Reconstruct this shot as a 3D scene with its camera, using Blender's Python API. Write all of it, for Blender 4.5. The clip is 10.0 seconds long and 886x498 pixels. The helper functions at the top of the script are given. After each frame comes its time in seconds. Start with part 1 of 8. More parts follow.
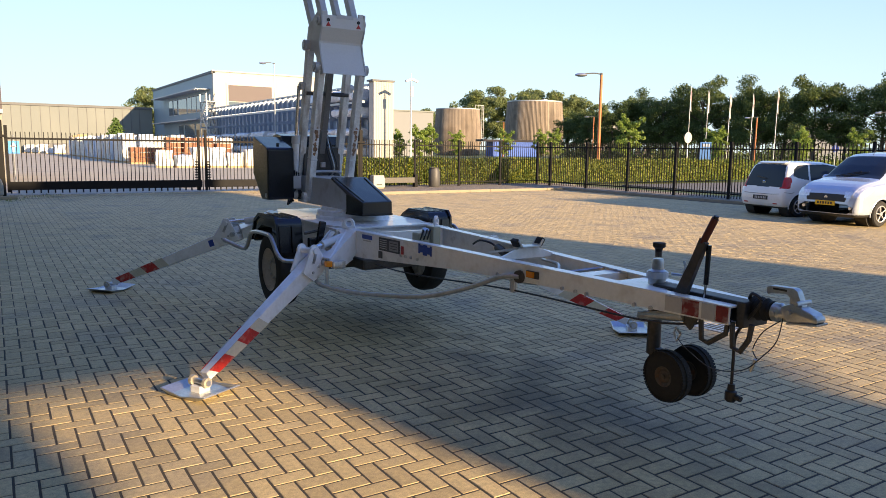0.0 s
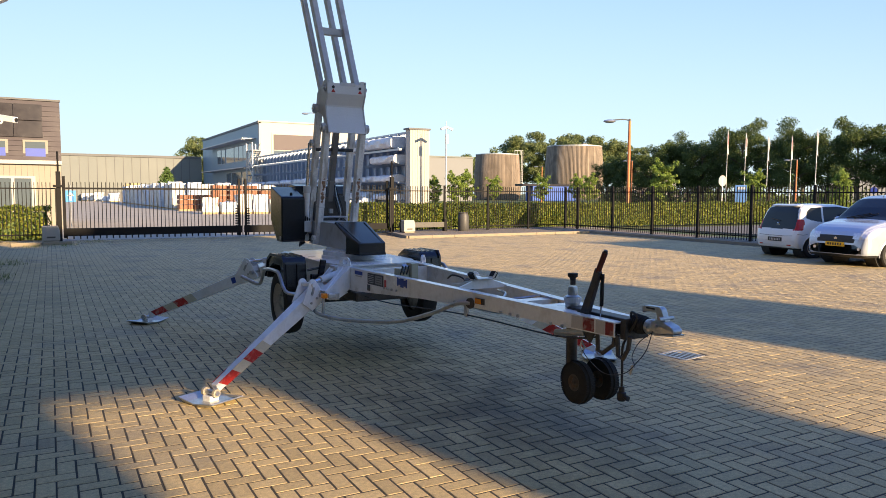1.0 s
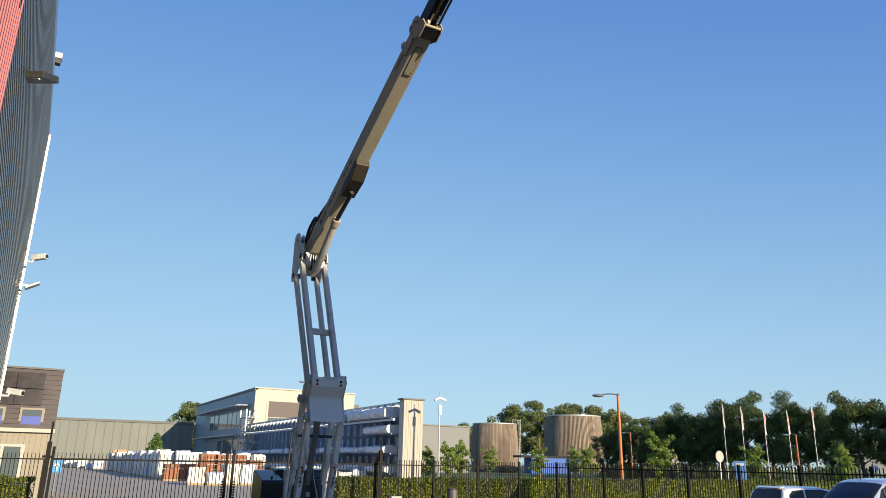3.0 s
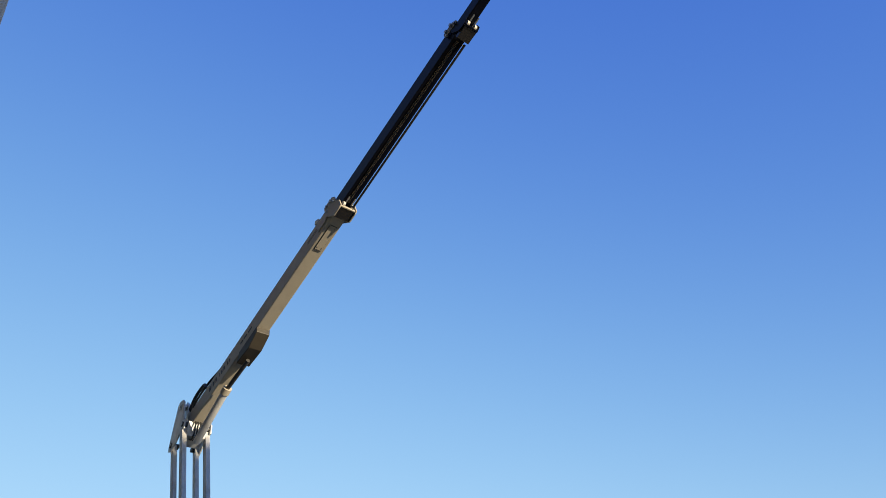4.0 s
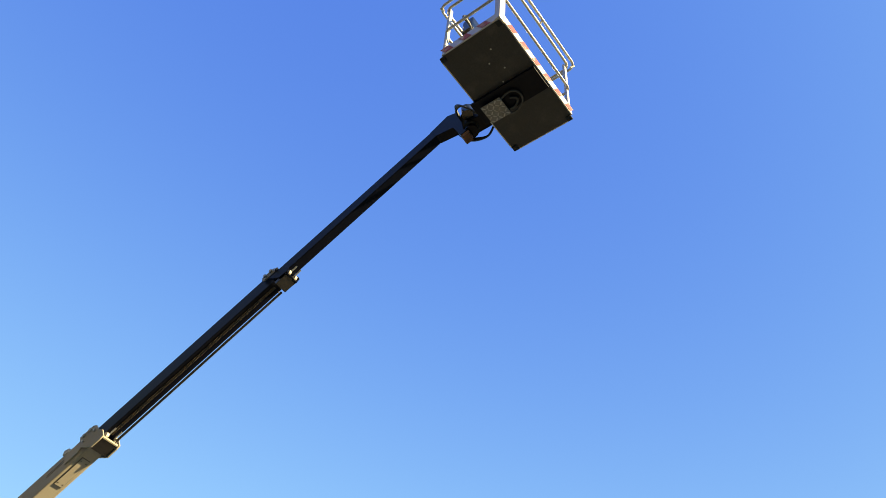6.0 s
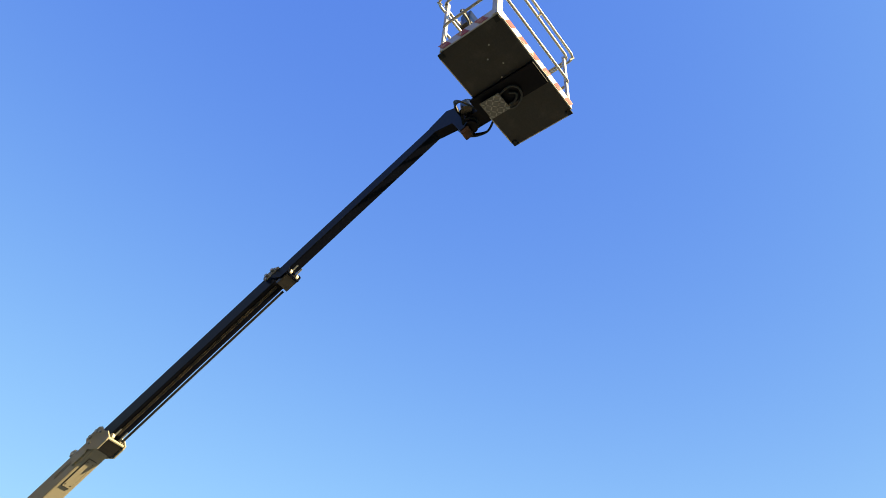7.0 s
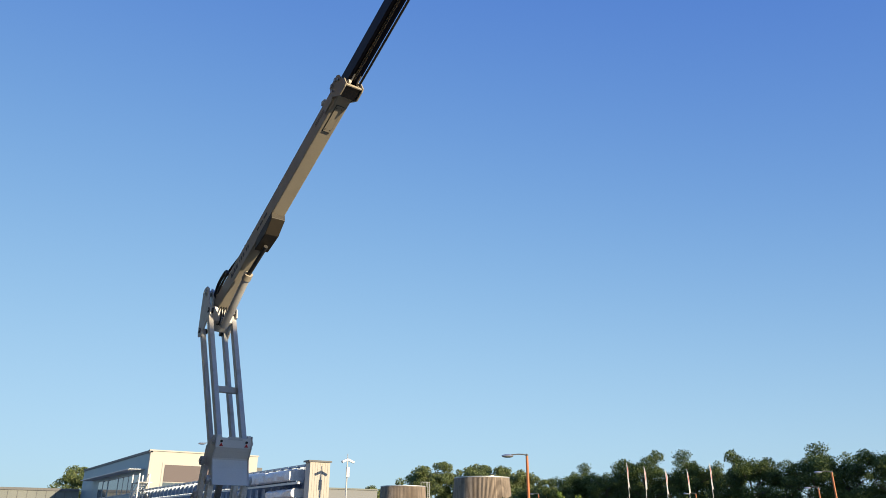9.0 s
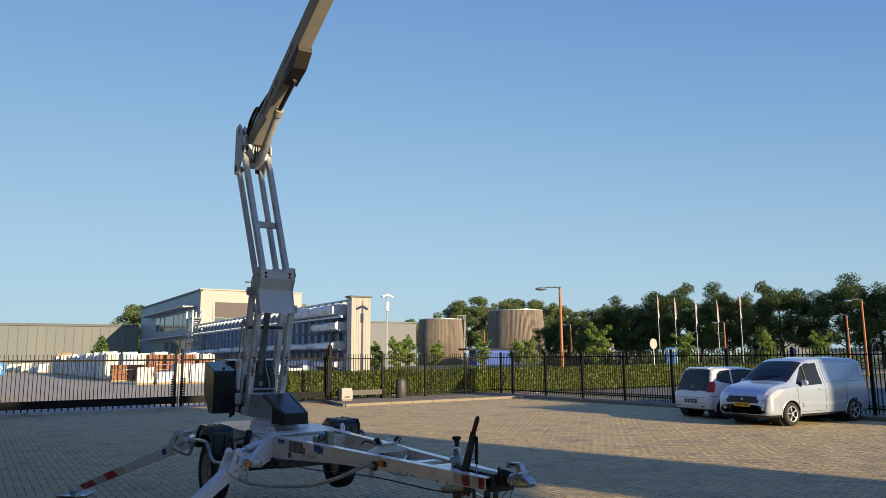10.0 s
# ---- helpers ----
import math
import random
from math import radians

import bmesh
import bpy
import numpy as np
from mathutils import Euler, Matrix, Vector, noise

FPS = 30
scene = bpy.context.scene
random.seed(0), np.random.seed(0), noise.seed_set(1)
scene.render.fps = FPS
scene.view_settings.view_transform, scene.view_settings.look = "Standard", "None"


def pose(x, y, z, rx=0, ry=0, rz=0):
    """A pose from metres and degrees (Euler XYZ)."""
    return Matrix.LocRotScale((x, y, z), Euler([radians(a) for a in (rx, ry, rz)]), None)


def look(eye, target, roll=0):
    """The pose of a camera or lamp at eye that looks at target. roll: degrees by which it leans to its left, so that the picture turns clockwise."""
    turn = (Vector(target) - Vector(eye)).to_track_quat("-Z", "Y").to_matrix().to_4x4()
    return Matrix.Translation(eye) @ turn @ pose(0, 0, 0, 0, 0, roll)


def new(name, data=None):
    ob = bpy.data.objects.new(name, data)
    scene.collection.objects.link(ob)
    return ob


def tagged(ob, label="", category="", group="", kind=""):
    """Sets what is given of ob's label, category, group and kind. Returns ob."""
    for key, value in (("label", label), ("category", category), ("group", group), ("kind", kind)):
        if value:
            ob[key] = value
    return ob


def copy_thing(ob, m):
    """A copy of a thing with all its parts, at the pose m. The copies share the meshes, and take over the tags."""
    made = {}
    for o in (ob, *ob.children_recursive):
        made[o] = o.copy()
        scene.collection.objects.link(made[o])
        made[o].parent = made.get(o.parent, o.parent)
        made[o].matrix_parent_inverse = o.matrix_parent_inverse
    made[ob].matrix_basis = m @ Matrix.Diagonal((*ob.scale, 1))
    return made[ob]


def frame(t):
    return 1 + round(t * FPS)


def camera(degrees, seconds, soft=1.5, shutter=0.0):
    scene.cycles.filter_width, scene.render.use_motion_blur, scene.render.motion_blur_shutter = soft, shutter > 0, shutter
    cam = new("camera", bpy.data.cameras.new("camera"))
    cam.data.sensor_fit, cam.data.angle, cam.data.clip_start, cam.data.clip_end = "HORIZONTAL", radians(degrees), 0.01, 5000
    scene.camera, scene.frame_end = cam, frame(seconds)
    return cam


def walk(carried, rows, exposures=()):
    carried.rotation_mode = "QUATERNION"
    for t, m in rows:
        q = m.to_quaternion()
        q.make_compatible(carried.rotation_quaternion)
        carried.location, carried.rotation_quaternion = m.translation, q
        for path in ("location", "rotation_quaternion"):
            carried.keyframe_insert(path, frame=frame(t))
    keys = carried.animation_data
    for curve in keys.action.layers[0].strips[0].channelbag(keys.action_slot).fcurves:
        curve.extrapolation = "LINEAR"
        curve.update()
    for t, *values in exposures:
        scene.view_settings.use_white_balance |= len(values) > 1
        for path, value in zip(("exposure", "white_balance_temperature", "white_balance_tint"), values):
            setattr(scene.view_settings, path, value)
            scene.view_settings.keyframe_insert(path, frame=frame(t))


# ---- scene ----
cam = camera(63.5, 10.0, soft=0.6)
PATH = [
    (0, (-2.908, -6.461, 1.625), (-1.855, -4.784, 1.347), 0.8),
    (0.5, (-2.893, -7.005, 1.637), (-1.881, -5.295, 1.405), 0.4),
    (1, (-2.893, -7.51, 1.66), (-1.936, -5.761, 1.504), 0.3),
    (1.5, (-2.976, -7.933, 1.702), (-2.069, -6.151, 1.674), 0.4),
    (2, (-2.986, -8.249, 1.759), (-2.125, -6.45, 1.909), 0.5),
    (2.2, (-2.989, -8.348, 1.782), (-2.136, -6.554, 2.013), 0.5),
    (3.3, (-3.162, -8.672, 1.859), (-2.211, -7.064, 2.574), 1.6),
    (3.5, (-3.197, -8.687, 1.81), (-2.22, -7.143, 2.623), 1.8),
    (4, (-3.327, -8.677, 1.681), (-2.28, -7.332, 2.727), 1.5),
    (4.5, (-3.332, -8.633, 1.634), (-2.248, -7.505, 2.88), 1.1),
    (5, (-3.323, -8.55, 1.597), (-2.224, -7.66, 3.011), -0.4),
    (5.5, (-3.368, -8.471, 1.604), (-2.279, -7.79, 3.137), -2.9),
    (5.7, (-3.383, -8.458, 1.619), (-2.305, -7.842, 3.187), -3.9),
    (6.8, (-3.508, -8.542, 1.754), (-2.417, -7.988, 3.337), -5.8),
    (7, (-3.502, -8.554, 1.768), (-2.395, -7.941, 3.317), -5.1),
    (7.5, (-3.535, -8.598, 1.8), (-2.372, -7.768, 3.2), -3.6),
    (8, (-3.431, -8.682, 1.861), (-2.267, -7.57, 3.048), -1.2),
    (8.5, (-3.283, -8.687, 1.843), (-2.155, -7.34, 2.8), -0.4),
    (9, (-3.15, -8.63, 1.836), (-2.058, -7.12, 2.564), -0.0),
    (9.5, (-3.116, -8.557, 1.789), (-2.032, -6.954, 2.295), -0.3),
    (10, (-3.12, -8.568, 1.749), (-2.041, -6.912, 2.049), -0.5),
]
EXPOSURES = [(0, 1.28, 7300, 16), (1, 1.17, 7150, 16), (1.6, 1.0, 6900, 14), (2.2, 0.68, 6600, 12), (3.3, 0.6, 6200, 9), (4.5, 0.9, 6100, 9.5), (5.5, 1.38, 7600, 1),
             (7, 1.53, 8100, -2), (7.5, 1.41, 7450, 5), (8, 1.1, 6900, 13), (9, 0.62, 6300, 10), (9.6, 0.53, 6400, 10), (10, 0.48, 6500, 10)]
walk(cam, [(t, look(eye, target, roll)) for t, eye, target, roll in PATH], EXPOSURES)

# ---- light ----
SUN_EL, SUN_AZ = 15.0, (0.26, -0.966)
world = bpy.data.worlds.new("world")
scene.world = world
world.use_nodes = True
wn = world.node_tree.nodes
sky = wn.new("ShaderNodeTexSky")
sky.sky_type, sky.sun_disc = "NISHITA", False
sky.sun_elevation, sky.sun_rotation = radians(SUN_EL), radians(195)
sky.air_density, sky.dust_density, sky.ozone_density = 1.0, 0.4, 3.0
wn["Background"].inputs["Strength"].default_value = 1.0
wsep, wcom = wn.new("ShaderNodeSeparateColor"), wn.new("ShaderNodeCombineColor")
world.node_tree.links.new(sky.outputs["Color"], wsep.inputs["Color"])
for chan, power, gain, knee in (("Red", 1.55, 0.172, 0.46), ("Green", 1.4, 0.165, 0.29), ("Blue", 0.33, 0.345, 0.10)):
    pw, kn, dv, gn = (wn.new("ShaderNodeMath") for _ in range(4))
    pw.operation, kn.operation, dv.operation, gn.operation = "POWER", "MULTIPLY_ADD", "DIVIDE", "MULTIPLY"
    pw.inputs[1].default_value, gn.inputs[1].default_value = power, gain
    kn.inputs[1].default_value, kn.inputs[2].default_value = knee, 1.0
    world.node_tree.links.new(wsep.outputs[chan], pw.inputs[0])
    world.node_tree.links.new(pw.outputs[0], kn.inputs[0])
    world.node_tree.links.new(pw.outputs[0], dv.inputs[0])
    world.node_tree.links.new(kn.outputs[0], dv.inputs[1])
    world.node_tree.links.new(dv.outputs[0], gn.inputs[0])
    world.node_tree.links.new(gn.outputs[0], wcom.inputs[chan])
world.node_tree.links.new(wcom.outputs["Color"], wn["Background"].inputs["Color"])
sun = new("sun", bpy.data.lights.new("sun", "SUN"))
sun.data.energy, sun.data.angle, sun.data.color = 5.0, radians(0.53), (1.0, 0.79, 0.51)
sun.matrix_world = look((SUN_AZ[0] * 50, SUN_AZ[1] * 50, 50 * math.tan(radians(SUN_EL))), (0, 0, 0))


# ---- materials ----
def mat(name, color, rough=0.6, metal=0.0, vary=0.12, scale=4.0, bump=0.0, fine=60.0, stain=None, stain_amount=0.0,
        stain_scale=1.5, island=0.0, coat=0.0, spec=0.5, streak=1.0):
    """Paint, metal, plastic, masonry: two scales of variation, optional stains of a second colour, optional variation by piece."""
    m = bpy.data.materials.new(name)
    m.use_nodes = True
    nt = m.node_tree
    n, l = nt.nodes, nt.links
    b = n["Principled BSDF"]
    b.inputs["Roughness"].default_value, b.inputs["Metallic"].default_value = rough, metal
    b.inputs["Coat Weight"].default_value = coat
    b.inputs["Specular IOR Level"].default_value = spec
    tc = n.new("ShaderNodeNewGeometry")
    mp = n.new("ShaderNodeMapping")
    mp.inputs["Scale"].default_value = (1, 1, streak)
    l.new(tc.outputs["Position"], mp.inputs["Vector"])
    n1 = n.new("ShaderNodeTexNoise")
    n1.inputs["Scale"].default_value, n1.inputs["Detail"].default_value = scale, 6
    l.new(mp.outputs["Vector"], n1.inputs["Vector"])
    n2 = n.new("ShaderNodeTexNoise")
    n2.inputs["Scale"].default_value, n2.inputs["Detail"].default_value = fine, 3
    l.new(tc.outputs["Position"], n2.inputs["Vector"])
    add = n.new("ShaderNodeMath")
    add.operation = "ADD"
    l.new(n1.outputs["Fac"], add.inputs[0])
    l.new(n2.outputs["Fac"], add.inputs[1])
    rng = n.new("ShaderNodeMapRange")
    rng.inputs["From Min"].default_value, rng.inputs["From Max"].default_value = 0.6, 1.4
    rng.inputs["To Min"].default_value, rng.inputs["To Max"].default_value = 1 - vary, 1 + vary
    l.new(add.outputs[0], rng.inputs["Value"])
    last = rng.outputs["Result"]
    if island:
        oi, sm, fr, mr, mu = (n.new(k) for k in ("ShaderNodeObjectInfo", "ShaderNodeMath", "ShaderNodeMath", "ShaderNodeMapRange", "ShaderNodeMath"))
        sm.operation, fr.operation, mu.operation = "ADD", "FRACT", "MULTIPLY"
        l.new(oi.outputs["Random"], sm.inputs[0])
        l.new(tc.outputs["Random Per Island"], sm.inputs[1])
        l.new(sm.outputs[0], fr.inputs[0])
        l.new(fr.outputs[0], mr.inputs["Value"])
        mr.inputs["To Min"].default_value, mr.inputs["To Max"].default_value = 1 - island, 1 + island
        l.new(mr.outputs["Result"], mu.inputs[0])
        l.new(last, mu.inputs[1])
        last = mu.outputs[0]
    base = n.new("ShaderNodeMix")
    base.data_type, base.blend_type = "RGBA", "MIX"
    base.inputs[0].default_value = 0.0
    base.inputs[6].default_value = (*color, 1)
    base.inputs[7].default_value = (*(stain or color), 1)
    if stain:
        n3 = n.new("ShaderNodeTexNoise")
        n3.inputs["Scale"].default_value, n3.inputs["Detail"].default_value = stain_scale, 8
        l.new(mp.outputs["Vector"], n3.inputs["Vector"])
        r3 = n.new("ShaderNodeMapRange")
        r3.inputs["From Min"].default_value, r3.inputs["From Max"].default_value = 0.52, 0.72
        r3.inputs["To Max"].default_value = stain_amount
        l.new(n3.outputs["Fac"], r3.inputs["Value"])
        l.new(r3.outputs["Result"], base.inputs[0])
    vm = n.new("ShaderNodeVectorMath")
    vm.operation = "SCALE"
    l.new(base.outputs[2], vm.inputs[0])
    l.new(last, vm.inputs["Scale"])
    l.new(vm.outputs[0], b.inputs["Base Color"])
    if rough > 0.12:
        rr = n.new("ShaderNodeMapRange")
        rr.inputs["To Min"].default_value, rr.inputs["To Max"].default_value = rough * 0.8, min(1, rough * 1.25)
        l.new(n1.outputs["Fac"], rr.inputs["Value"])
        l.new(rr.outputs["Result"], b.inputs["Roughness"])
    if bump:
        bp = n.new("ShaderNodeBump")
        bp.inputs["Strength"].default_value, bp.inputs["Distance"].default_value = bump, 0.004
        l.new(n2.outputs["Fac"], bp.inputs["Height"])
        l.new(bp.outputs["Normal"], b.inputs["Normal"])
    return m


def leafmat(name, c1, c2, trans=0.3):
    m = bpy.data.materials.new(name)
    m.use_nodes = True
    n, l = m.node_tree.nodes, m.node_tree.links
    b = n["Principled BSDF"]
    b.inputs["Roughness"].default_value = 0.6
    g = n.new("ShaderNodeNewGeometry")
    mx = n.new("ShaderNodeMix")
    mx.data_type = "RGBA"
    mx.inputs[6].default_value, mx.inputs[7].default_value = (*c1, 1), (*c2, 1)
    l.new(g.outputs["Random Per Island"], mx.inputs[0])
    l.new(mx.outputs[2], b.inputs["Base Color"])
    t = n.new("ShaderNodeBsdfTranslucent")
    l.new(mx.outputs[2], t.inputs["Color"])
    ms = n.new("ShaderNodeMixShader")
    ms.inputs[0].default_value = trans
    l.new(b.outputs[0], ms.inputs[1])
    l.new(t.outputs[0], ms.inputs[2])
    l.new(ms.outputs[0], n["Material Output"].inputs["Surface"])
    return m


def glassmat(name, tint=(0.02, 0.025, 0.03), rough=0.03):
    return mat(name, tint, rough, vary=0.02, spec=0.35)


M_PAVER = mat("paver", (0.49, 0.375, 0.186), 0.66, vary=0.4, scale=38, fine=150, bump=1.0, island=0.14,
              stain=(0.19, 0.175, 0.145), stain_amount=0.55, stain_scale=1.1, spec=0.5)


def dark_blotch(m, centre, radii, depth):
    """A dark blotch of its own ragged outline on the ground, multiplied into the base colour."""
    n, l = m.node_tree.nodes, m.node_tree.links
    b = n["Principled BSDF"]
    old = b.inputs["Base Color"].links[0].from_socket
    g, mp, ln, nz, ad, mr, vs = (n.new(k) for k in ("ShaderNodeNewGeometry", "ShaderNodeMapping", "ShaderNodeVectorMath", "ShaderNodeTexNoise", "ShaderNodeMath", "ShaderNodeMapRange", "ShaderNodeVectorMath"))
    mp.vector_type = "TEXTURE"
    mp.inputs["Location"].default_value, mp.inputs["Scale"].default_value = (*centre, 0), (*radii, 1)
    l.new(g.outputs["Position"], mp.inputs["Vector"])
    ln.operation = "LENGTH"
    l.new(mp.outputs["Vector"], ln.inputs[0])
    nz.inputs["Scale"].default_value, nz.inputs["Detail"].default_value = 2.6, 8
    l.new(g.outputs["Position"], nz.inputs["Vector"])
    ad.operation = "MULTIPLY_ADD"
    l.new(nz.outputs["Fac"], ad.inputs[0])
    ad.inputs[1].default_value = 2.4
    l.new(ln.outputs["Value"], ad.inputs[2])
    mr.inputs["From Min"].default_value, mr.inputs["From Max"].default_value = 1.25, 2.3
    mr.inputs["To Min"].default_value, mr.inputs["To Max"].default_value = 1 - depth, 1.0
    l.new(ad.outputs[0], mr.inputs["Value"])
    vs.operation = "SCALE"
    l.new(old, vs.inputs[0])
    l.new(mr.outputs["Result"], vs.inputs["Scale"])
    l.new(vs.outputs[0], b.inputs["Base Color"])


# oil-stained pavers round the drawbar
dark_blotch(M_PAVER, (0.1, -3.1), (0.95, 1.6), 0.62)
# darker blotch of pavers below the chassis
dark_blotch(M_PAVER, (0.1, -0.4), (0.9, 1.1), 0.5)
M_BED = mat("joint_sand", (0.05, 0.042, 0.03), 0.95, bump=0.3)
M_ASPHALT = mat("asphalt", (0.16, 0.15, 0.135), 0.9, vary=0.2, scale=0.3, fine=8)
M_YARD = mat("yard_concrete", (0.42, 0.375, 0.29), 0.9, vary=0.15, scale=0.4, fine=6, stain=(0.28, 0.26, 0.23), stain_amount=0.5, stain_scale=0.3)
M_GRASS = mat("grass", (0.07, 0.11, 0.03), 0.95, vary=0.4, scale=0.3, fine=5, stain=(0.16, 0.15, 0.06), stain_amount=0.6, stain_scale=0.08)
M_KERB = mat("kerb_concrete", (0.29, 0.245, 0.175), 0.9, vary=0.15, fine=90, bump=0.3)
M_GRAVEL = mat("gravel", (0.22, 0.185, 0.14), 0.95, vary=0.8, scale=9, fine=90, bump=1.0)
M_WHITE = mat("white_paint", (0.86, 0.875, 0.875), 0.28, vary=0.08, scale=3, fine=40, stain=(0.42, 0.36, 0.28), stain_amount=0.3, stain_scale=9, coat=0.3)
M_GREY = mat("grey_paint", (0.54, 0.55, 0.55), 0.42, vary=0.08, scale=3, fine=40, stain=(0.22, 0.18, 0.13), stain_amount=0.4, stain_scale=6, coat=0.1)
M_HOOD = mat("light_grey_paint", (0.68, 0.69, 0.68), 0.4, vary=0.05, coat=0.15)
M_WORN = mat("worn_arm_paint", (0.80, 0.80, 0.77), 0.45, vary=0.2, scale=7, fine=55, stain=(0.30, 0.25, 0.20), stain_amount=0.75, stain_scale=11, streak=0.22)
M_BOOM = mat("boom_grey", (0.42, 0.385, 0.31), 0.5, vary=0.06, scale=2, stain=(0.24, 0.21, 0.17), stain_amount=0.3, stain_scale=3)
M_BLACKBOOM = mat("black_boom", (0.003, 0.004, 0.010), 0.32, vary=0.2, scale=3, spec=0.14)
M_PLASTIC = mat("black_plastic", (0.008, 0.0085, 0.011), 0.2, vary=0.2, scale=5, fine=120, bump=0.1, spec=0.6)
M_RUBBER = mat("rubber", (0.022, 0.022, 0.021), 0.85, vary=0.3, scale=12, bump=0.4)
M_RIM = mat("rim_steel", (0.48, 0.46, 0.42), 0.55, 0.2, vary=0.2, stain=(0.14, 0.09, 0.06), stain_amount=0.6, stain_scale=14)
M_GALV = mat("galvanised", (0.52, 0.535, 0.54), 0.36, 0.8, vary=0.18, scale=10, stain=(0.25, 0.22, 0.19), stain_amount=0.4, stain_scale=7)
M_STEEL = mat("dark_steel", (0.08, 0.078, 0.075), 0.5, 0.6, vary=0.3, scale=10)
M_CHROME = mat("chrome_rod", (0.7, 0.7, 0.7), 0.15, 1.0, vary=0.03)
M_RUST = mat("rust", (0.17, 0.075, 0.035), 0.9, vary=0.4, scale=20)
M_REDWORN = mat("worn_red_tape", (0.22, 0.02, 0.022), 0.5, vary=0.3, scale=12, stain=(0.5, 0.48, 0.45), stain_amount=0.8, stain_scale=16)
M_RED = mat("red_reflective", (0.50, 0.03, 0.025), 0.4, vary=0.25, scale=8, stain=(0.5, 0.42, 0.36), stain_amount=0.55, stain_scale=18)
M_FOOTLUG = mat("foot_lug_cream", (0.55, 0.50, 0.38), 0.55, vary=0.2, scale=25, stain=(0.25, 0.12, 0.06), stain_amount=0.6, stain_scale=30)
M_CREAM = mat("cream_tape", (0.62, 0.58, 0.46), 0.45, vary=0.12, scale=8)
M_ORANGE = mat("orange_lens", (0.85, 0.28, 0.02), 0.2, vary=0.05)
M_BLUE = mat("blue_sticker", (0.03, 0.07, 0.35), 0.35, vary=0.05)
M_DARKLABEL = mat("dark_label", (0.06, 0.06, 0.06), 0.4, vary=0.1)
M_GREYLABEL = mat("grey_label", (0.25, 0.26, 0.27), 0.4, vary=0.15)
M_PALELABEL = mat("pale_label", (0.5, 0.5, 0.5), 0.4, vary=0.1)
M_BEIGE = mat("beige_box", (0.45, 0.42, 0.30), 0.5, vary=0.08)
M_FENCE = mat("black_fence", (0.010, 0.010, 0.011), 0.6, vary=0.15, spec=0.15)
M_CLAD = mat("cladding_alu", (0.29, 0.27, 0.205), 0.36, 0.55, vary=0.25, scale=0.6, streak=0.3, stain=(0.10, 0.10, 0.08), stain_amount=0.5, stain_scale=2.2)
M_CARWHITE = mat("car_white", (0.80, 0.80, 0.79), 0.22, vary=0.02, coat=0.8)
M_VAN = mat("van_silver_white", (0.50, 0.57, 0.68), 0.22, 0.35, vary=0.02, coat=0.9)
M_GLASS = glassmat("dark_glass")
M_TRIM = mat("car_trim", (0.02, 0.02, 0.02), 0.5, vary=0.1)
M_TAIL = mat("tail_light", (0.45, 0.015, 0.015), 0.15, vary=0.1)
M_LAMPGLASS = mat("headlamp", (0.74, 0.78, 0.82), 0.05, 0.35, vary=0.3, scale=26)
M_YELLOW = mat("yellow_plate", (0.75, 0.45, 0.02), 0.4, vary=0.05)
M_ALLOY = mat("alloy_wheel", (0.55, 0.55, 0.56), 0.35, 0.4, vary=0.1)


# ---- mesh helpers ----
def part(name, bm, material, parent=None, label="", smooth=False):
    me = bpy.data.meshes.new(name)
    bmesh.ops.recalc_face_normals(bm, faces=bm.faces[:])
    bm.to_mesh(me)
    bm.free()
    me.materials.append(material)
    if smooth:
        me.shade_smooth()
        me.set_sharp_from_angle(angle=radians(35))
    ob = new(name, me)
    if parent is not None:
        ob.parent = parent
    if label:
        tagged(ob, label)
    return ob


def rawpart(name, verts, faces, material, parent=None, label="", smooth=False):
    me = bpy.data.meshes.new(name)
    me.from_pydata(verts, [], faces)
    me.materials.append(material)
    if smooth:
        me.shade_smooth()
    ob = new(name, me)
    if parent is not None:
        ob.parent = parent
    if label:
        tagged(ob, label)
    return ob


def thing(name, label, category, group="", kind="", at=(0, 0, 0), turn=0.0):
    e = new(name)
    e.empty_display_size = 0.1
    e.matrix_basis = pose(*at, 0, 0, turn)
    return tagged(e, label, category, group, kind)


def bx(x0, x1, y0, y1, z0, z1, bev=0.0, bm=None):
    bm = bm or bmesh.new()
    c = Vector(((x0 + x1) / 2, (y0 + y1) / 2, (z0 + z1) / 2))
    r = bmesh.ops.create_cube(bm, size=1, matrix=Matrix.Translation(c) @ Matrix.Diagonal((abs(x1 - x0), abs(y1 - y0), abs(z1 - z0), 1)))
    if bev:
        es = list({e for v in r["verts"] for e in v.link_edges})
        bmesh.ops.bevel(bm, geom=es, offset=bev, segments=2, affect="EDGES", profile=0.6)
    return bm


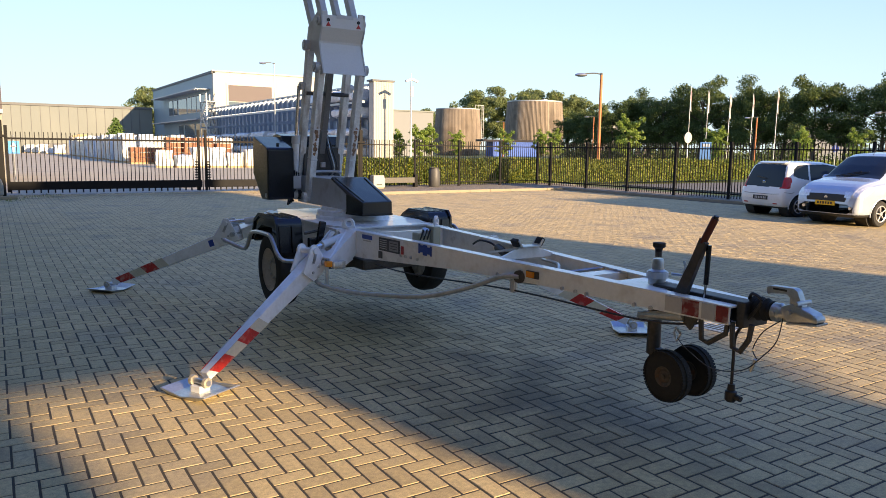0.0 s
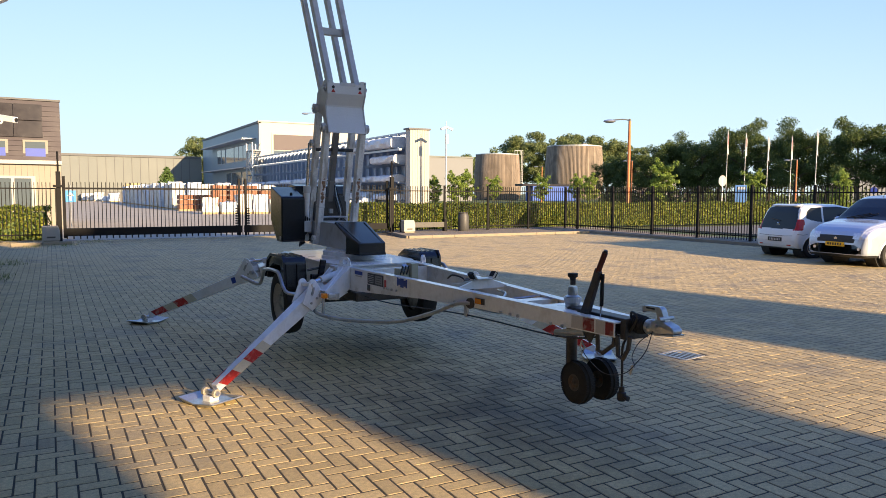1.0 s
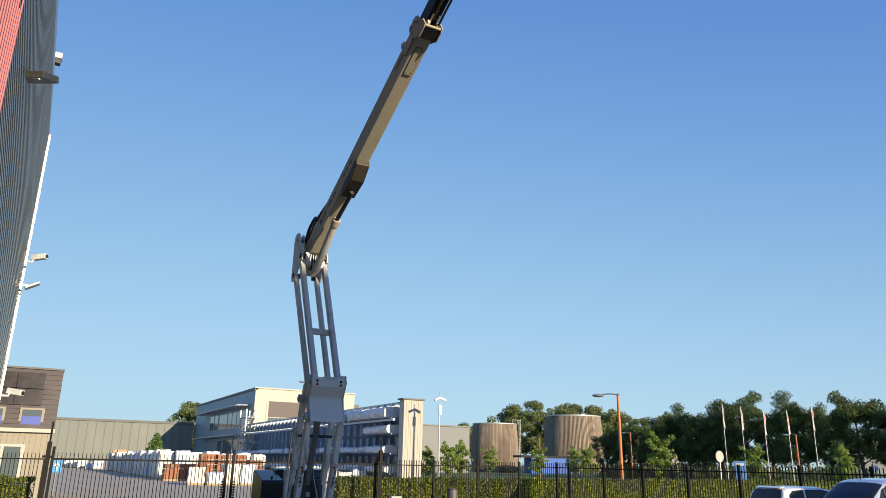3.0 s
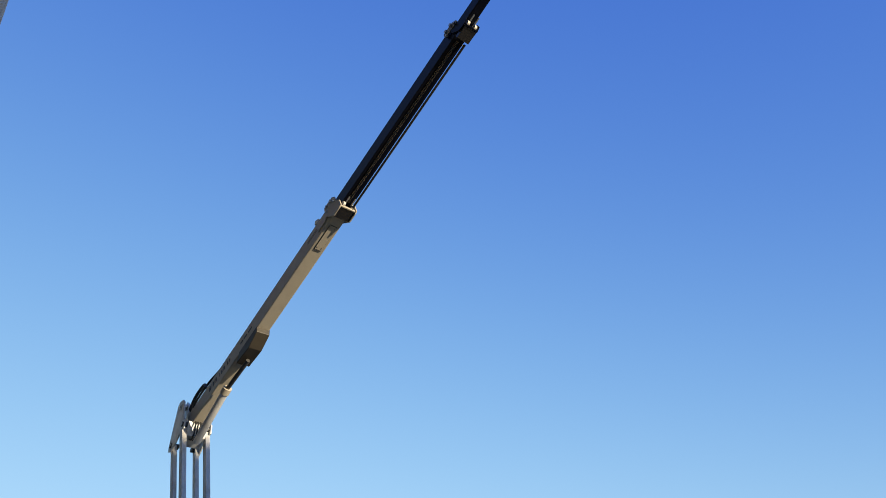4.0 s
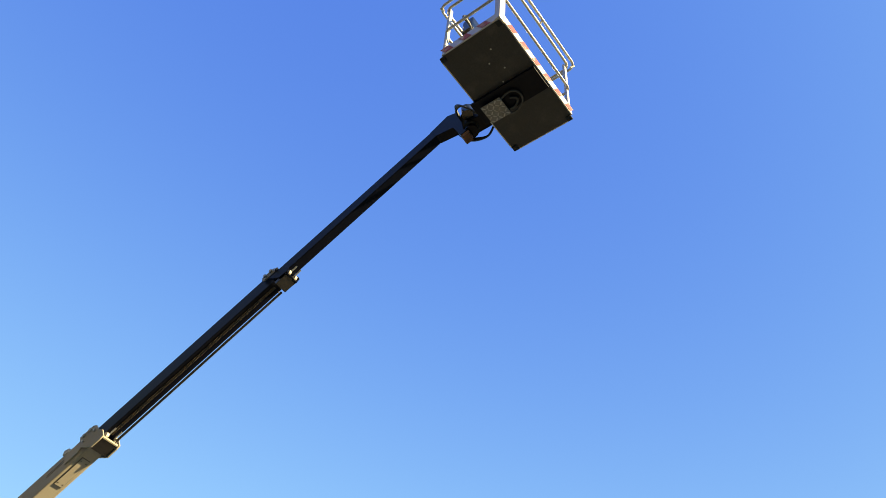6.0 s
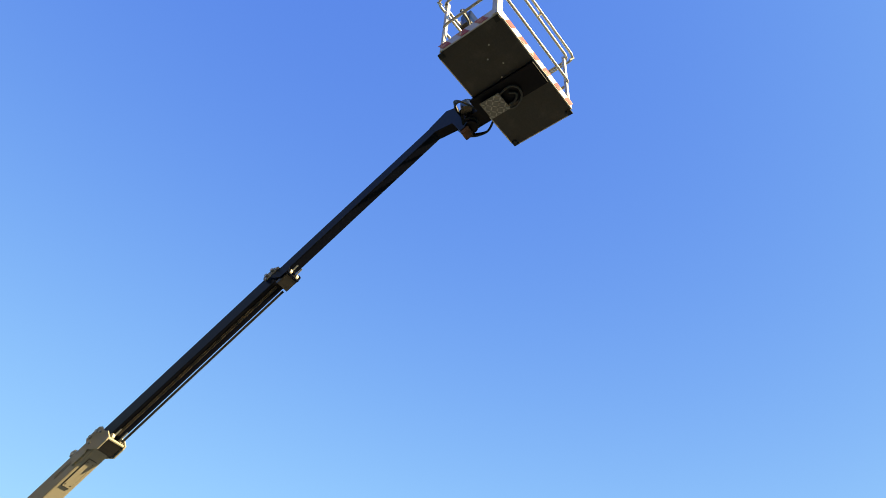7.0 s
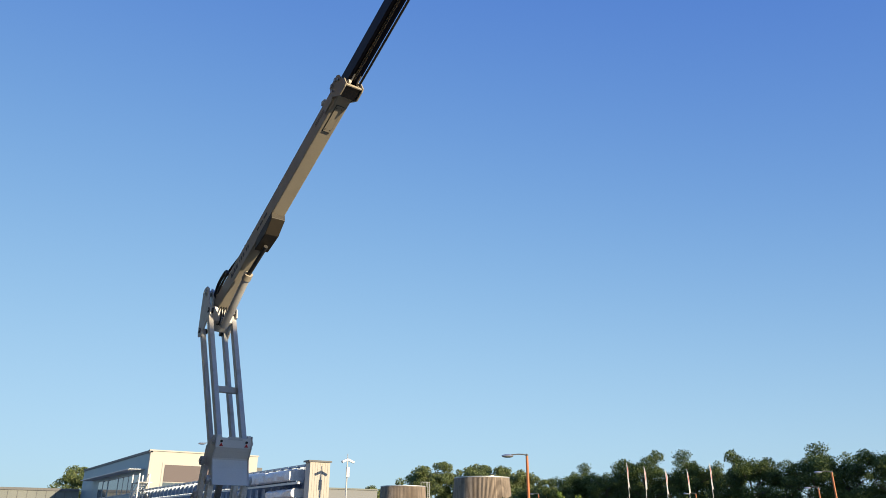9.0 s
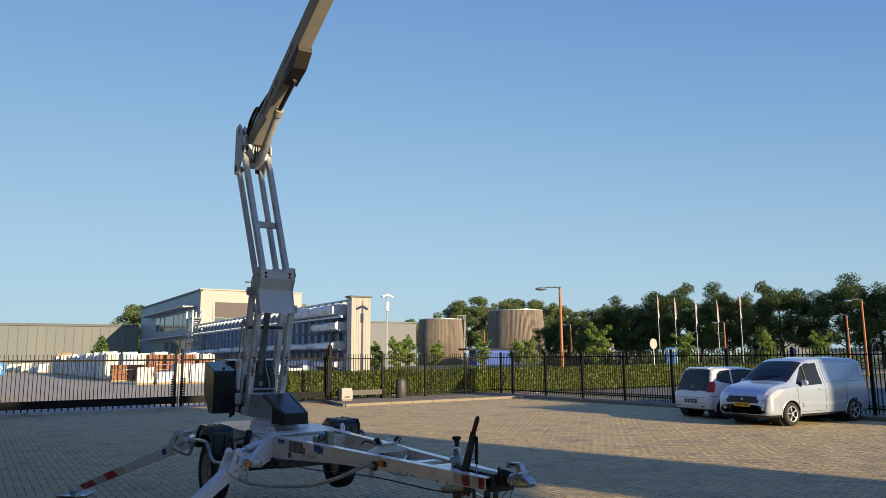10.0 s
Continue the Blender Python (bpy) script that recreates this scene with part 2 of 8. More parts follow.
def beam(p0, p1, w, h, bev=0.0, bm=None, w1=None, h1=None, up=(0, 0, 1)):
    """A box from p0 to p1, w wide across and h deep; w1 and h1 at the far end."""
    bm = bm or bmesh.new()
    p0, p1 = Vector(p0), Vector(p1)
    d = (p1 - p0).normalized()
    u = Vector(up)
    if abs(d.dot(u)) > 0.97:
        u = Vector((0, 1, 0))
    s = d.cross(u).normalized()
    u = s.cross(d).normalized()
    w1, h1 = w1 or w, h1 or h
    vs = []
    for p, a, b in ((p0, w, h), (p1, w1, h1)):
        vs += [bm.verts.new(p + s * sx * a / 2 + u * su * b / 2) for sx, su in ((-1, -1), (1, -1), (1, 1), (-1, 1))]
    fs = [bm.faces.new([vs[i] for i in f]) for f in ((0, 1, 2, 3), (7, 6, 5, 4), (0, 4, 5, 1), (1, 5, 6, 2), (2, 6, 7, 3), (3, 7, 4, 0))]
    if bev:
        es = list({e for f in fs for e in f.edges})
        bmesh.ops.bevel(bm, geom=es, offset=bev, segments=2, affect="EDGES", profile=0.6)
    return bm


def cyl(p0, p1, r, seg=16, r1=None, bm=None):
    bm = bm or bmesh.new()
    p0, p1 = Vector(p0), Vector(p1)
    m = Matrix.Translation((p0 + p1) / 2) @ (p1 - p0).to_track_quat("Z", "Y").to_matrix().to_4x4()
    bmesh.ops.create_cone(bm, cap_ends=True, segments=seg, radius1=r, radius2=r if r1 is None else r1, depth=(p1 - p0).length, matrix=m)
    return bm


def tube(pts, r, seg=8, bm=None, closed=False, smooth_steps=0):
    """A round bar along a bent line."""
    bm = bm or bmesh.new()
    P = [Vector(p) for p in pts]
    if smooth_steps:
        Q = []
        n = len(P)
        for i in range(n - 1):
            a, b, c, d = P[max(i - 1, 0)], P[i], P[i + 1], P[min(i + 2, n - 1)]
            for k in range(smooth_steps):
                t = k / smooth_steps
                Q.append(0.5 * (2 * b + (c - a) * t + (2 * a - 5 * b + 4 * c - d) * t * t + (3 * b - a - 3 * c + d) * t ** 3))
        P = Q + [P[-1]]
    rings, n = [], len(P)
    ref = Vector((0.31, 0.17, 0.93))
    for i in range(n):
        a = P[i - 1] if (i or closed) else P[i]
        b = P[(i + 1) % n] if (i < n - 1 or closed) else P[i]
        d = (b - a).normalized()
        s = d.cross(ref)
        s = s.normalized() if s.length > 1e-3 else Vector((1, 0, 0))
        u = s.cross(d).normalized()
        rings.append([bm.verts.new(P[i] + r * (math.cos(2 * math.pi * k / seg) * s + math.sin(2 * math.pi * k / seg) * u)) for k in range(seg)])
    for i in range(n if closed else n - 1):
        A, B = rings[i], rings[(i + 1) % n]
        for k in range(seg):
            bm.faces.new((A[k], A[(k + 1) % seg], B[(k + 1) % seg], B[k]))
    if not closed:
        bm.faces.new(rings[0][::-1])
        bm.faces.new(rings[-1])
    return bm


def prism(profile, x0, x1, bev=0.0, bm=None, plane="yz"):
    """A profile in the y-z plane (or x-y, x-z) drawn out from x0 to x1 along the third axis."""
    bm = bm or bmesh.new()
    put = {"yz": lambda a, b, c: (c, a, b), "xy": lambda a, b, c: (a, b, c), "xz": lambda a, b, c: (a, c, b)}[plane]
    A = [bm.verts.new(put(a, b, x0)) for a, b in profile]
    B = [bm.verts.new(put(a, b, x1)) for a, b in profile]
    n = len(A)
    fs = [bm.faces.new(A[::-1]), bm.faces.new(B)] + [bm.faces.new((A[i], A[(i + 1) % n], B[(i + 1) % n], B[i])) for i in range(n)]
    if bev:
        es = list({e for f in fs for e in f.edges})
        bmesh.ops.bevel(bm, geom=es, offset=bev, segments=2, affect="EDGES", profile=0.6)
    return bm


def lathe(profile, p, axis="z", seg=24, bm=None, cap=True):
    """A profile of (radius, height) turned about an axis through p."""
    bm = bm or bmesh.new()
    rings = []
    for r, h in profile:
        ring = []
        for k in range(seg):
            a = 2 * math.pi * k / seg
            c, s = r * math.cos(a), r * math.sin(a)
            v = {"z": (c, s, h), "x": (h, c, s), "y": (c, h, s)}[axis]
            ring.append(bm.verts.new(Vector(v) + Vector(p)))
        rings.append(ring)
    for A, B in zip(rings, rings[1:]):
        for k in range(seg):
            bm.faces.new((A[k], A[(k + 1) % seg], B[(k + 1) % seg], B[k]))
    if cap and profile[0][0] > 1e-4:
        bm.faces.new(rings[0][::-1])
    if cap and profile[-1][0] > 1e-4:
        bm.faces.new(rings[-1])
    bmesh.ops.remove_doubles(bm, verts=bm.verts[:], dist=1e-5)
    return bm


# ---- ground ----
ground = part("ground", bx(-1500, 1500, -1500, 1500, -0.6, -0.10), M_GRASS)
tagged(ground, "flat grass land with dry patches reaching the horizon", "ground", kind="structure")
sand_bed = part("floor", bx(-5, 17.5, -34, 19.6, -0.3, -0.002), M_BED)
tagged(sand_bed, "dark sand bed under the clay paver yard", "yard floor", kind="structure")
road = part("road", bx(-60, 21.0, 19.62, 131, -0.25, -0.02), M_YARD)
tagged(road, "pale sunlit concrete yard behind the sliding gate", "road", kind="structure")
lane = part("road", bx(23.5, 60, -60, 19.0, -0.25, -0.03), M_ASPHALT)
tagged(lane, "grey asphalt lane beyond the black fence", "road", kind="structure")
lane2 = part("road", bx(22, 160, 27.5, 34, -0.25, -0.03), M_ASPHALT)
tagged(lane2, "grey asphalt street beyond the hedge", "road", kind="structure")
gravel = part("pavement", prism([(8.6, 16.1), (17.2, 16.1), (17.3, -10), (19.6, -10), (19.6, 20.6), (9.3, 20.6), (9.1, 18.4)], -0.2, 0.05, plane="xy"), M_GRAVEL)
tagged(gravel, "gravel strip between the kerb and the black fence", "gravel strip", kind="structure")


def kerb_run(points, label):
    k = thing("kerb", label, "kerb", kind="structure")
    for (xa, ya), (xb, yb) in zip(points, points[1:]):
        a, b = Vector((xa, ya, 0)), Vector((xb, yb, 0))
        n = max(1, round((b - a).length))
        for i in range(n):
            p, q = a.lerp(b, (i + 0.004) / n), a.lerp(b, (i + 0.996) / n)
            part("kerb_stone", beam(p + Vector((0, 0, -0.02)), q + Vector((0, 0, -0.02)), 0.14, 0.24, 0.012), M_KERB, k)
    return k


kerb_run([(9.05, 18.5), (8.5, 15.95), (17.1, 16.05), (17.22, -6)], "grey concrete kerb stones edging the paved yard")
kerb_run([(-4.0, 17.35), (-2.35, 17.6)], "grey concrete kerb under the gate motor")


# ---- the warehouse beside the yard and the unseen shade wall ----
def clad_wall(y0, y1, x, height):
    v, f = [], []
    z, i = 0.12, 0
    while z < height:
        for zz, d in ((z, 0.0), (z + 0.006, 0.013), (z + 0.042, 0.015), (z + 0.056, 0.0)):
            v += [(x + d, y0, zz), (x + d, y1, zz)]
        z += 0.12
    n = len(v) // 2
    f = [(2 * k, 2 * k + 1, 2 * k + 3, 2 * k + 2) for k in range(n - 1)]
    return v, f


hall_west = thing("wall_west", "tall warehouse wall in ribbed bare metal cladding with a plinth", "warehouse", kind="structure")
part("wall", bx(-30, -4.11, -34, 13.45, -0.1, 10.7), M_CLAD, hall_west)
part("parapet", prism([(-30, 10.7), (-4.10, 10.7), (-4.24, 12.4), (-4.66, 15.9), (-30, 15.9)], -34, 13.45, plane="xz"), M_CLAD, hall_west, "plain metal parapet leaning back above the ribbed sheets")
v_, f_ = clad_wall(-34, 13.42, -4.11, 10.6)
rawpart("cladding", v_, f_, M_CLAD, hall_west, "horizontal ribbed metal sheets")
part("plinth", bx(-4.12, -4.06, -34, 13.47, -0.05, 0.12), M_KERB, hall_west)
part("corner_trim", bx(-4.14, -4.05, 13.42, 13.5, 0.0, 10.72), M_GALV, hall_west, "bright folded metal corner strip")

# an unseen wall added to shade the yard; its two openings shape the sun patches
# kept pale so that the unseen wall bounces sky light into the yard
M_PLAINWALL = mat("pale_unseen_wall", (0.74, 0.72, 0.68), 0.85, vary=0.1, scale=0.4, fine=6)
south = thing("wall_south", "unseen pale wall added to shade the yard, with two gaps for sun", "warehouse", kind="structure")
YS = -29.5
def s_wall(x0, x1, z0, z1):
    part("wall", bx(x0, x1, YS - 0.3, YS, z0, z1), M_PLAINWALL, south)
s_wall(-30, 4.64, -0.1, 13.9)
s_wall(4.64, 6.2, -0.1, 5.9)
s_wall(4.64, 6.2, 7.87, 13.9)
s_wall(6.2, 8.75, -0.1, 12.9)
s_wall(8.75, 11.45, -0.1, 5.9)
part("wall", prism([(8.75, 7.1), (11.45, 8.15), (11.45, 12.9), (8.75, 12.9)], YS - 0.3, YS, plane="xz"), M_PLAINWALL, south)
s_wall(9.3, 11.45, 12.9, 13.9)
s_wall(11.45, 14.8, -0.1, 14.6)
# added corner that bends the edge of the cast shade on the ground
part("roof_overhang", prism([(14.8, 10.3), (15.2, 10.6), (15.9, 11.4), (17.0, 13.2), (17.0, 14.6), (14.8, 14.6)], YS - 0.3, YS, plane="xz"), M_PLAINWALL, south, "added corner piece that widens the cast shade")
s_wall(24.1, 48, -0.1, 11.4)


# ---- sliding gates and fences ----
def picket_mesh(h, w=0.022):
    bm = bx(-w / 2, w / 2, -w / 2, w / 2, 0, h)
    me = bpy.data.meshes.new("picket")
    bm.to_mesh(me)
    bm.free()
    me.materials.append(M_FENCE)
    return me


PICKET_GATE, PICKET_FENCE = picket_mesh(1.72), picket_mesh(1.86)


def fence_panel(length, label, group, gate=False):
    """A panel along +x from its own origin: rails and pickets."""
    f = thing("gate_leaf" if gate else "fence_panel", label, "gate" if gate else "fence", group)
    if gate:
        part("bottom_beam", bx(0, length, -0.07, 0.07, 0.16, 0.42, 0.01), M_FENCE, f, "deep black box beam")
        part("top_rail", bx(0, length, -0.03, 0.03, 1.72, 1.78), M_FENCE, f)
        for k in range(int(length / 0.125)):
            p = new("picket", PICKET_GATE)
            p.parent, p.location = f, (0.06 + 0.125 * k, 0, 0.24)
        for k in range(int(length / 0.2)):
            p = part("tooth", bx(0.1 + 0.2 * k - 0.02, 0.1 + 0.2 * k + 0.02, -0.02, 0.02, 0.06, 0.17), M_FENCE, f)
        part("end_post", bx(0, 0.09, -0.05, 0.05, 0.1, 2.15, 0.005), M_FENCE, f)
    else:
        part("post", bx(-0.04, 0.04, -0.04, 0.04, -0.05, 1.98, 0.004), M_FENCE, f)
        for z in (0.2, 1.72):
            part("rail", bx(0.04, length - 0.04, -0.02, 0.02, z, z + 0.04), M_FENCE, f)
        for k in range(int((length - 0.12) / 0.115)):
            p = new("picket", PICKET_FENCE)
            p.parent, p.location = f, (0.11 + 0.115 * k, 0, 0.08)
    return f


GY = 19.4
g1 = fence_panel(5.85, "closed black steel sliding gate with upright bars", "gate leaves", True)
g1.matrix_basis = pose(-2.55, GY, 0)
g2 = copy_thing(g1, pose(9.25, GY, 0, 0, 0, 180))
tagged(g2, "closed black steel sliding gate beside the motor box")
pn = fence_panel(2.18, "black steel bar fence panel on gravel", "fence panels")
pn.matrix_basis = pose(11.87, 19.35, 0.0)
for k in range(1, 3):
    copy_thing(pn, pose(11.87 + 2.18 * k, 19.35, 0))
ps = fence_panel(2.33, "black steel bar fence panel along the lane", "fence panels")
ps.matrix_basis = pose(18.28, 18.35, 0, 0, 0, -90)
for k in range(1, 13):
    copy_thing(ps, pose(18.28 - 0.012 * k, 18.35 - 2.33 * k, 0, 0, 0, -90))
pc = fence_panel(0.98, "short black steel bar fence panel at the corner", "fence panels")
pc.matrix_basis = pose(18.33, 19.33, 0, 0, 0, -90)
pb = fence_panel(2.4, "black steel bar fence panel behind the gate beam", "fence panels")
pb.matrix_basis = pose(9.45, 19.6, 0)
pl = copy_thing(pn, pose(-4.85, GY + 0.1, 0))
tagged(pl, "black steel bar fence panel beside the gate")


def gate_post(x, y, label):
    g = thing("gate_post", label, "gate post", "gate posts", at=(x, y, 0))
    part("post", bx(-0.07, 0.07, -0.07, 0.07, -0.05, 2.3, 0.008), M_FENCE, g)
    part("guide", bx(-0.16, 0.16, -0.12, 0.12, 1.78, 1.86, 0.005), M_FENCE, g)
    part("sensor_strip", bx(-0.11, -0.07, -0.05, 0.05, 0.25, 1.75), M_RUBBER, g)
    part("aerial", cyl((0, 0, 2.3), (0, 0, 2.95), 0.03, 8), M_FENCE, g)
    return g


gate_post(-2.66, 19.2, "black steel gate post with a short mast")
gate_post(9.33, 19.2, "black steel gate post beside the motor box")
gp = thing("gate_post", "pair of black posts with rubber combs where the gates meet", "gate post", "gate posts", at=(3.34, GY, 0))
for dx in (-0.12, 0.12):
    part("post", bx(dx - 0.04, dx + 0.04, -0.05, 0.05, 0.05, 2.15, 0.005), M_FENCE, gp)
part("lock_plate", bx(-0.012, 0.012, -0.03, 0.03, 0.05, 2.2, 0.003), M_STEEL, gp, "metal lock strip")
for k in range(9):
    for dx in (-0.2, 0.2):
        part("comb", bx(dx - 0.06, dx + 0.06, -0.03, 0.03, 0.3 + 0.09 * k, 0.35 + 0.09 * k), M_RUBBER, gp)

M_BOXGREY = mat("motor_box_paint", (0.36, 0.355, 0.33), 0.4, vary=0.05)


def motor_box(x, y, label):
    g = thing("gate_motor", label, "gate motor", "gate motors", at=(x, y, 0))
    part("housing", prism([(-0.25, 0.10), (0.25, 0.10), (0.25, 0.40), (0.2, 0.56), (-0.25, 0.56)], -0.16, 0.16, 0.02, plane="xz"), M_BOXGREY, g)
    part("base", bx(-0.22, 0.22, -0.15, 0.15, 0.0, 0.11, 0.01), M_KERB, g)
    part("vent", bx(-0.12, 0.12, -0.166, -0.158, 0.18, 0.23), M_DARKLABEL, g)


motor_box(-2.92, 18.25, "grey sheet metal gate motor box on a kerb")
motor_box(9.75, 18.55, "grey sheet metal gate motor box on gravel")
bg = thing("guide_beam", "long grey steel counterweight beam of the gate", "gate beam")
part("beam", bx(9.6, 11.75, 19.02, 19.14, 0.22, 0.44, 0.012), M_STEEL, bg)
for x in (9.75, 11.75):
    part("foot", bx(x - 0.07, x + 0.07, 19.0, 19.2, 0.0, 0.56, 0.006), M_FENCE, bg)

bn = thing("litter_bin", "round dark grey metal litter bin on gravel", "bin", at=(12.6, 19.0, 0.05))
part("drum", lathe([(0.0, 0), (0.2, 0), (0.235, 0.06), (0.24, 0.35), (0.235, 0.62), (0.2, 0.72), (0.19, 0.75), (0.0, 0.76)], (0, 0, 0), seg=20), mat("bin_grey", (0.07, 0.07, 0.07), 0.5), bn, smooth=True)
part("rim", lathe([(0.19, 0.74), (0.205, 0.75), (0.205, 0.78), (0.17, 0.79), (0.17, 0.74)], (0, 0, 0), seg=20), M_STEEL, bn)


# ---- the trailer lift ----
lift = thing("trailer_lift", "white and grey trailer mounted boom lift standing on four outriggers", "boom lift")


def both(fn):
    for s in (-1, 1):
        fn(s)


# chassis: two rails that run together to the coupling, cross members, deck round the slewing ring
def rail(s):
    bm = bmesh.new()
    secs = [(-0.55, 0.44, 0.95, 0.73), (-1.25, 0.41, 0.95, 0.735), (-2.4, 0.305, 0.95, 0.81), (-3.2, 0.235, 0.945, 0.838), (-4.0, 0.165, 0.94, 0.845), (-4.47, 0.125, 0.935, 0.85)]
    rings = []
    for y, x, zt, zb in secs:
        ring = [(x, zt), (x, zb), (x - 0.07, zb), (x - 0.07, zb + 0.008), (x - 0.008, zb + 0.008), (x - 0.008, zt - 0.008), (x - 0.07, zt - 0.008), (x - 0.07, zt)]
        rings.append([bm.verts.new((s * a, y, b)) for a, b in ring])
    for A, B in zip(rings, rings[1:]):
        for k in range(8):
            bm.faces.new((A[k], A[(k + 1) % 8], B[(k + 1) % 8], B[k]))
    bm.faces.new(rings[0])
    bm.faces.new(rings[-1])
    part("drawbar_rail", bm, M_WHITE, lift, "white painted steel channel of the drawbar")


both(rail)
deck = part("deck", prism([(-0.38, -0.98), (0.38, -0.98), (0.5, -0.6), (0.5, 0.5), (0.36, 0.95), (-0.36, 0.95), (-0.5, 0.5), (-0.5, -0.6)], 0.938, 0.956, 0.004, plane="xy"), M_WHITE, lift, "white chassis top plate")
part("chassis_side", prism([(-0.48, -0.9), (-0.48, 0.95), (-0.42, 0.95), (-0.42, -0.9)], 0.70, 0.938, plane="xy"), M_WHITE, lift)
part("chassis_side", prism([(0.48, -0.9), (0.48, 0.95), (0.42, 0.95), (0.42, -0.9)], 0.70, 0.938, plane="xy"), M_WHITE, lift)
part("cross_member", bx(-0.42, 0.42, -0.95, -0.88, 0.72, 0.938), M_WHITE, lift)
part("cross_member", bx(-0.42, 0.42, 0.88, 0.94, 0.72, 0.938), M_WHITE, lift)
part("front_plate", bx(-0.34, 0.34, -1.28, -1.25, 0.76, 0.94), M_WHITE, lift)
part("underframe", bx(-0.38, 0.38, -1.2, 0.9, 0.62, 0.71, 0.02), M_STEEL, lift, "black underframe and hose tray")
part("axle", cyl((-0.78, -0.36, 0.545), (0.66, -0.36, 0.545), 0.04), M_STEEL, lift)
# boom cradle across the rails
cradle = part("boom_cradle", prism([(-0.26, 0.93), (0.26, 0.93), (0.11, 0.985), (0.07, 1.0), (-0.07, 1.0), (-0.11, 0.985)], -2.87, -2.85, plane="xz"), M_WHITE, lift, "white saddle bracket across the rails")
part("cradle_plate", beam((0, -2.6, 0.94), (0, -2.86, 0.995), 0.24, 0.012, w1=0.14), M_WHITE, cradle)
part("saddle", bx(-0.08, 0.08, -2.9, -2.82, 1.0, 1.012, 0.004), M_GALV, cradle)
for s in (-1, 1):
    part("saddle_horn", beam((s * 0.07, -2.86, 1.005), (s * 0.10, -2.86, 1.05), 0.08, 0.01), M_GALV, cradle)
    part("rubber_pad", beam((s * 0.085, -2.86, 1.012), (s * 0.112, -2.86, 1.055), 0.06, 0.03, 0.006), M_RUBBER, cradle)
part("drawbar_tie", bx(-0.19, 0.19, -3.55, -3.45, 0.85, 0.93), M_WHITE, lift)
part("drawbar_tie", bx(-0.16, 0.16, -4.05, -3.75, 0.925, 0.935), M_WHITE, lift, "white top plate round the jockey jack")
# side details on the left rail
def on_rail(y, z, w, h, m, name, label="", proud=0.003):
    x = -(0.41 + (y + 1.25) * (0.41 - 0.235) / 1.95) if y > -3.2 else -(0.235 + (y + 3.2) * (0.07) / 0.8)
    t = math.atan2(0.175, 1.95)
    c, s = math.cos(t), math.sin(t)
    bm = bx(-proud, 0.0, -w / 2, w / 2, -h / 2, h / 2)
    bmesh.ops.transform(bm, matrix=Matrix.Translation((x - 0.001, y, z)) @ Matrix.Rotation(t, 4, "Z"), verts=bm.verts[:])
    return part(name, bm, m, lift, label)


on_rail(-1.33, 0.915, 0.15, 0.034, M_BLUE, "sticker", "small blue maker sticker")
on_rail(-1.33, 0.885, 0.12, 0.01, M_PALELABEL, "sticker")
on_rail(-1.655, 0.885, 0.29, 0.10, M_DARKLABEL, "rating_plate", "dark rating plate with rows of print")
for k in range(5):
    on_rail(-1.575, 0.918 - 0.016 * k, 0.10, 0.005, M_PALELABEL, "print_bar", proud=0.0045)
on_rail(-1.72, 0.885, 0.12, 0.075, M_GREYLABEL, "rating_label", "grey inspection label", 0.0045)
for k in range(3):
    on_rail(-1.72, 0.905 - 0.02 * k, 0.09, 0.006, M_DARKLABEL, "print_bar", proud=0.006)
on_rail(-1.53, 0.80, 0.055, 0.055, M_DARKLABEL, "sticker")
on_rail(-1.835, 0.87, 0.03, 0.06, M_RED, "sticker")
for o_, w_, h_ in ((0.0, 0.05, 0.075), (0.045, 0.035, 0.05), (-0.045, 0.035, 0.05), (0.07, 0.02, 0.07), (-0.07, 0.02, 0.07)):
    on_rail(-2.12 + o_, 0.905 + 0.006 * (o_ > 0), w_, h_, M_BLUE, "sticker", "blue winged warning sticker")
for y in (-1.82, -1.88, -1.95, -2.03, -2.9, -3.45, -3.55, -3.63, -3.95, -4.05):
    bm = cyl((0, 0, 0), (-0.012, 0, 0), 0.011, 8)
    x = -(0.41 + (y + 1.25) * 0.0897) if y > -3.2 else -(0.235 + (y + 3.2) * 0.0875)
    bmesh.ops.transform(bm, matrix=Matrix.Translation((x, y, 0.83 + (0.02 if y < -2.5 else 0))), verts=bm.verts[:])
    part("bolt", bm, M_GALV, lift)
on_rail(-3.21, 0.893, 0.10, 0.042, M_STEEL, "side_marker", proud=0.01)
on_rail(-3.20, 0.893, 0.06, 0.034, M_ORANGE, "side_marker_lens", "orange side marker lens", 0.02)
# worn red and white tape on the nose of both rails
for s in (-1, 1):
    for y0, y1, m in ((-4.13, -4.22, M_PALELABEL), (-4.225, -4.315, M_REDWORN), (-4.33, -4.40, M_PALELABEL), (-4.405, -4.465, M_REDWORN)):
        xa, xb = 0.165 + (y0 + 4) * 0.085, 0.165 + (y1 + 4) * 0.085
        part("tape", prism([(s * (xa + 0.003), y0), (s * (xb + 0.003), y1), (s * (xb - 0.002), y1), (s * (xa - 0.002), y0)], 0.856, 0.93, plane="xy"), m, lift)
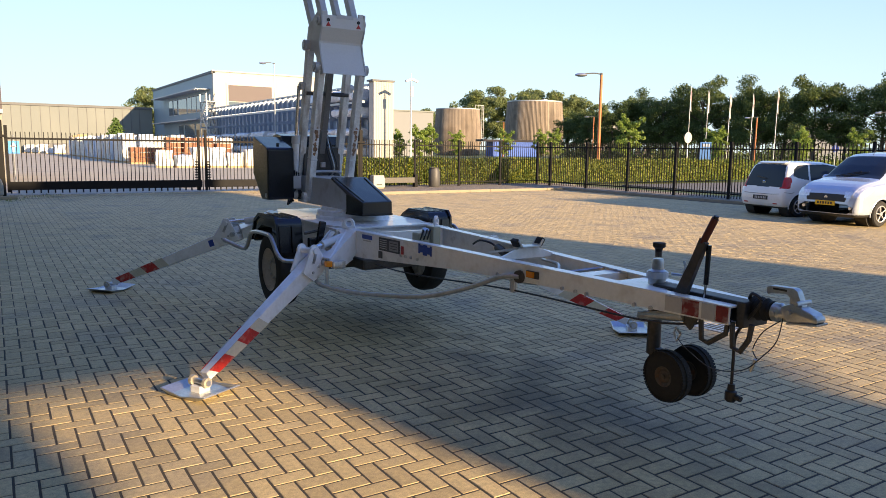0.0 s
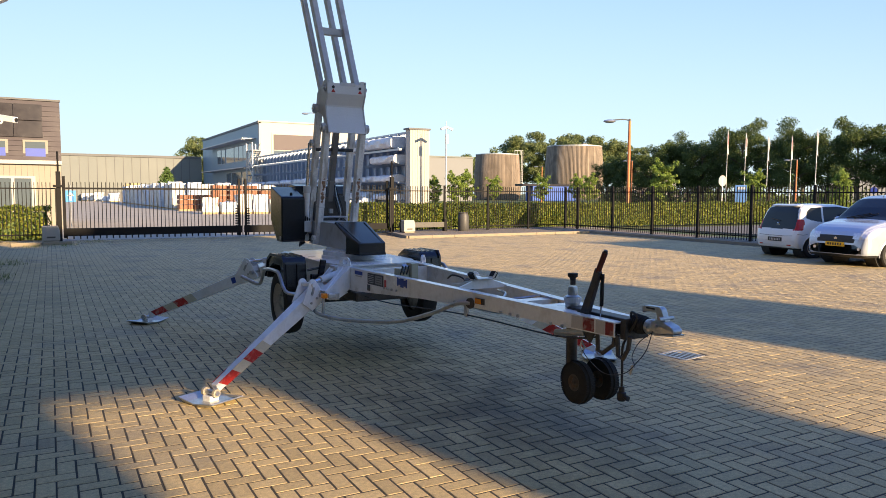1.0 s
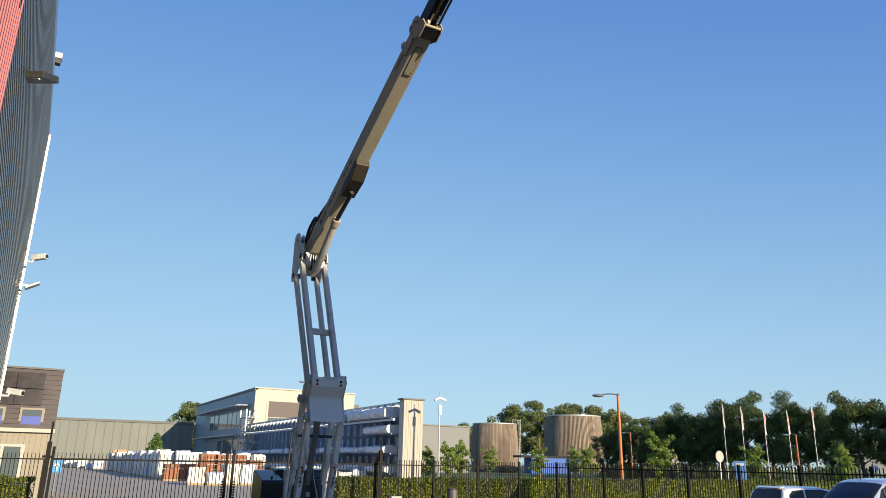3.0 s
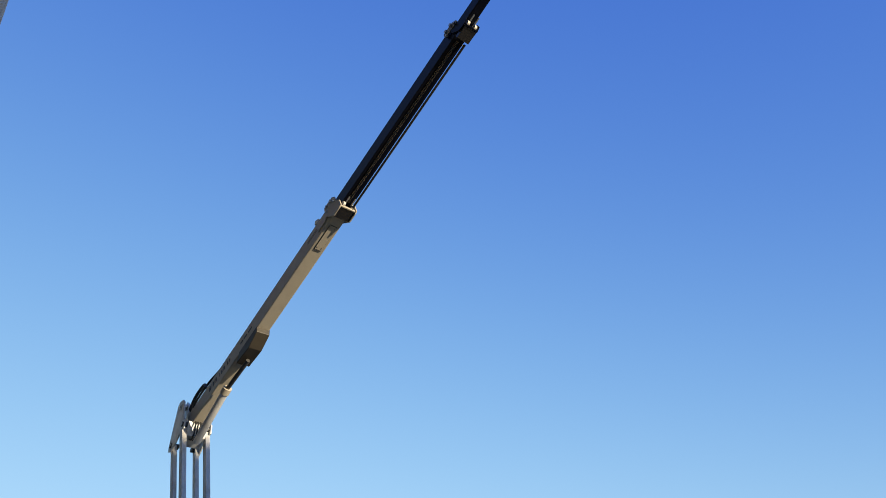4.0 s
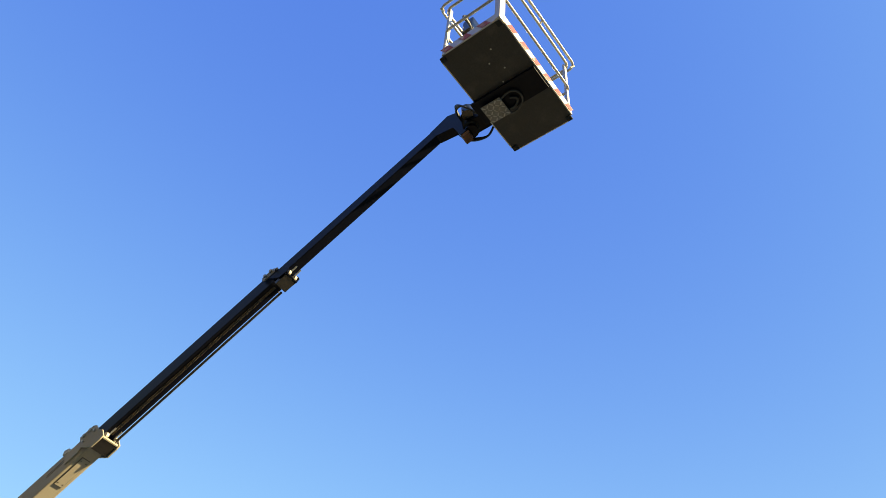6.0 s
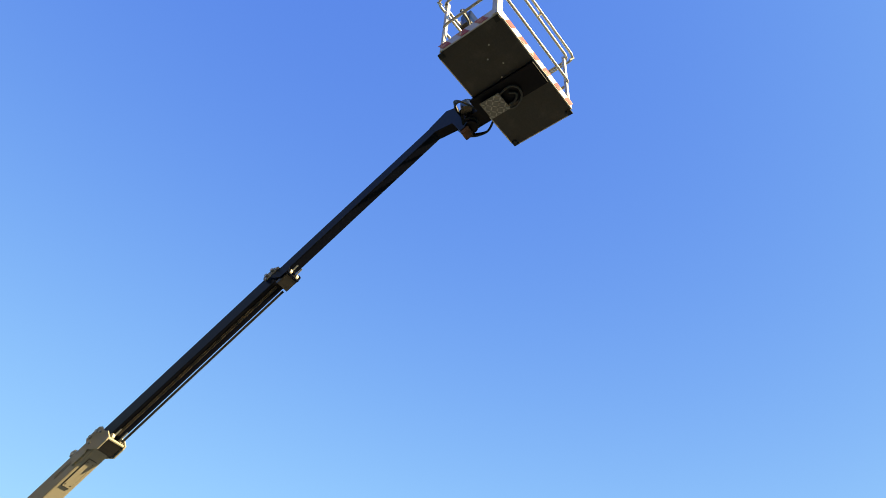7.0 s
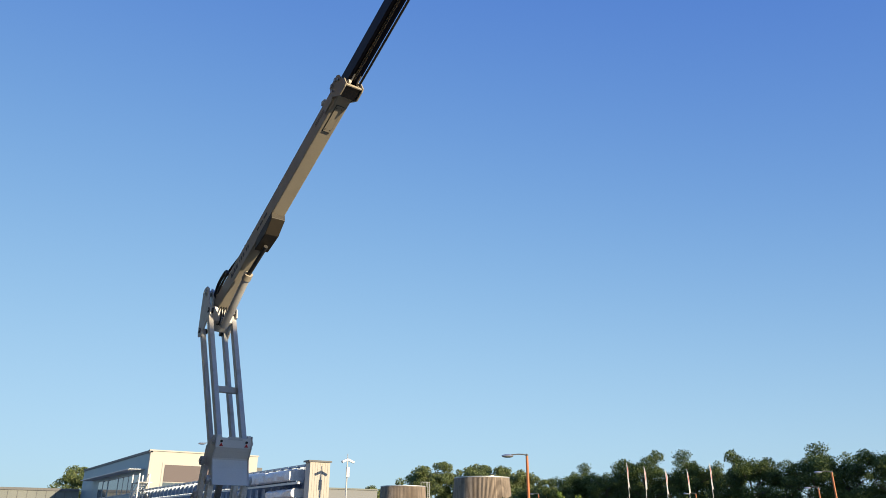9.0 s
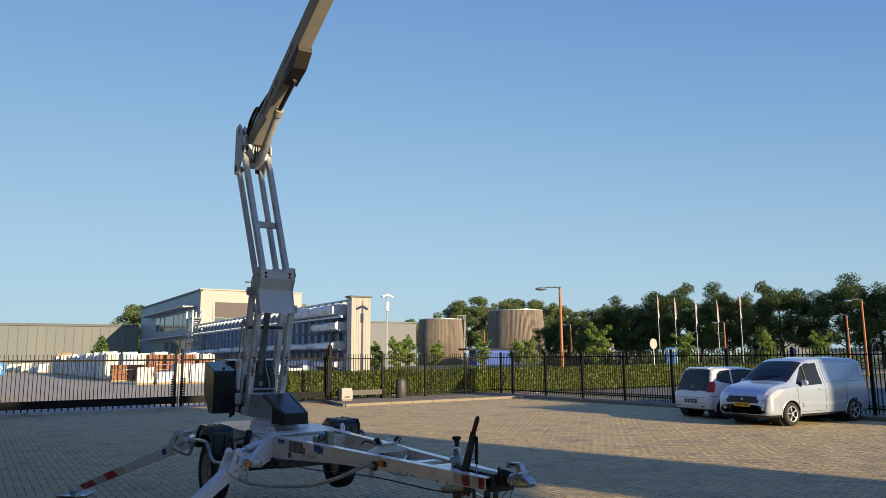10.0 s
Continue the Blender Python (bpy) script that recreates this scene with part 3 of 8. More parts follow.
# mudguard stay: bent tube along the left side
both(lambda s: part("guard_tube", tube([(s * 0.80, -1.23, 0.62), (s * 0.79, -1.26, 0.56), (s * 0.72, -1.55, 0.55), (s * 0.62, -1.95, 0.58), (s * 0.5, -2.4, 0.64), (s * 0.38, -2.75, 0.75), (s * 0.3, -2.98, 0.85), (s * 0.25, -3.1, 0.865)], 0.0165, 10, smooth_steps=4), M_GALV, lift, "bent galvanised guard tube", True))
both(lambda s: part("tube_flange", cyl((s * 0.245, -3.1, 0.865), (s * 0.26, -3.105, 0.865), 0.04, 12), M_STEEL, lift))
both(lambda s: part("cable_eye", bx(s * 0.255 - 0.012, s * 0.255 + 0.012, -3.07, -3.03, 0.76, 0.845, 0.004), M_GALV, lift))
part("brake_cable", tube([(-0.41, -1.5, 0.72), (-0.36, -2.0, 0.715), (-0.26, -3.05, 0.775), (-0.17, -4.0, 0.78), (-0.1, -4.3, 0.82)], 0.006, 6, smooth_steps=4), M_TRIM, lift)
# valve box and socket between the rails
part("valve_box", bx(-0.15, -0.085, -1.93, -1.82, 0.86, 1.045, 0.006), M_BEIGE, lift, "narrow upright beige valve box")
part("valve_block", bx(-0.26, -0.16, -1.9, -1.8, 0.88, 1.0, 0.012), M_BEIGE, lift)
part("valve_cap", cyl((-0.21, -1.9, 0.99), (-0.21, -1.92, 1.03), 0.026, 14), M_GALV, lift, smooth=True)
for k in range(3):
    part("valve_lever", cyl((-0.245 + 0.03 * k, -1.9, 0.95), (-0.245 + 0.03 * k, -1.95, 1.03), 0.006, 6), M_STEEL, lift)
part("socket", cyl((0.25, -2.2, 0.9), (0.21, -2.36, 0.87), 0.03, 12), M_STEEL, lift, "grey plug socket with a black lead")
part("lead", tube([(0.2, -1.95, 0.9), (0.19, -2.05, 0.94), (0.22, -2.15, 0.93), (0.24, -2.2, 0.9)], 0.008, 6, smooth_steps=4), M_TRIM, lift)
part("hose_bundle", tube([(0.18, -2.8, 0.9), (0.05, -3.1, 0.92), (-0.05, -3.25, 0.9), (0.12, -3.35, 0.92), (0.15, -3.4, 0.93)], 0.011, 6, smooth_steps=5), M_GALV, lift)

# jockey wheel and jack
M_HUB = mat("hub_worn_steel", (0.10, 0.085, 0.07), 0.6, 0.3, vary=0.3, scale=20, stain=(0.17, 0.075, 0.035), stain_amount=0.8, stain_scale=25)
jack = part("jockey_jack", lathe([(0.0, 0.87), (0.046, 0.87), (0.046, 0.99), (0.05, 0.99), (0.05, 1.005), (0.04, 1.01), (0.031, 1.015), (0.031, 1.06), (0.025, 1.07), (0.0, 1.07)], (0.02, -3.92, 0), seg=20), M_GALV, lift, "galvanised jockey wheel jack", True)
part("jack_collar", lathe([(0.056, 0.97), (0.056, 1.0), (0.046, 1.0), (0.046, 0.97)], (0.02, -3.92, 0), seg=20), M_HOOD, jack)
part("jack_crank", cyl((0.02, -3.92, 1.08), (0.02, -3.92, 1.12), 0.018, 10), M_STEEL, jack)
part("crank_knob", lathe([(0.0, 1.11), (0.016, 1.11), (0.02, 1.125), (0.033, 1.135), (0.033, 1.155), (0.0, 1.16)], (0.01, -3.93, 0), seg=12), M_RUBBER, jack, "black star knob", True)
part("clamp_lever", tube([(0.08, -3.96, 0.99), (0.12, -4.0, 0.985), (0.13, -4.01, 1.03), (0.125, -4.0, 1.06)], 0.008, 8), M_GALV, jack, "bright bent clamp lever")
leg_j = part("jockey_leg", cyl((0.02, -3.92, 0.88), (0.02, -3.92, 0.56), 0.036, 16), M_STEEL, lift, "dark sliding jockey leg", True)
part("jockey_axle", cyl((-0.1, -4.1, 0.5), (0.13, -4.1, 0.5), 0.014, 10), M_STEEL, leg_j)
part("jockey_fork", beam((0.02, -3.92, 0.58), (0.02, -4.1, 0.5), 0.05, 0.06, 0.006), M_STEEL, leg_j)
for x in (-0.075, 0.115):
    w = part("jockey_wheel", lathe([(0.05, -0.03), (0.098, -0.036), (0.124, -0.026), (0.133, 0), (0.124, 0.026), (0.098, 0.036), (0.05, 0.03)], (x, -4.1, 0.5), "x", 36, cap=False), M_RUBBER, lift, "small solid rubber jockey wheel", True)
    part("hub", lathe([(0.0, -0.036), (0.012, -0.036), (0.014, -0.028), (0.022, -0.028), (0.034, -0.02), (0.046, -0.03), (0.053, -0.031), (0.053, 0.031), (0.046, 0.03), (0.03, 0.02), (0.0, 0.03)], (x, -4.1, 0.5), "x", 20), M_HUB, w, "rusty steel hub", True)

for x in (-0.075, 0.115):
    v_, f_ = [], []
    for row, ph in ((-0.024, 0.0), (0.0, 0.5), (0.024, 0.0)):
        for k in range(52):
            g = 2 * math.pi * (k + ph) / 52
            n0 = len(v_)
            for r_ in (0.118, 0.1345 - abs(row) * 0.28):
                for dx, dg in ((-0.009, -0.05), (0.009, -0.05), (0.009, 0.05), (-0.009, 0.05)):
                    v_.append((x + row + dx, -4.1 + r_ * math.cos(g + dg), 0.5 + r_ * math.sin(g + dg)))
            f_ += [tuple(n0 + q for q in f) for f in ((4, 5, 6, 7), (0, 1, 5, 4), (1, 2, 6, 5), (2, 3, 7, 6), (3, 0, 4, 7))]
    rawpart("tyre_tread", v_, f_, M_RUBBER, leg_j)

# coupling, overrun device, hand brake
part("overrun_tube", bx(-0.05, 0.05, -4.5, -3.95, 0.85, 0.95, 0.01), M_STEEL, lift, "dark overrun brake tube")
part("overrun_flange", bx(-0.09, 0.09, -4.52, -4.48, 0.84, 0.96, 0.006), M_STEEL, lift)
part("bellows", lathe([(0.045, -4.50), (0.058, -4.51), (0.044, -4.525), (0.056, -4.54), (0.043, -4.555), (0.053, -4.57), (0.04, -4.585), (0.046, -4.6), (0.034, -4.61)], (0, 0, 0.928), "y", 18), M_RUBBER, lift, "black rubber bellows", True)
coup = part("coupling", lathe([(0.0, -4.60), (0.03, -4.60), (0.042, -4.61), (0.044, -4.64), (0.036, -4.65), (0.036, -4.70), (0.0, -4.71)], (0, 0, 0.928), "y", 20), M_GALV, lift, "galvanised ball coupling head", True)
part("coupling_head", prism([(-4.655, 0.965), (-4.70, 0.985), (-4.75, 0.975), (-4.80, 0.955), (-4.822, 0.945), (-4.826, 0.922), (-4.81, 0.912), (-4.70, 0.902), (-4.655, 0.905)], -0.036, 0.036, 0.014), M_GALV, coup, smooth=True)
part("head_lip", prism([(-4.69, 0.900), (-4.828, 0.918), (-4.828, 0.910), (-4.69, 0.892)], -0.042, 0.042, 0.002), M_GALV, coup)
handle = part("coupling_handle", prism([(-4.575, 1.038), (-4.59, 1.045), (-4.70, 1.050), (-4.718, 1.040), (-4.748, 0.975), (-4.70, 0.965), (-4.685, 0.985), (-4.69, 1.010), (-4.675, 1.022), (-4.60, 1.018), (-4.585, 1.004), (-4.575, 1.010)], -0.02, 0.02, 0.004), M_GALV, coup, "worn steel release handle", True)
part("handle_slot", bx(-0.0215, 0.0215, -4.672, -4.605, 1.029, 1.039, 0.003), M_TRIM, handle)
for yy, zz in ((-4.63, 0.928), (-4.70, 0.945), (-4.735, 0.99)):
    part("coupling_bolt", cyl((-0.052, yy, zz), (0.052, yy, zz), 0.011, 8), M_GALV, coup)
brake = part("hand_brake", prism([(-4.12, 0.93), (-4.19, 0.93), (-4.29, 1.2), (-4.255, 1.225), (-4.2, 1.09)], -0.09, -0.06, 0.004), M_STEEL, lift, "long hand brake lever with a red grip")
part("brake_grip", cyl((-0.075, -4.265, 1.2), (-0.075, -4.325, 1.32), 0.017, 12), mat("worn_red_grip", (0.10, 0.018, 0.014), 0.6, vary=0.3), brake, "dark worn red grip", True)
part("grip_tip", cyl((-0.075, -4.325, 1.318), (-0.075, -4.331, 1.332), 0.012, 10), M_TRIM, brake)
part("gas_spring", cyl((-0.06, -4.29, 1.19), (-0.06, -4.285, 1.0), 0.012, 10), M_PLASTIC, brake)
part("spring_rod", cyl((-0.06, -4.285, 1.0), (-0.06, -4.28, 0.93), 0.006, 8), M_CHROME, brake)
part("jockey_tube", cyl((-0.13, -3.95, 0.79), (-0.12, -4.22, 0.835), 0.022, 14), M_GALV, lift)
for y0, y1 in ((-4.30, -4.44), (-4.47, -4.56)):
    part("support_hook", tube([(-0.10, y0, 0.86), (-0.10, y0 - 0.01, 0.745), (-0.10, y0 - 0.05, 0.735), (-0.10, y1, 0.80), (-0.10, y1 - 0.01, 0.87)], 0.013, 8), M_STEEL, lift, "black bent steel stand")
part("chain_ring", tube([(-0.1, -4.16, 0.77), (-0.1, -4.19, 0.74), (-0.1, -4.17, 0.70), (-0.1, -4.15, 0.74)], 0.006, 6, closed=True), M_GALV, lift)
part("anchor_plate", prism([(-4.18, 0.87), (-4.31, 0.87), (-4.29, 0.83), (-4.26, 0.78), (-4.23, 0.80), (-4.19, 0.84)], -0.125, -0.11), M_STEEL, lift)
part("plug_lead", tube([(-0.03, -4.5, 0.97), (-0.05, -4.53, 1.0), (-0.06, -4.58, 0.97), (-0.05, -4.5, 0.86), (-0.04, -4.45, 0.78), (-0.03, -4.44, 0.66), (-0.03, -4.44, 0.55)], 0.0075, 8, smooth_steps=6), M_TRIM, lift, "black hanging trailer lead")
plug = part("trailer_plug", lathe([(0.0, 0.55), (0.016, 0.55), (0.018, 0.52), (0.027, 0.515), (0.027, 0.475), (0.02, 0.465), (0.0, 0.465)], (-0.03, -4.44, 0), seg=14), M_TRIM, lift, "black trailer plug", True)
part("plug_lug", cyl((-0.03, -4.46, 0.495), (-0.03, -4.495, 0.49), 0.014, 10), M_TRIM, plug)
part("breakaway_cable", tube([(-0.03, -4.67, 0.92), (-0.08, -4.68, 0.82), (-0.1, -4.63, 0.74), (-0.12, -4.55, 0.66), (-0.13, -4.4, 0.63), (-0.12, -4.25, 0.68), (-0.11, -4.18, 0.72)], 0.0027, 6, smooth_steps=5), M_STEEL, lift, "thin looping breakaway cable")
part("breakaway_cable", tube([(-0.03, -4.66, 0.9), (-0.06, -4.6, 0.84), (-0.08, -4.57, 0.76), (-0.09, -4.6, 0.72)], 0.0027, 6, smooth_steps=5), M_STEEL, lift)
part("cable_clip", cyl((-0.1, -4.6, 0.72), (-0.1, -4.58, 0.66), 0.008, 8), M_GALV, lift)


# road wheels and mudguards
WY, WZ = -0.36, 0.545


def road_wheel(s):
    o = 0.0 if s < 0 else -0.10
    w = part("wheel", lathe([(0.19, -0.09), (0.27, -0.1), (0.31, -0.085), (0.325, -0.05), (0.327, 0), (0.325, 0.05), (0.31, 0.085), (0.27, 0.1), (0.19, 0.09)], (s * 0.8 + o, WY, WZ), "x", 40, cap=False), M_RUBBER, lift, "black road tyre lifted off the ground", True)
    part("rim", lathe([(0.0, s * 0.03), (0.06, s * 0.05), (0.07, s * 0.03), (0.13, s * 0.02), (0.17, s * 0.06), (0.195, s * 0.085), (0.2, s * 0.09), (0.2, -s * 0.05), (0.0, -s * 0.05)], (s * 0.8 + o, WY, WZ), "x", 28), M_RIM, w, "dull grey steel rim", True)
    for k in range(10):
        a = 2 * math.pi * k / 10
        part("wheel_nut", cyl((s * 0.82 + o, WY + 0.09 * math.cos(a), WZ + 0.09 * math.sin(a)), (s * 0.855 + o, WY + 0.09 * math.cos(a), WZ + 0.09 * math.sin(a)), 0.012, 6), M_GALV, w)
    pr = [(-0.68, 0.70), (-0.65, 0.97), (-0.61, 1.02), (-0.20, 1.02), (-0.08, 0.96), (0.03, 0.78), (-0.03, 0.76), (-0.14, 0.90), (-0.25, 0.95), (-0.55, 0.95), (-0.58, 0.70)]
    g = part("mudguard", prism(pr, s * 0.685 + o, s * 0.915 + o, 0.016), M_PLASTIC, lift, "black plastic mudguard with pressed ribs", True)
    for x in (0.715, 0.772, 0.828, 0.885):
        part("rib", prism([(-0.60, 1.012), (-0.585, 1.03), (-0.20, 1.03), (-0.07, 0.967), (-0.09, 0.95), (-0.22, 1.0)], s * (x - 0.012) + o, s * (x + 0.012) + o, 0.004), M_PLASTIC, g)
    for xa, xb in ((0.70, 0.79), (0.81, 0.90)):
        part("panel", prism([(-0.692, 0.73), (-0.664, 0.955), (-0.64, 0.955), (-0.668, 0.73)], s * xa + o, s * xb + o, 0.005), M_PLASTIC, g)
    part("side_lip", prism([(-0.69, 0.69), (-0.665, 0.975), (-0.615, 1.035), (-0.19, 1.035), (-0.06, 0.97), (0.045, 0.78), (0.02, 0.77), (-0.075, 0.945), (-0.2, 1.005), (-0.605, 1.005), (-0.64, 0.965), (-0.665, 0.69)], s * 0.905 + o, s * 0.925 + o), M_PLASTIC, g)
    part("guard_frame", tube([(s * 1.13 + o, 0.2, 0.76), (s * 1.0 + o, 0.06, 0.69), (s * 0.97 + o, 0.0, 0.72), (s * 0.97 + o, -0.15, 0.86), (s * 0.97 + o, -0.55, 0.885), (s * 0.97 + o, -0.68, 0.86), (s * 0.96 + o, -0.85, 0.72), (s * 0.85 + o, -0.88, 0.69), (s * 0.6 + o, -0.88, 0.69)], 0.018, 8, smooth_steps=3), M_GALV, lift, "bent galvanised tube round the mudguard", True)


both(road_wheel)
for k in range(4):
    part("leaf_spring", bx(-0.66, -0.59, -0.55 + 0.03 * k, 0.3, 0.655 + 0.012 * k, 0.663 + 0.012 * k), M_STEEL, lift)


# outriggers
def plate(pts, thick):
    """A flat plate from its outline, thickened along its normal."""
    pts = [Vector(p) for p in pts]
    nrm = (pts[1] - pts[0]).cross(pts[2] - pts[0]).normalized() * thick
    bm = bmesh.new()
    A, B = [bm.verts.new(p) for p in pts], [bm.verts.new(p + nrm) for p in pts]
    bm.faces.new(A[::-1]), bm.faces.new(B)
    for k in range(len(A)):
        bm.faces.new((A[k], A[(k + 1) % len(A)], B[(k + 1) % len(A)], B[k]))
    bmesh.ops.recalc_face_normals(bm, faces=bm.faces[:])
    return bm


def holed_plate(outer, inner, thick):
    """A plate with one hole: outline and hole have the same number of corners."""
    outer, inner = [Vector(p) for p in outer], [Vector(p) for p in inner]
    n_ = len(outer)
    nrm = (outer[n_ // 4] - outer[0]).cross(outer[n_ // 2] - outer[0]).normalized() * thick
    bm = bmesh.new()
    rings = [[bm.verts.new(p) for p in r] for r in (outer, [p + nrm for p in outer], [p + nrm for p in inner], inner)]
    for a in range(4):
        A, B = rings[a], rings[(a + 1) % 4]
        for k in range(n_):
            bm.faces.new((A[k], A[(k + 1) % n_], B[(k + 1) % n_], B[k]))
    bmesh.ops.recalc_face_normals(bm, faces=bm.faces[:])
    return bm


def corner_bracket(sx, sy, shift):
    """Welded box between the chassis corner and the outrigger hinge: two cheeks, a slotted top and a lashing eye."""
    def q(a, b, z):
        return Vector((sx * a, sy * (b + shift), z))
    E, T, E2, T2 = q(0.41, 0.96, 0.952), q(0.73, 1.33, 0.765), q(0.43, 0.72, 0.945), q(0.76, 1.04, 0.755)
    br = part("corner_bracket", plate([E, q(0.425, 1.14, 0.95), q(0.43, 1.15, 0.75), q(0.60, 1.26, 0.665), q(0.72, 1.34, 0.69), T], 0.012), M_WHITE, lift, "white welded outrigger bracket with a slotted top")
    part("cheek_plate", plate([E2, q(0.44, 0.74, 0.74), q(0.62, 0.92, 0.67), q(0.75, 1.05, 0.68), T2], 0.012), M_WHITE, br)
    part("closing_plate", plate([q(0.44, 0.78, 0.72), q(0.44, 1.14, 0.72), q(0.60, 1.25, 0.67), q(0.62, 0.93, 0.67)], 0.01), M_WHITE, br)
    du, dv = (T - E), (E2 - E)
    frame_pts, hole = [], []
    for k in range(24):
        g = 2 * math.pi * k / 24
        cu, cv = math.cos(g), math.sin(g)
        m_ = max(abs(cu), abs(cv))
        frame_pts.append(E + du * (0.5 + 0.5 * cu / m_) + dv * (0.5 + 0.5 * cv / m_))
        hole.append(E + du * (0.47 + 0.33 * math.copysign(abs(cu) ** 0.7, cu)) + dv * (0.47 + 0.27 * math.copysign(abs(cv) ** 0.8, cv)))
    part("slotted_plate", holed_plate(frame_pts, hole, 0.012), M_WHITE, br)
    if sy > 0:
        return
    c = q(0.40, 0.97, 0.988)
    arch, bore = [], []
    for k in range(20):
        g = 2 * math.pi * k / 20
        cu, cv = math.cos(g), math.sin(g)
        arch.append(c + Vector((sx * 0.72, -sy * 0.70, 0)) * cu * (0.048 if cv > 0 else 0.062) + Vector((0, 0, 0.046 * cv if cv > -0.3 else -0.04)))
        bore.append(c + Vector((sx * 0.72, -sy * 0.70, 0)) * cu * 0.027 + Vector((0, 0, 0.027 * cv)))
    part("lashing_eye", holed_plate(arch, bore, 0.02), M_WHITE, br)


def outrigger(sx, sy, hinge, foot, label):
    h, f = Vector(hinge), Vector(foot)
    d = (f - h).normalized()
    side = d.cross(Vector((0, 0, 1))).normalized()
    up = side.cross(d).normalized()
    o = part("outrigger", beam(h - d * 0.06, f - d * 0.05, 0.10, 0.15, 0.008, w1=0.066, h1=0.066), M_WHITE, lift, label)
    L = (f - h).length
    marks = [(0.52, 0.60, M_CREAM), (0.60, 0.70, M_RED), (0.70, 0.80, M_CREAM), (0.80, 0.92, M_RED)]
    if sx < 0 < sy:
        marks.append((0.135, 0.17, M_BLUE))
    for a, b, m in marks:
        pa, pb = h + d * L * a, h + d * L * b
        wa, wb = 0.10 - 0.034 * a + 0.004, 0.10 - 0.034 * b + 0.004
        ha, hb = 0.15 - 0.084 * a, 0.15 - 0.084 * b
        skew = d * 0.03
        if m is M_BLUE:
            ha, hb, skew = ha * 0.5, hb * 0.5, d * 0.0
        for q in (-1, 1):
            bm = bmesh.new()
            vs = [bm.verts.new(p) for p in (pa + side * q * wa / 2 + up * ha / 2 + skew, pb + side * q * wb / 2 + up * hb / 2 + skew, pb + side * q * wb / 2 - up * hb / 2 - skew, pa + side * q * wa / 2 - up * ha / 2 - skew)]
            vs2 = [bm.verts.new(v.co - side * q * 0.003) for v in vs]
            bm.faces.new(vs), bm.faces.new(vs2[::-1])
            for k in range(4):
                bm.faces.new((vs[k], vs2[k], vs2[(k + 1) % 4], vs[(k + 1) % 4]))
            part("tape", bm, m, o)
    # knuckle plates, pins and the cylinder that spreads the leg
    for q in (-1, 1):
        c = h + side * q * 0.056
        pts = [c - d * 0.09 - up * 0.07, c + d * 0.12 - up * 0.07, c + d * 0.19 + up * 0.06] + [c + d * (0.0 + 0.052 * math.cos(radians(g))) + up * (0.135 + 0.052 * math.sin(radians(g))) for g in (25, 50, 75, 100, 125, 150, 175)]
        bm = bmesh.new()
        A = [bm.verts.new(p) for p in pts]
        B = [bm.verts.new(p + side * q * 0.012) for p in pts]
        bm.faces.new(A), bm.faces.new(B[::-1])
        for k in range(len(A)):
            bm.faces.new((A[k], B[k], B[(k + 1) % len(A)], A[(k + 1) % len(A)]))
        part("knuckle_plate", bm, M_WHITE, o)
    part("pin", cyl(h - side * 0.085 + up * 0.135, h + side * 0.085 + up * 0.135, 0.024, 16), M_WHITE, o, smooth=True)
    for q in (-1, 1):
        part("pin_keeper", beam(h + side * q * 0.072 + up * 0.13 - d * 0.02, h + side * q * 0.072 + up * 0.06 + d * 0.06, 0.006, 0.025), M_GALV, o)
        for g in (0.02, 0.10):
            part("bolt", cyl(h + side * q * 0.066 + d * g, h + side * q * 0.078 + d * g, 0.011, 8), M_GALV, o)
    part("pin", cyl(h - side * 0.1 - d * 0.04, h + side * 0.1 - d * 0.04, 0.024, 14), M_GALV, o)
    root = Vector((sx * 0.47, hinge[1] - sy * 0.17, 0.885))
    top = h + up * 0.135
    mid = root.lerp(top, 0.62)
    part("spread_cylinder", cyl(root, mid, 0.033, 14), M_HOOD, lift, smooth=True)
    part("cylinder_rod", cyl(mid, top, 0.022, 12), M_CHROME, lift, "bright chrome cylinder rod", True)
    corner_bracket(sx, sy, abs(hinge[1]) - 1.17)
    # foot: ball joint and a folded steel plate
    bm = bmesh.new()
    for pts in ([(-0.205, -0.155, 0.0), (0.0, -0.165, 0.0), (0.205, -0.155, 0.0), (0.205, 0.155, 0.0), (0.0, 0.165, 0.0), (-0.205, 0.155, 0.0)],):
        lo = [bm.verts.new((x * 0.62, y * 0.92, 0.0)) for x, y, _ in pts]
        mi = [bm.verts.new((x, y, 0.034 if abs(x) > 0.1 else 0.010)) for x, y, _ in pts]
        hi = [bm.verts.new((x * 0.98, y * 0.98, 0.040 if abs(x) > 0.1 else 0.016)) for x, y, _ in pts]
        ce = [bm.verts.new((x * 0.6, y * 0.9, 0.008)) for x, y, _ in pts]
        for A, B in ((lo, mi), (mi, hi), (hi, ce)):
            for k in range(6):
                bm.faces.new((A[k], A[(k + 1) % 6], B[(k + 1) % 6], B[k]))
        bm.faces.new(lo[::-1])
        bm.faces.new(ce)
    p = part("foot_plate", bm, M_GALV, o, "folded galvanised foot plate with turned-up ends")
    p.matrix_basis = pose(f.x, f.y, 0.004, 0, 0, math.degrees(math.atan2(d.y, d.x)) + 90)
    for q in (-1, 1):
        part("foot_lug", cyl(f + side * q * 0.05, f + side * q * 0.075, 0.035, 12), M_FOOTLUG, o)
    part("foot_pin", cyl(f - side * 0.085, f + side * 0.085, 0.02, 12), M_GALV, o)
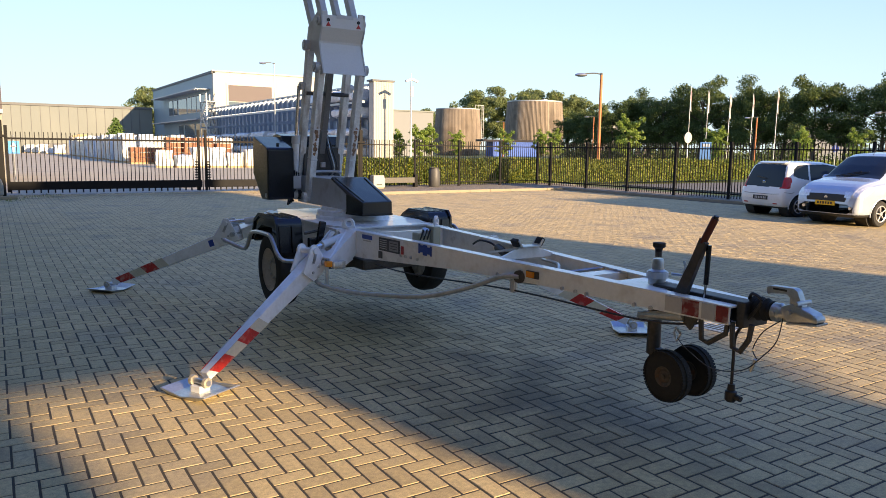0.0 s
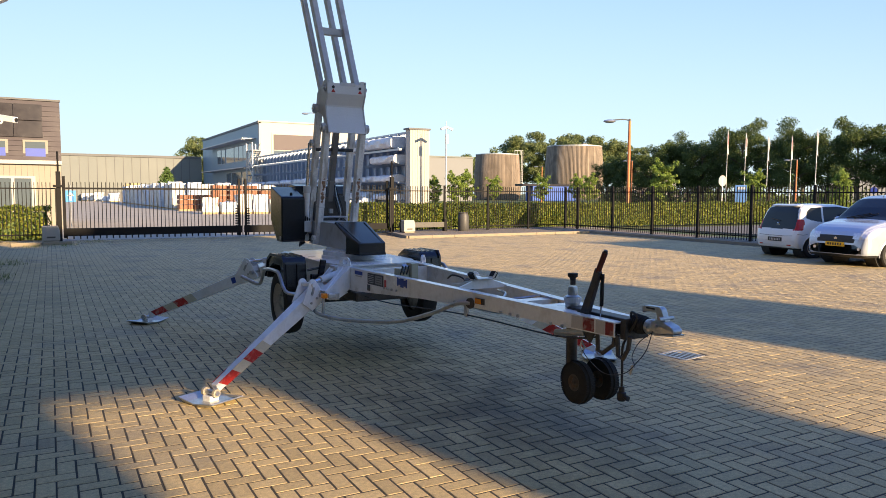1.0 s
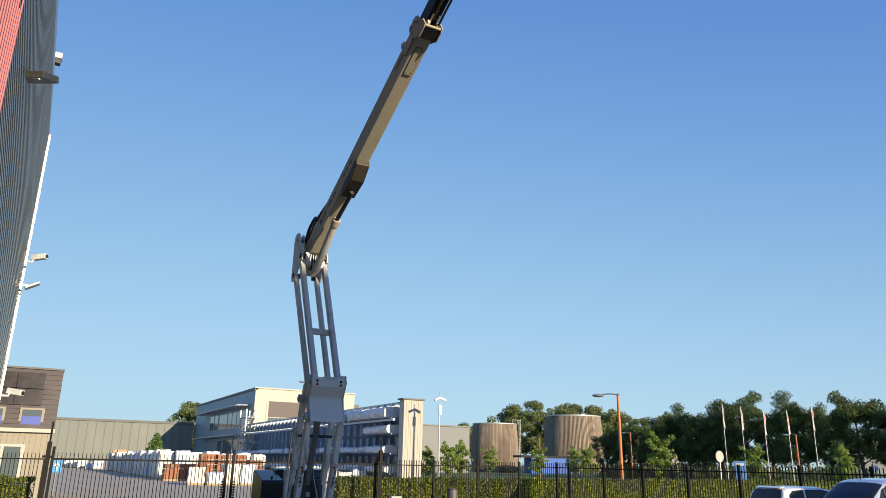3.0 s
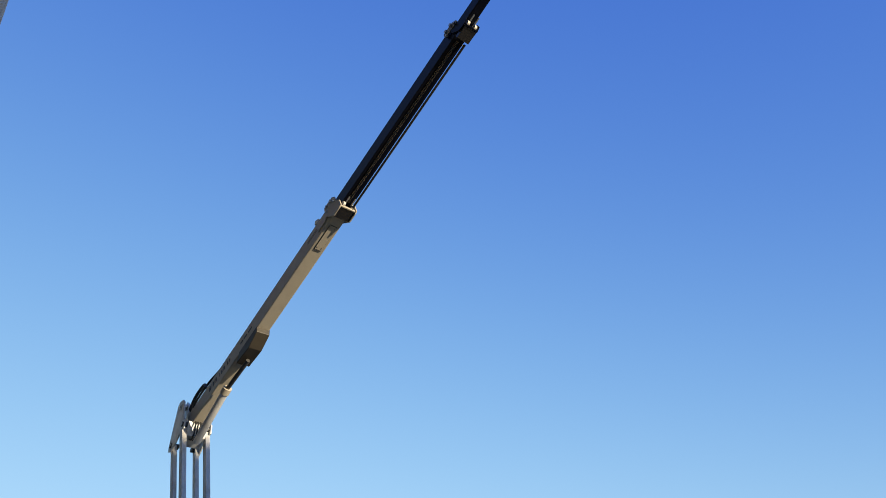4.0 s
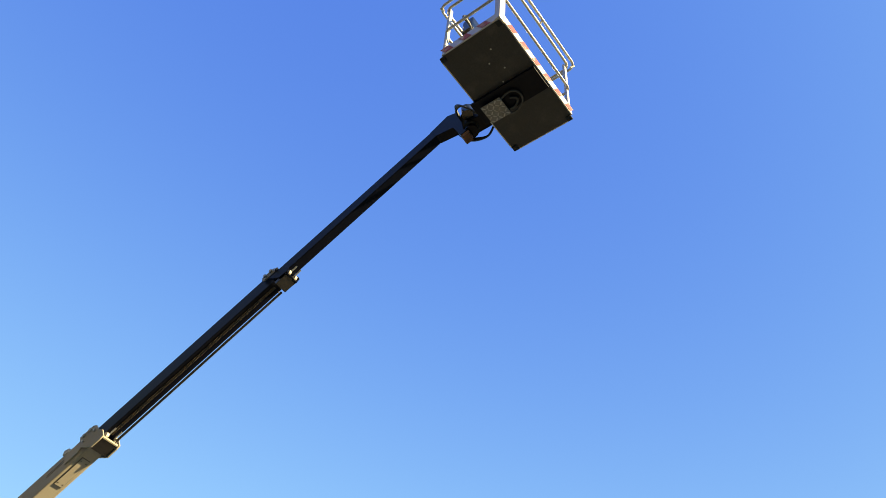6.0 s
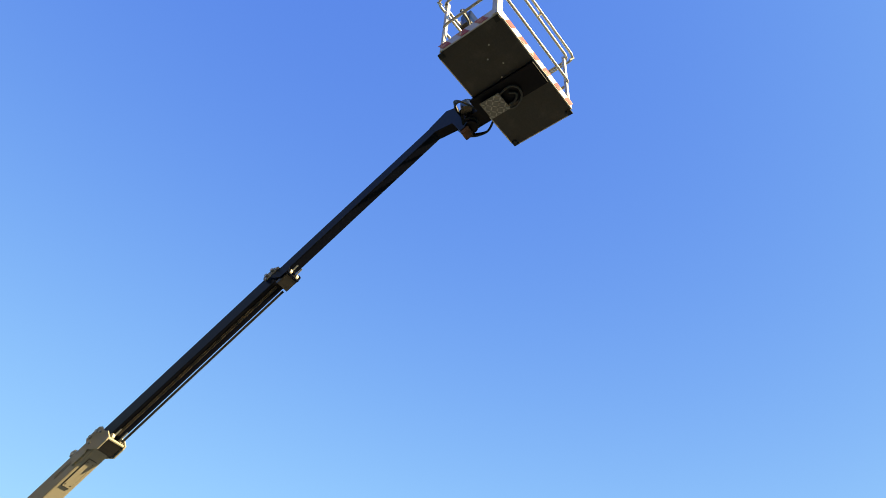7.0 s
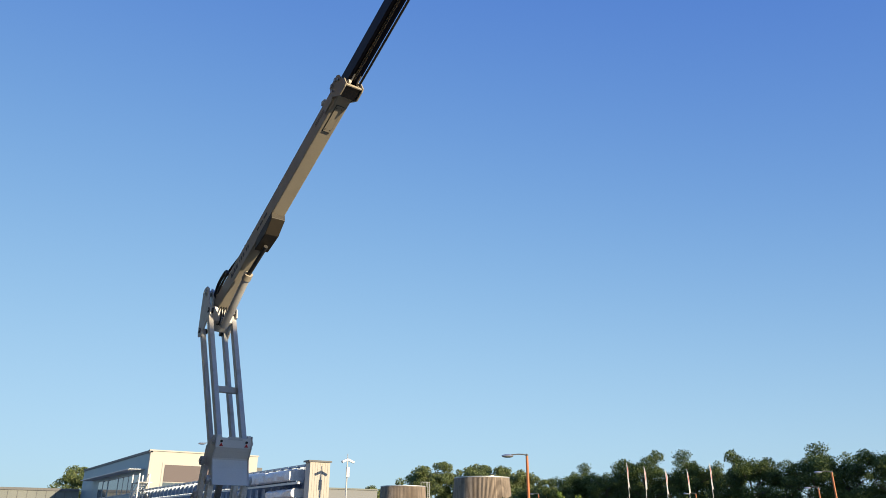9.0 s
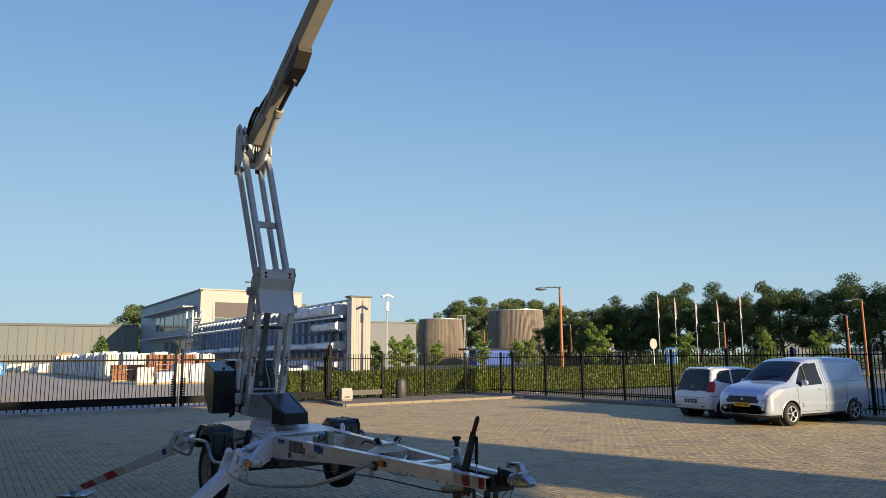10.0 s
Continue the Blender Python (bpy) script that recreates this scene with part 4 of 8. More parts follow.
    part("foot_boss", bx(-0.045, 0.045, -0.045, 0.045, 0.004, 0.055, 0.006), M_WHITE, o).matrix_basis = pose(f.x, f.y, 0, 0, 0, math.degrees(math.atan2(d.y, d.x)))


outrigger(-1, -1, (-0.80, -1.17, 0.70), (-1.83, -1.74, 0.075), "white outrigger leg with red and cream tape, front")
outrigger(-1, 1, (-0.81, 1.0, 0.70), (-1.86, 2.2, 0.075), "white outrigger leg with red and cream tape")
outrigger(1, -1, (0.84, -1.25, 0.68), (1.93, -2.0, 0.075), "white outrigger leg with red and cream tape under the drawbar side")
outrigger(1, 1, (0.86, 0.98, 0.68), (1.94, 2.13, 0.075), "white outrigger leg with red and cream tape")
part("side_marker", bx(-0.775, -0.725, -1.385, -1.335, 0.705, 0.75, 0.008), M_ORANGE, lift, "orange corner marker lamp")
part("side_marker", bx(-0.715, -0.635, -1.375, -1.34, 0.70, 0.745, 0.012), M_LAMPGLASS, lift, "clear front marker lens")
part("marker_bracket", bx(-0.70, -0.60, -1.35, -1.31, 0.68, 0.74, 0.004), M_GALV, lift)
part("marker_post", bx(-0.755, -0.735, -1.33, -1.31, 0.54, 0.71), M_GALV, lift)
part("valve_lever", beam((-0.60, -0.8, 0.80), (-0.57, -0.82, 1.0), 0.05, 0.05, 0.008, w1=0.06, h1=0.03), M_PLASTIC, lift, "black outrigger control lever")
part("lever_bracket", bx(-0.68, -0.5, -0.8, -0.74, 0.78, 0.86, 0.01), M_PLASTIC, lift)
part("lever_rod", cyl((-0.72, -0.78, 0.9), (-0.56, -0.8, 0.93), 0.012, 8), M_STEEL, lift)

# turret
turret = part("slewing_ring", lathe([(0.0, 0.956), (0.35, 0.956), (0.35, 0.985), (0.335, 0.99), (0.335, 1.03), (0.30, 1.04), (0.30, 1.058), (0.0, 1.06)], (0, -0.19, 0), seg=48), M_WHITE, lift, "round white slewing ring", True)
part("turret_body", prism([(-0.5, 1.055), (-0.5, 1.20), (-0.2, 1.325), (0.6, 1.33), (0.72, 1.25), (0.72, 1.055)], -0.207, 0.13, 0.006), M_GREY, lift, "grey welded turret body")


def cover_mesh(grow, z_cut):
    """Angular wedge: sloping top, front face, two facets that narrow it towards the front."""
    xl, xr, fl, fr = -0.217 - grow, 0.14 + grow, -0.172 - grow, 0.122 + grow
    pts = [(xl, -0.19, 1.345 + grow), (xr, -0.19, 1.343 + grow), (fr, -0.76 - grow, 1.148 + grow), (fl, -0.76 - grow, 1.145 + grow),
           (xl, -0.515, 1.205), (xr, -0.515, 1.205), (fl, -0.765 - grow, z_cut), (fr, -0.765 - grow, z_cut), (xl, -0.515, z_cut), (xr, -0.515, z_cut),
           (xl, -0.17, 1.325), (xr, -0.17, 1.325)]
    bm = bmesh.new()
    v = [bm.verts.new(p) for p in pts]
    for f in ((0, 1, 2, 3), (0, 3, 4), (1, 5, 2), (3, 2, 7, 6), (4, 3, 6, 8), (2, 5, 9, 7), (0, 4, 10), (1, 11, 5), (1, 0, 10, 11), (4, 8, 9, 5), (10, 4, 5, 11), (8, 6, 7, 9)):
        bm.faces.new([v[k] for k in f])
    bmesh.ops.recalc_face_normals(bm, faces=bm.faces[:])
    bmesh.ops.bevel(bm, geom=bm.edges[:], offset=0.006, segments=2, affect="EDGES", profile=0.6)
    return bm


cover = part("turret_cover", cover_mesh(0.0, 1.03), M_PLASTIC, lift, "black plastic turret cover with a sloping top")
part("cover_skirt", prism([(-0.176, -0.769), (0.126, -0.769), (0.144, -0.513), (-0.221, -0.513)], 1.022, 1.045, 0.004, plane="xy"), M_PLASTIC, cover)
for xa, xb in ((-0.187, -0.147), (0.11, 0.096)):
    part("cover_rib", beam((xa, -0.22, 1.336), (xb, -0.735, 1.155), 0.016, 0.012, 0.004), M_PLASTIC, cover)
box = part("power_pack_housing", prism([(0.50, 1.105), (0.50, 1.59), (0.52, 1.61), (0.94, 1.725), (0.97, 1.70), (0.97, 1.34), (0.70, 1.09), (0.52, 1.09)], -0.60, -0.325, 0.014), M_PLASTIC, lift, "black moulded power pack housing with a slanted underside")
part("housing_middle", prism([(0.86, 1.12), (0.84, 1.64), (0.88, 1.72), (1.06, 1.735), (1.16, 1.66), (1.16, 1.12)], -0.325, 0.33, 0.02), M_PLASTIC, box)
part("housing_lid", prism([(0.80, 1.64), (0.84, 1.735), (0.98, 1.755), (1.1, 1.74), (1.1, 1.71), (0.86, 1.70)], -0.34, 0.345, 0.01), M_PLASTIC, box, "loose black lid")
part("housing_core", bx(-0.2, 0.2, 0.55, 0.8, 1.2, 1.62, 0.01), M_STEEL, lift)
part("latch", cyl((-0.45, 0.62, 1.63), (-0.45, 0.62, 1.655), 0.015, 10), M_STEEL, box)
part("sticker", bx(-0.603, -0.598, 0.53, 0.58, 1.115, 1.155), M_PALELABEL, box)

M_COLUMN = mat("column_worn_grey", (0.20, 0.19, 0.175), 0.55, vary=0.2, scale=6, stain=(0.09, 0.08, 0.07), stain_amount=0.5, stain_scale=8, streak=0.3)
# lower arms: front pair (worn), rear pair, lift cylinder between them
def arm_y(z):
    return 0.41 - 0.268 * (z - 1.09)


M_RUSTRUN = mat("rust_run", (0.27, 0.15, 0.085), 0.9, vary=0.5, scale=40, stain=(0.55, 0.50, 0.44), stain_amount=0.85, stain_scale=45)
for s in (-1, 1):
    a = part("lower_arm", beam((s * 0.209, arm_y(1.08), 1.08), (s * 0.209, arm_y(2.40), 2.40), 0.066, 0.093, 0.006, up=(0, 1, 0)), M_WORN, lift, "worn grey lower arm with rust runs")
    rr_ = random.Random(5 + s)
    for z, r_, dx in ((1.80, 0.016, 0.004), (1.765, 0.024, -0.004), (1.725, 0.022, 0.006), (1.69, 0.014, 0.0), (1.645, 0.021, -0.006), (1.60, 0.024, 0.0), (1.555, 0.016, -0.002)):
        ring = [(r_ * rr_.uniform(0.55, 1.1) * math.cos(2 * math.pi * k / 14), 1.35 * r_ * rr_.uniform(0.6, 1.2) * math.sin(2 * math.pi * k / 14)) for k in range(14)]
        bm = prism(ring, -0.0005, 0.002, plane="xz")
        bmesh.ops.transform(bm, matrix=Matrix.Translation((s * 0.209 + dx, arm_y(z) - 0.0483, z)) @ Matrix.Rotation(math.atan(0.268), 4, "X"), verts=bm.verts[:])
        part("rust_patch", bm, M_RUSTRUN, a)
    for za, zb in ((1.5, 1.53), (1.8, 1.83)):
        part("weld_seam", beam((s * 0.209, arm_y(za), za), (s * 0.209, arm_y(za + 0.012), za + 0.012), 0.07, 0.097, up=(0, 1, 0)), M_HOOD, a)
    part("rear_arm", beam((s * 0.209, 0.70, 1.15), (s * 0.209, 0.315, 2.62), 0.064, 0.085, 0.006, up=(0, 1, 0)), M_WORN, lift, "worn grey rear link arm")
    for yy, zz, r_, x0, x1, m_ in ((arm_y(2.37), 2.37, 0.05, 0.18, 0.275, M_GREY), (0.32, 2.6, 0.052, 0.18, 0.275, M_GREY), (0.425, 2.22, 0.04, 0.18, 0.28, M_GREY), (arm_y(1.12), 1.12, 0.05, 0.18, 0.275, M_WORN), (0.06, 2.80, 0.042, 0.12, 0.243, M_GREY), (0.64, 1.13, 0.048, 0.18, 0.27, M_STEEL)):
        pn_ = part("arm_pin", cyl((s * x0, yy, zz), (s * x1, yy, zz), r_, 20), m_, lift, smooth=True)
        part("pin_cap", cyl((s * x1, yy, zz), (s * (x1 + 0.012), yy, zz), r_ * 0.55, 8), M_GALV, pn_)
part("mast_column", beam((0.0, 0.715, 1.15), (0.0, 0.30, 2.48), 0.062, 0.075, 0.008, up=(0, 1, 0)), M_COLUMN, lift, "grey central lift cylinder")
part("column_sleeve", beam((0.0, 0.52, 1.78), (0.0, 0.515, 1.80), 0.075, 0.09, 0.004, up=(0, 1, 0)), M_COLUMN, lift)
part("cylinder_head", cyl((0.0, 0.68, 1.28), (0.0, 0.66, 1.34), 0.06, 18), M_WHITE, lift, smooth=True)
strut = part("strut_cylinder", cyl((-0.29, 0.60, 1.22), (-0.288, 0.535, 1.70), 0.036, 16), M_WHITE, lift, "white strut cylinder beside the arm", True)
part("strut_collar", cyl((-0.288, 0.542, 1.655), (-0.288, 0.531, 1.735), 0.044, 16), M_HOOD, strut, smooth=True)
part("strut_rod", cyl((-0.288, 0.533, 1.72), (-0.286, 0.44, 2.22), 0.016, 12), M_CHROME, strut, smooth=True)
part("strut_eye", cyl((-0.32, 0.615, 1.14), (-0.26, 0.615, 1.14), 0.05, 16), M_WORN, strut, smooth=True)
jb = part("junction_box", bx(-0.335, -0.25, 0.50, 0.60, 1.20, 1.33, 0.008), M_HOOD, lift, "white junction box with hoses")
for k in range(3):
    part("box_gland", cyl((-0.31 + 0.022 * k, 0.53, 1.33), (-0.31 + 0.022 * k, 0.53, 1.385 - 0.012 * k), 0.008, 8), M_TRIM, jb)
for k in range(4):
    part("hose", tube([(-0.33 + 0.01 * k, 0.52, 1.2), (-0.37 + 0.012 * k, 0.53 + 0.03 * k, 1.11), (-0.36 + 0.02 * k, 0.6, 1.035 + 0.012 * k), (-0.30, 0.66, 1.09)], 0.010, 6, smooth_steps=5), M_TRIM, lift)
for k in range(3):
    part("hose", tube([(0.05 + 0.03 * k, 0.5, 1.33), (0.07 + 0.03 * k, 0.47, 1.42), (0.04 + 0.03 * k, 0.52, 1.6), (0.06, 0.56, 1.75)], 0.007, 6, smooth_steps=4), M_GALV if k == 1 else M_TRIM, lift)
part("arm_guard", tube([(-0.16, 0.42, 1.35), (-0.15, 0.40, 1.375), (0.12, 0.40, 1.375), (0.14, 0.43, 1.35)], 0.012, 8, smooth_steps=3), M_GALV, lift)
part("cross_tube", cyl((-0.225, 0.40, 2.15), (0.225, 0.40, 2.15), 0.02, 12), M_STEEL, lift, smooth=True)
part("cross_tube", beam((-0.2, 0.60, 1.46), (0.2, 0.60, 1.46), 0.05, 0.035, 0.004), M_GREY, lift)
part("column_label", beam((0.0, 0.57, 1.42), (0.0, 0.565, 1.47), 0.045, 0.1, up=(0, 1, 0)), M_PALELABEL, lift)

# hood at the elbow
hood_p = [(0.0, 2.85), (0.0, 2.735), (0.068, 2.62), (0.072, 2.60), (0.04, 2.50), (-0.03, 2.31), (0.0, 2.31), (0.07, 2.50), (0.102, 2.60), (0.098, 2.63), (0.03, 2.745), (0.03, 2.85)]
hood = part("elbow_hood", prism(hood_p, -0.213, 0.213, 0.003), M_HOOD, lift, "light grey folded elbow hood with two warning triangles", False)
part("hood_notch", bx(-0.07, 0.1, -0.004, 0.034, 2.825, 2.86), M_GREY, hood)
for s in (-1, 1):
    part("hood_ear", bx(s * 0.21 - 0.05 * (s > 0), s * 0.21 + 0.05 * (s < 0), -0.001, 0.031, 2.845, 2.885, 0.006), M_HOOD, hood)
    side_p = [(-0.006, 2.88), (-0.006, 2.735), (0.062, 2.61), (0.034, 2.50), (-0.036, 2.31), (0.06, 2.30), (0.115, 2.33), (0.125, 2.47), (0.19, 2.535), (0.30, 2.545), (0.355, 2.59), (0.365, 2.66), (0.325, 2.775), (0.10, 2.885)]
    part("elbow_plate", prism(side_p, s * 0.213, s * 0.226, 0.002), M_GREY, lift, "grey elbow side plate")
    part("warning_dot", cyl((s * 0.155, 0.004, 2.805), (s * 0.155, -0.006, 2.805), 0.016, 14), M_TRIM, hood)
    bm = prism([(s * 0.155 - 0.024, 2.748), (s * 0.155 + 0.024, 2.748), (s * 0.155, 2.788)], -0.005, 0.004, plane="xz")
    part("warning_triangle", bm, M_RED, hood, "small red warning triangle")

# upper arms and knee
for s in (-1, 1):
    part("upper_arm", beam((s * 0.152, 0.06, 2.735), (s * 0.165, 1.02, 4.62), 0.062, 0.088, 0.006, up=(0, -1, 0)), M_GREY, lift, "grey upper arm")
    part("upper_rear_arm", beam((s * 0.14, 0.30, 2.60), (s * 0.155, 1.265, 4.42), 0.055, 0.08, 0.006, up=(0, -1, 0)), M_GREY, lift, "grey upper rear link arm")
    kp = part("knee_plate", prism([(1.10, 5.0), (1.17, 5.045), (1.28, 5.035), (1.325, 4.98), (1.35, 4.40), (1.32, 4.335), (1.20, 4.32), (1.03, 4.53), (0.90, 4.58), (0.92, 4.70), (1.02, 4.76), (1.06, 4.88)], s * 0.178, s * 0.196, 0.003), M_GREY, lift, "grey knee side plate")
    part("knee_lug", prism([(1.13, 4.99), (1.19, 5.03), (1.25, 5.0), (1.23, 4.9), (1.14, 4.72), (1.08, 4.72), (1.10, 4.88)], s * 0.10, s * 0.125, 0.003), M_GALV, kp)
    for yy, zz, r_ in ((1.20, 4.95, 0.045), (1.27, 4.42, 0.038), (0.98, 4.65, 0.038)):
        pk = part("knee_pin", cyl((s * 0.09, yy, zz), (s * 0.205, yy, zz), r_, 18), M_GALV if zz > 4.9 else M_STEEL, lift, smooth=True)
        part("pin_cap", cyl((s * 0.205, yy, zz), (s * 0.214, yy, zz), r_ * 0.5, 8), M_GALV, pk)
part("arm_tie", beam((-0.14, 0.50, 3.50), (0.14, 0.50, 3.50), 0.08, 0.075, 0.004), M_GREY, lift)
part("knee_tie", prism([(0.93, 4.50), (1.12, 4.40), (1.16, 4.60), (1.0, 4.72), (0.93, 4.70)], -0.135, 0.135, 0.006), M_GREY, lift)
part("arm_stub", beam((-0.06, 0.36, 2.88), (-0.085, 0.90, 3.93), 0.032, 0.045, 0.004, up=(0, -1, 0)), M_GREY, lift)
for k in range(4):
    x = -0.06 + 0.035 * k
    part("hose", tube([(x, 1.15, 4.55), (x, 0.9, 4.45), (x, 0.85, 4.62), (x + 0.02, 1.05, 4.85), (x, 1.35, 5.0)], 0.011, 6, smooth_steps=5), M_TRIM, lift, "black hydraulic hose loop")

# telescopic boom: three nested sections in the plane of the machine
SL = math.atan(0.505)
BU = Vector((0, -math.cos(SL), math.sin(SL)))
BN = Vector((0, math.sin(SL), math.cos(SL)))


def on_boom(y, off=0.0, x=0.0):
    """A point on the boom's underside line at y, off along the boom's upward normal."""
    return Vector((x, y, 5.151 - 0.505 * y)) + BN * off


def boom_box(name, y0, y1, h, w, off, material, label, bev=0.012):
    return part(name, beam(on_boom(y0, off + h / 2), on_boom(y1, off + h / 2), w, h, bev, up=(0, 0.2, 1)), material, lift, label)


boom1 = boom_box("boom_base_section", 1.12, -2.42, 0.25, 0.17, 0.0, M_BOOM, "grey beige base section of the telescopic boom")
boom2 = boom_box("boom_middle_section", -2.2, -4.62, 0.205, 0.135, 0.03, M_BLACKBOOM, "black middle boom section")
boom3 = boom_box("boom_inner_section", -4.4, -6.86, 0.16, 0.105, 0.055, M_BLACKBOOM, "black inner boom section")
part("boom_foot", prism([(1.16, 4.72), (1.32, 4.98), (1.26, 5.04), (1.02, 4.88), (0.92, 4.7), (1.02, 4.58)], -0.08, 0.08, 0.01), M_BOOM, boom1)
M_HEAD = mat("boom_head_steel", (0.24, 0.235, 0.22), 0.5, 0.2, vary=0.2, scale=12)
# head frames at the section ends
for y, h, w, off, b in ((-2.42, 0.27, 0.19, -0.01, boom1), (-4.62, 0.22, 0.155, 0.022, boom2)):
    big = b is boom1
    m_ = M_BOOM if big else M_HEAD
    for s in (-1, 1):
        xa = s * (w / 2 + 0.004)
        prof = [(0.11, h * 0.36), (0.10, h * 0.98), (-0.06, h * 0.98), (-0.10, h * 0.8), (-0.11, h * 0.45), (-0.16, h * 0.2), (-0.165, -0.055), (-0.13, -0.07), (-0.02, -0.07), (0.02, -0.02)] if big else [(0.085, h * 0.55), (0.085, h * 0.90), (-0.05, h * 0.92), (-0.10, h * 0.70), (-0.10, h * 0.52)]
        ck = part("head_cheek", prism([tuple(on_boom(y + dy, off + o_).yz) for dy, o_ in prof], xa, xa + s * 0.014, 0.002), m_, b, "steel head cheek plate")
        for dy, o_, r_ in ((-0.03, 0.80, 0.021), (0.045, 0.80, 0.021), (-0.075, 0.55, 0.014), (0.06, 0.5, 0.012)):
            p = on_boom(y + dy, off + h * o_)
            part("head_bolt", cyl(p + Vector((xa + s * 0.012, 0, 0)), p + Vector((xa + s * 0.034, 0, 0)), r_, 10), M_GALV, ck)
    if not big:
        cage = [(0.02, h * 0.5), (-0.09, h * 0.55), (-0.15, h * 0.32), (-0.185, h * 0.1), (-0.185, -0.04), (-0.15, -0.055), (-0.06, -0.045), (0.0, h * 0.2)]
        for s in (-1, 1):
            part("head_cage", prism([tuple(on_boom(y + dy, off + o_).yz) for dy, o_ in cage], s * (w / 2 + 0.003), s * (w / 2 + 0.013), 0.002), M_BLACKBOOM, b, "black head cage")
    part("head_pad", beam(on_boom(y + 0.0, -0.03), on_boom(y - 0.13, -0.03), w * 0.98, 0.05, 0.004, up=(0, 0.2, 1)), M_PLASTIC, b, "black slide pads inside the boom head")
    part("head_bridge", beam(on_boom(y - 0.135, -0.045), on_boom(y - 0.15, -0.045), w * 1.02, 0.035, 0.003, up=(0, 0.2, 1)), m_ if big else M_BLACKBOOM, b)
    for dx in (-0.3, 0.3):
        part("chain_sheave", cyl(on_boom(y - 0.15, -0.005, w * dx - 0.014), on_boom(y - 0.15, -0.005, w * dx + 0.014), 0.035, 16), M_RIM, b, smooth=True)
        part("chain_anchor", cyl(on_boom(y - 0.17, 0.0, w * dx * 0.7), on_boom(y - 0.25, 0.005, w * dx * 0.7), 0.009, 8), M_GALV, b)
    for q in (-0.04, 0.03, 0.09):
        part("head_fitting", cyl(on_boom(y + q, off + h - 0.01, -w * 0.3), on_boom(y + q, off + h + 0.03, -w * 0.3), 0.016, 8), M_STEEL, b)
part("side_box", prism([tuple(on_boom(y_, o_).yz) for y_, o_ in ((-2.12, 0.06), (-2.28, 0.06), (-2.32, 0.10), (-2.30, 0.20), (-2.12, 0.21))], -0.10, -0.084, 0.003), M_BOOM, boom1, "welded side box")
part("limit_switch", bx(-0.10, -0.06, -2.06, -1.98, 0, 0.06, 0.008), M_GREY, boom1).data.transform(Matrix.Translation((0, 0, 6.43)))
M_LINKDARK = mat("seam_dark", (0.03, 0.025, 0.02), 0.6, vary=0.2)
# cover under the base section, slots, studs, marks
part("cover_frame", beam(on_boom(-1.95, -0.002), on_boom(-2.29, -0.002), 0.096, 0.006, 0.001, up=(0, 0.2, 1)), M_LINKDARK, boom1)
cov = part("service_cover", beam(on_boom(-1.955, -0.006), on_boom(-2.285, -0.006), 0.088, 0.008, 0.002, up=(0, 0.2, 1)), M_BOOM, boom1, "long bolted service cover")
for yb in (-1.985, -2.255):
    for xb in (-0.03, 0.03):
        part("bolt", cyl(on_boom(yb, -0.012, xb), on_boom(yb, -0.009, xb), 0.007, 8), M_LINKDARK, cov)
for k in range(2):
    part("slot", beam(on_boom(-1.9, 0.13 + 0.03 * k, -0.0855), on_boom(-2.12, 0.13 + 0.03 * k, -0.0855), 0.003, 0.008, up=(0, 0.2, 1)), M_TRIM, boom1)
for y in (-0.3, -1.1, -1.95, -2.1):
    part("stud", cyl(on_boom(y, 0.25, -0.05), on_boom(y, 0.285, -0.05), 0.014, 8), M_STEEL, boom1)
for y0, y1, h_ in ((0.47, 0.425, 0.07), (0.405, 0.395, 0.07), (0.37, 0.33, 0.07), (0.305, 0.26, 0.07), (0.20, 0.185, 0.06), (0.16, 0.12, 0.06), (0.095, 0.055, 0.06), (0.0, -0.03, 0.055), (-0.05, -0.08, 0.055), (-0.34, -0.40, 0.03), (-0.42, -0.50, 0.03), (-0.53, -0.62, 0.03)):
    part("lettering_bar", beam(on_boom(y0, 0.135, -0.0862), on_boom(y1, 0.135, -0.0862), 0.002, h_, up=(0, 0.2, 1)), M_TRIM, boom1)
# steel block that takes the lift cylinder
M_BLOCK = mat("block_dark_paint", (0.035, 0.029, 0.02), 0.55, vary=0.15, scale=6)
blk = part("cylinder_block", prism([tuple(on_boom(y, o).yz) for y, o in ((-0.30, 0.02), (-0.74, 0.02), (-0.72, -0.07), (-0.52, -0.14), (-0.22, -0.10))], -0.09, 0.09, 0.008), M_BLOCK, lift, "dark steel block under the boom")
part("boom_cylinder", cyl((0.0, 0.86, 4.42), (0.0, 0.16, 4.93), 0.05, 20), M_GREY, lift, "grey boom lift cylinder", True)
part("cylinder_gland", cyl((0.0, 0.18, 4.915), (0.0, 0.105, 4.97), 0.06, 20), M_BOOM, lift, smooth=True)
part("cylinder_rod", cyl((0.0, 0.12, 4.955), (0.0, -0.42, 5.19), 0.028, 16), M_STEEL, lift, smooth=True)
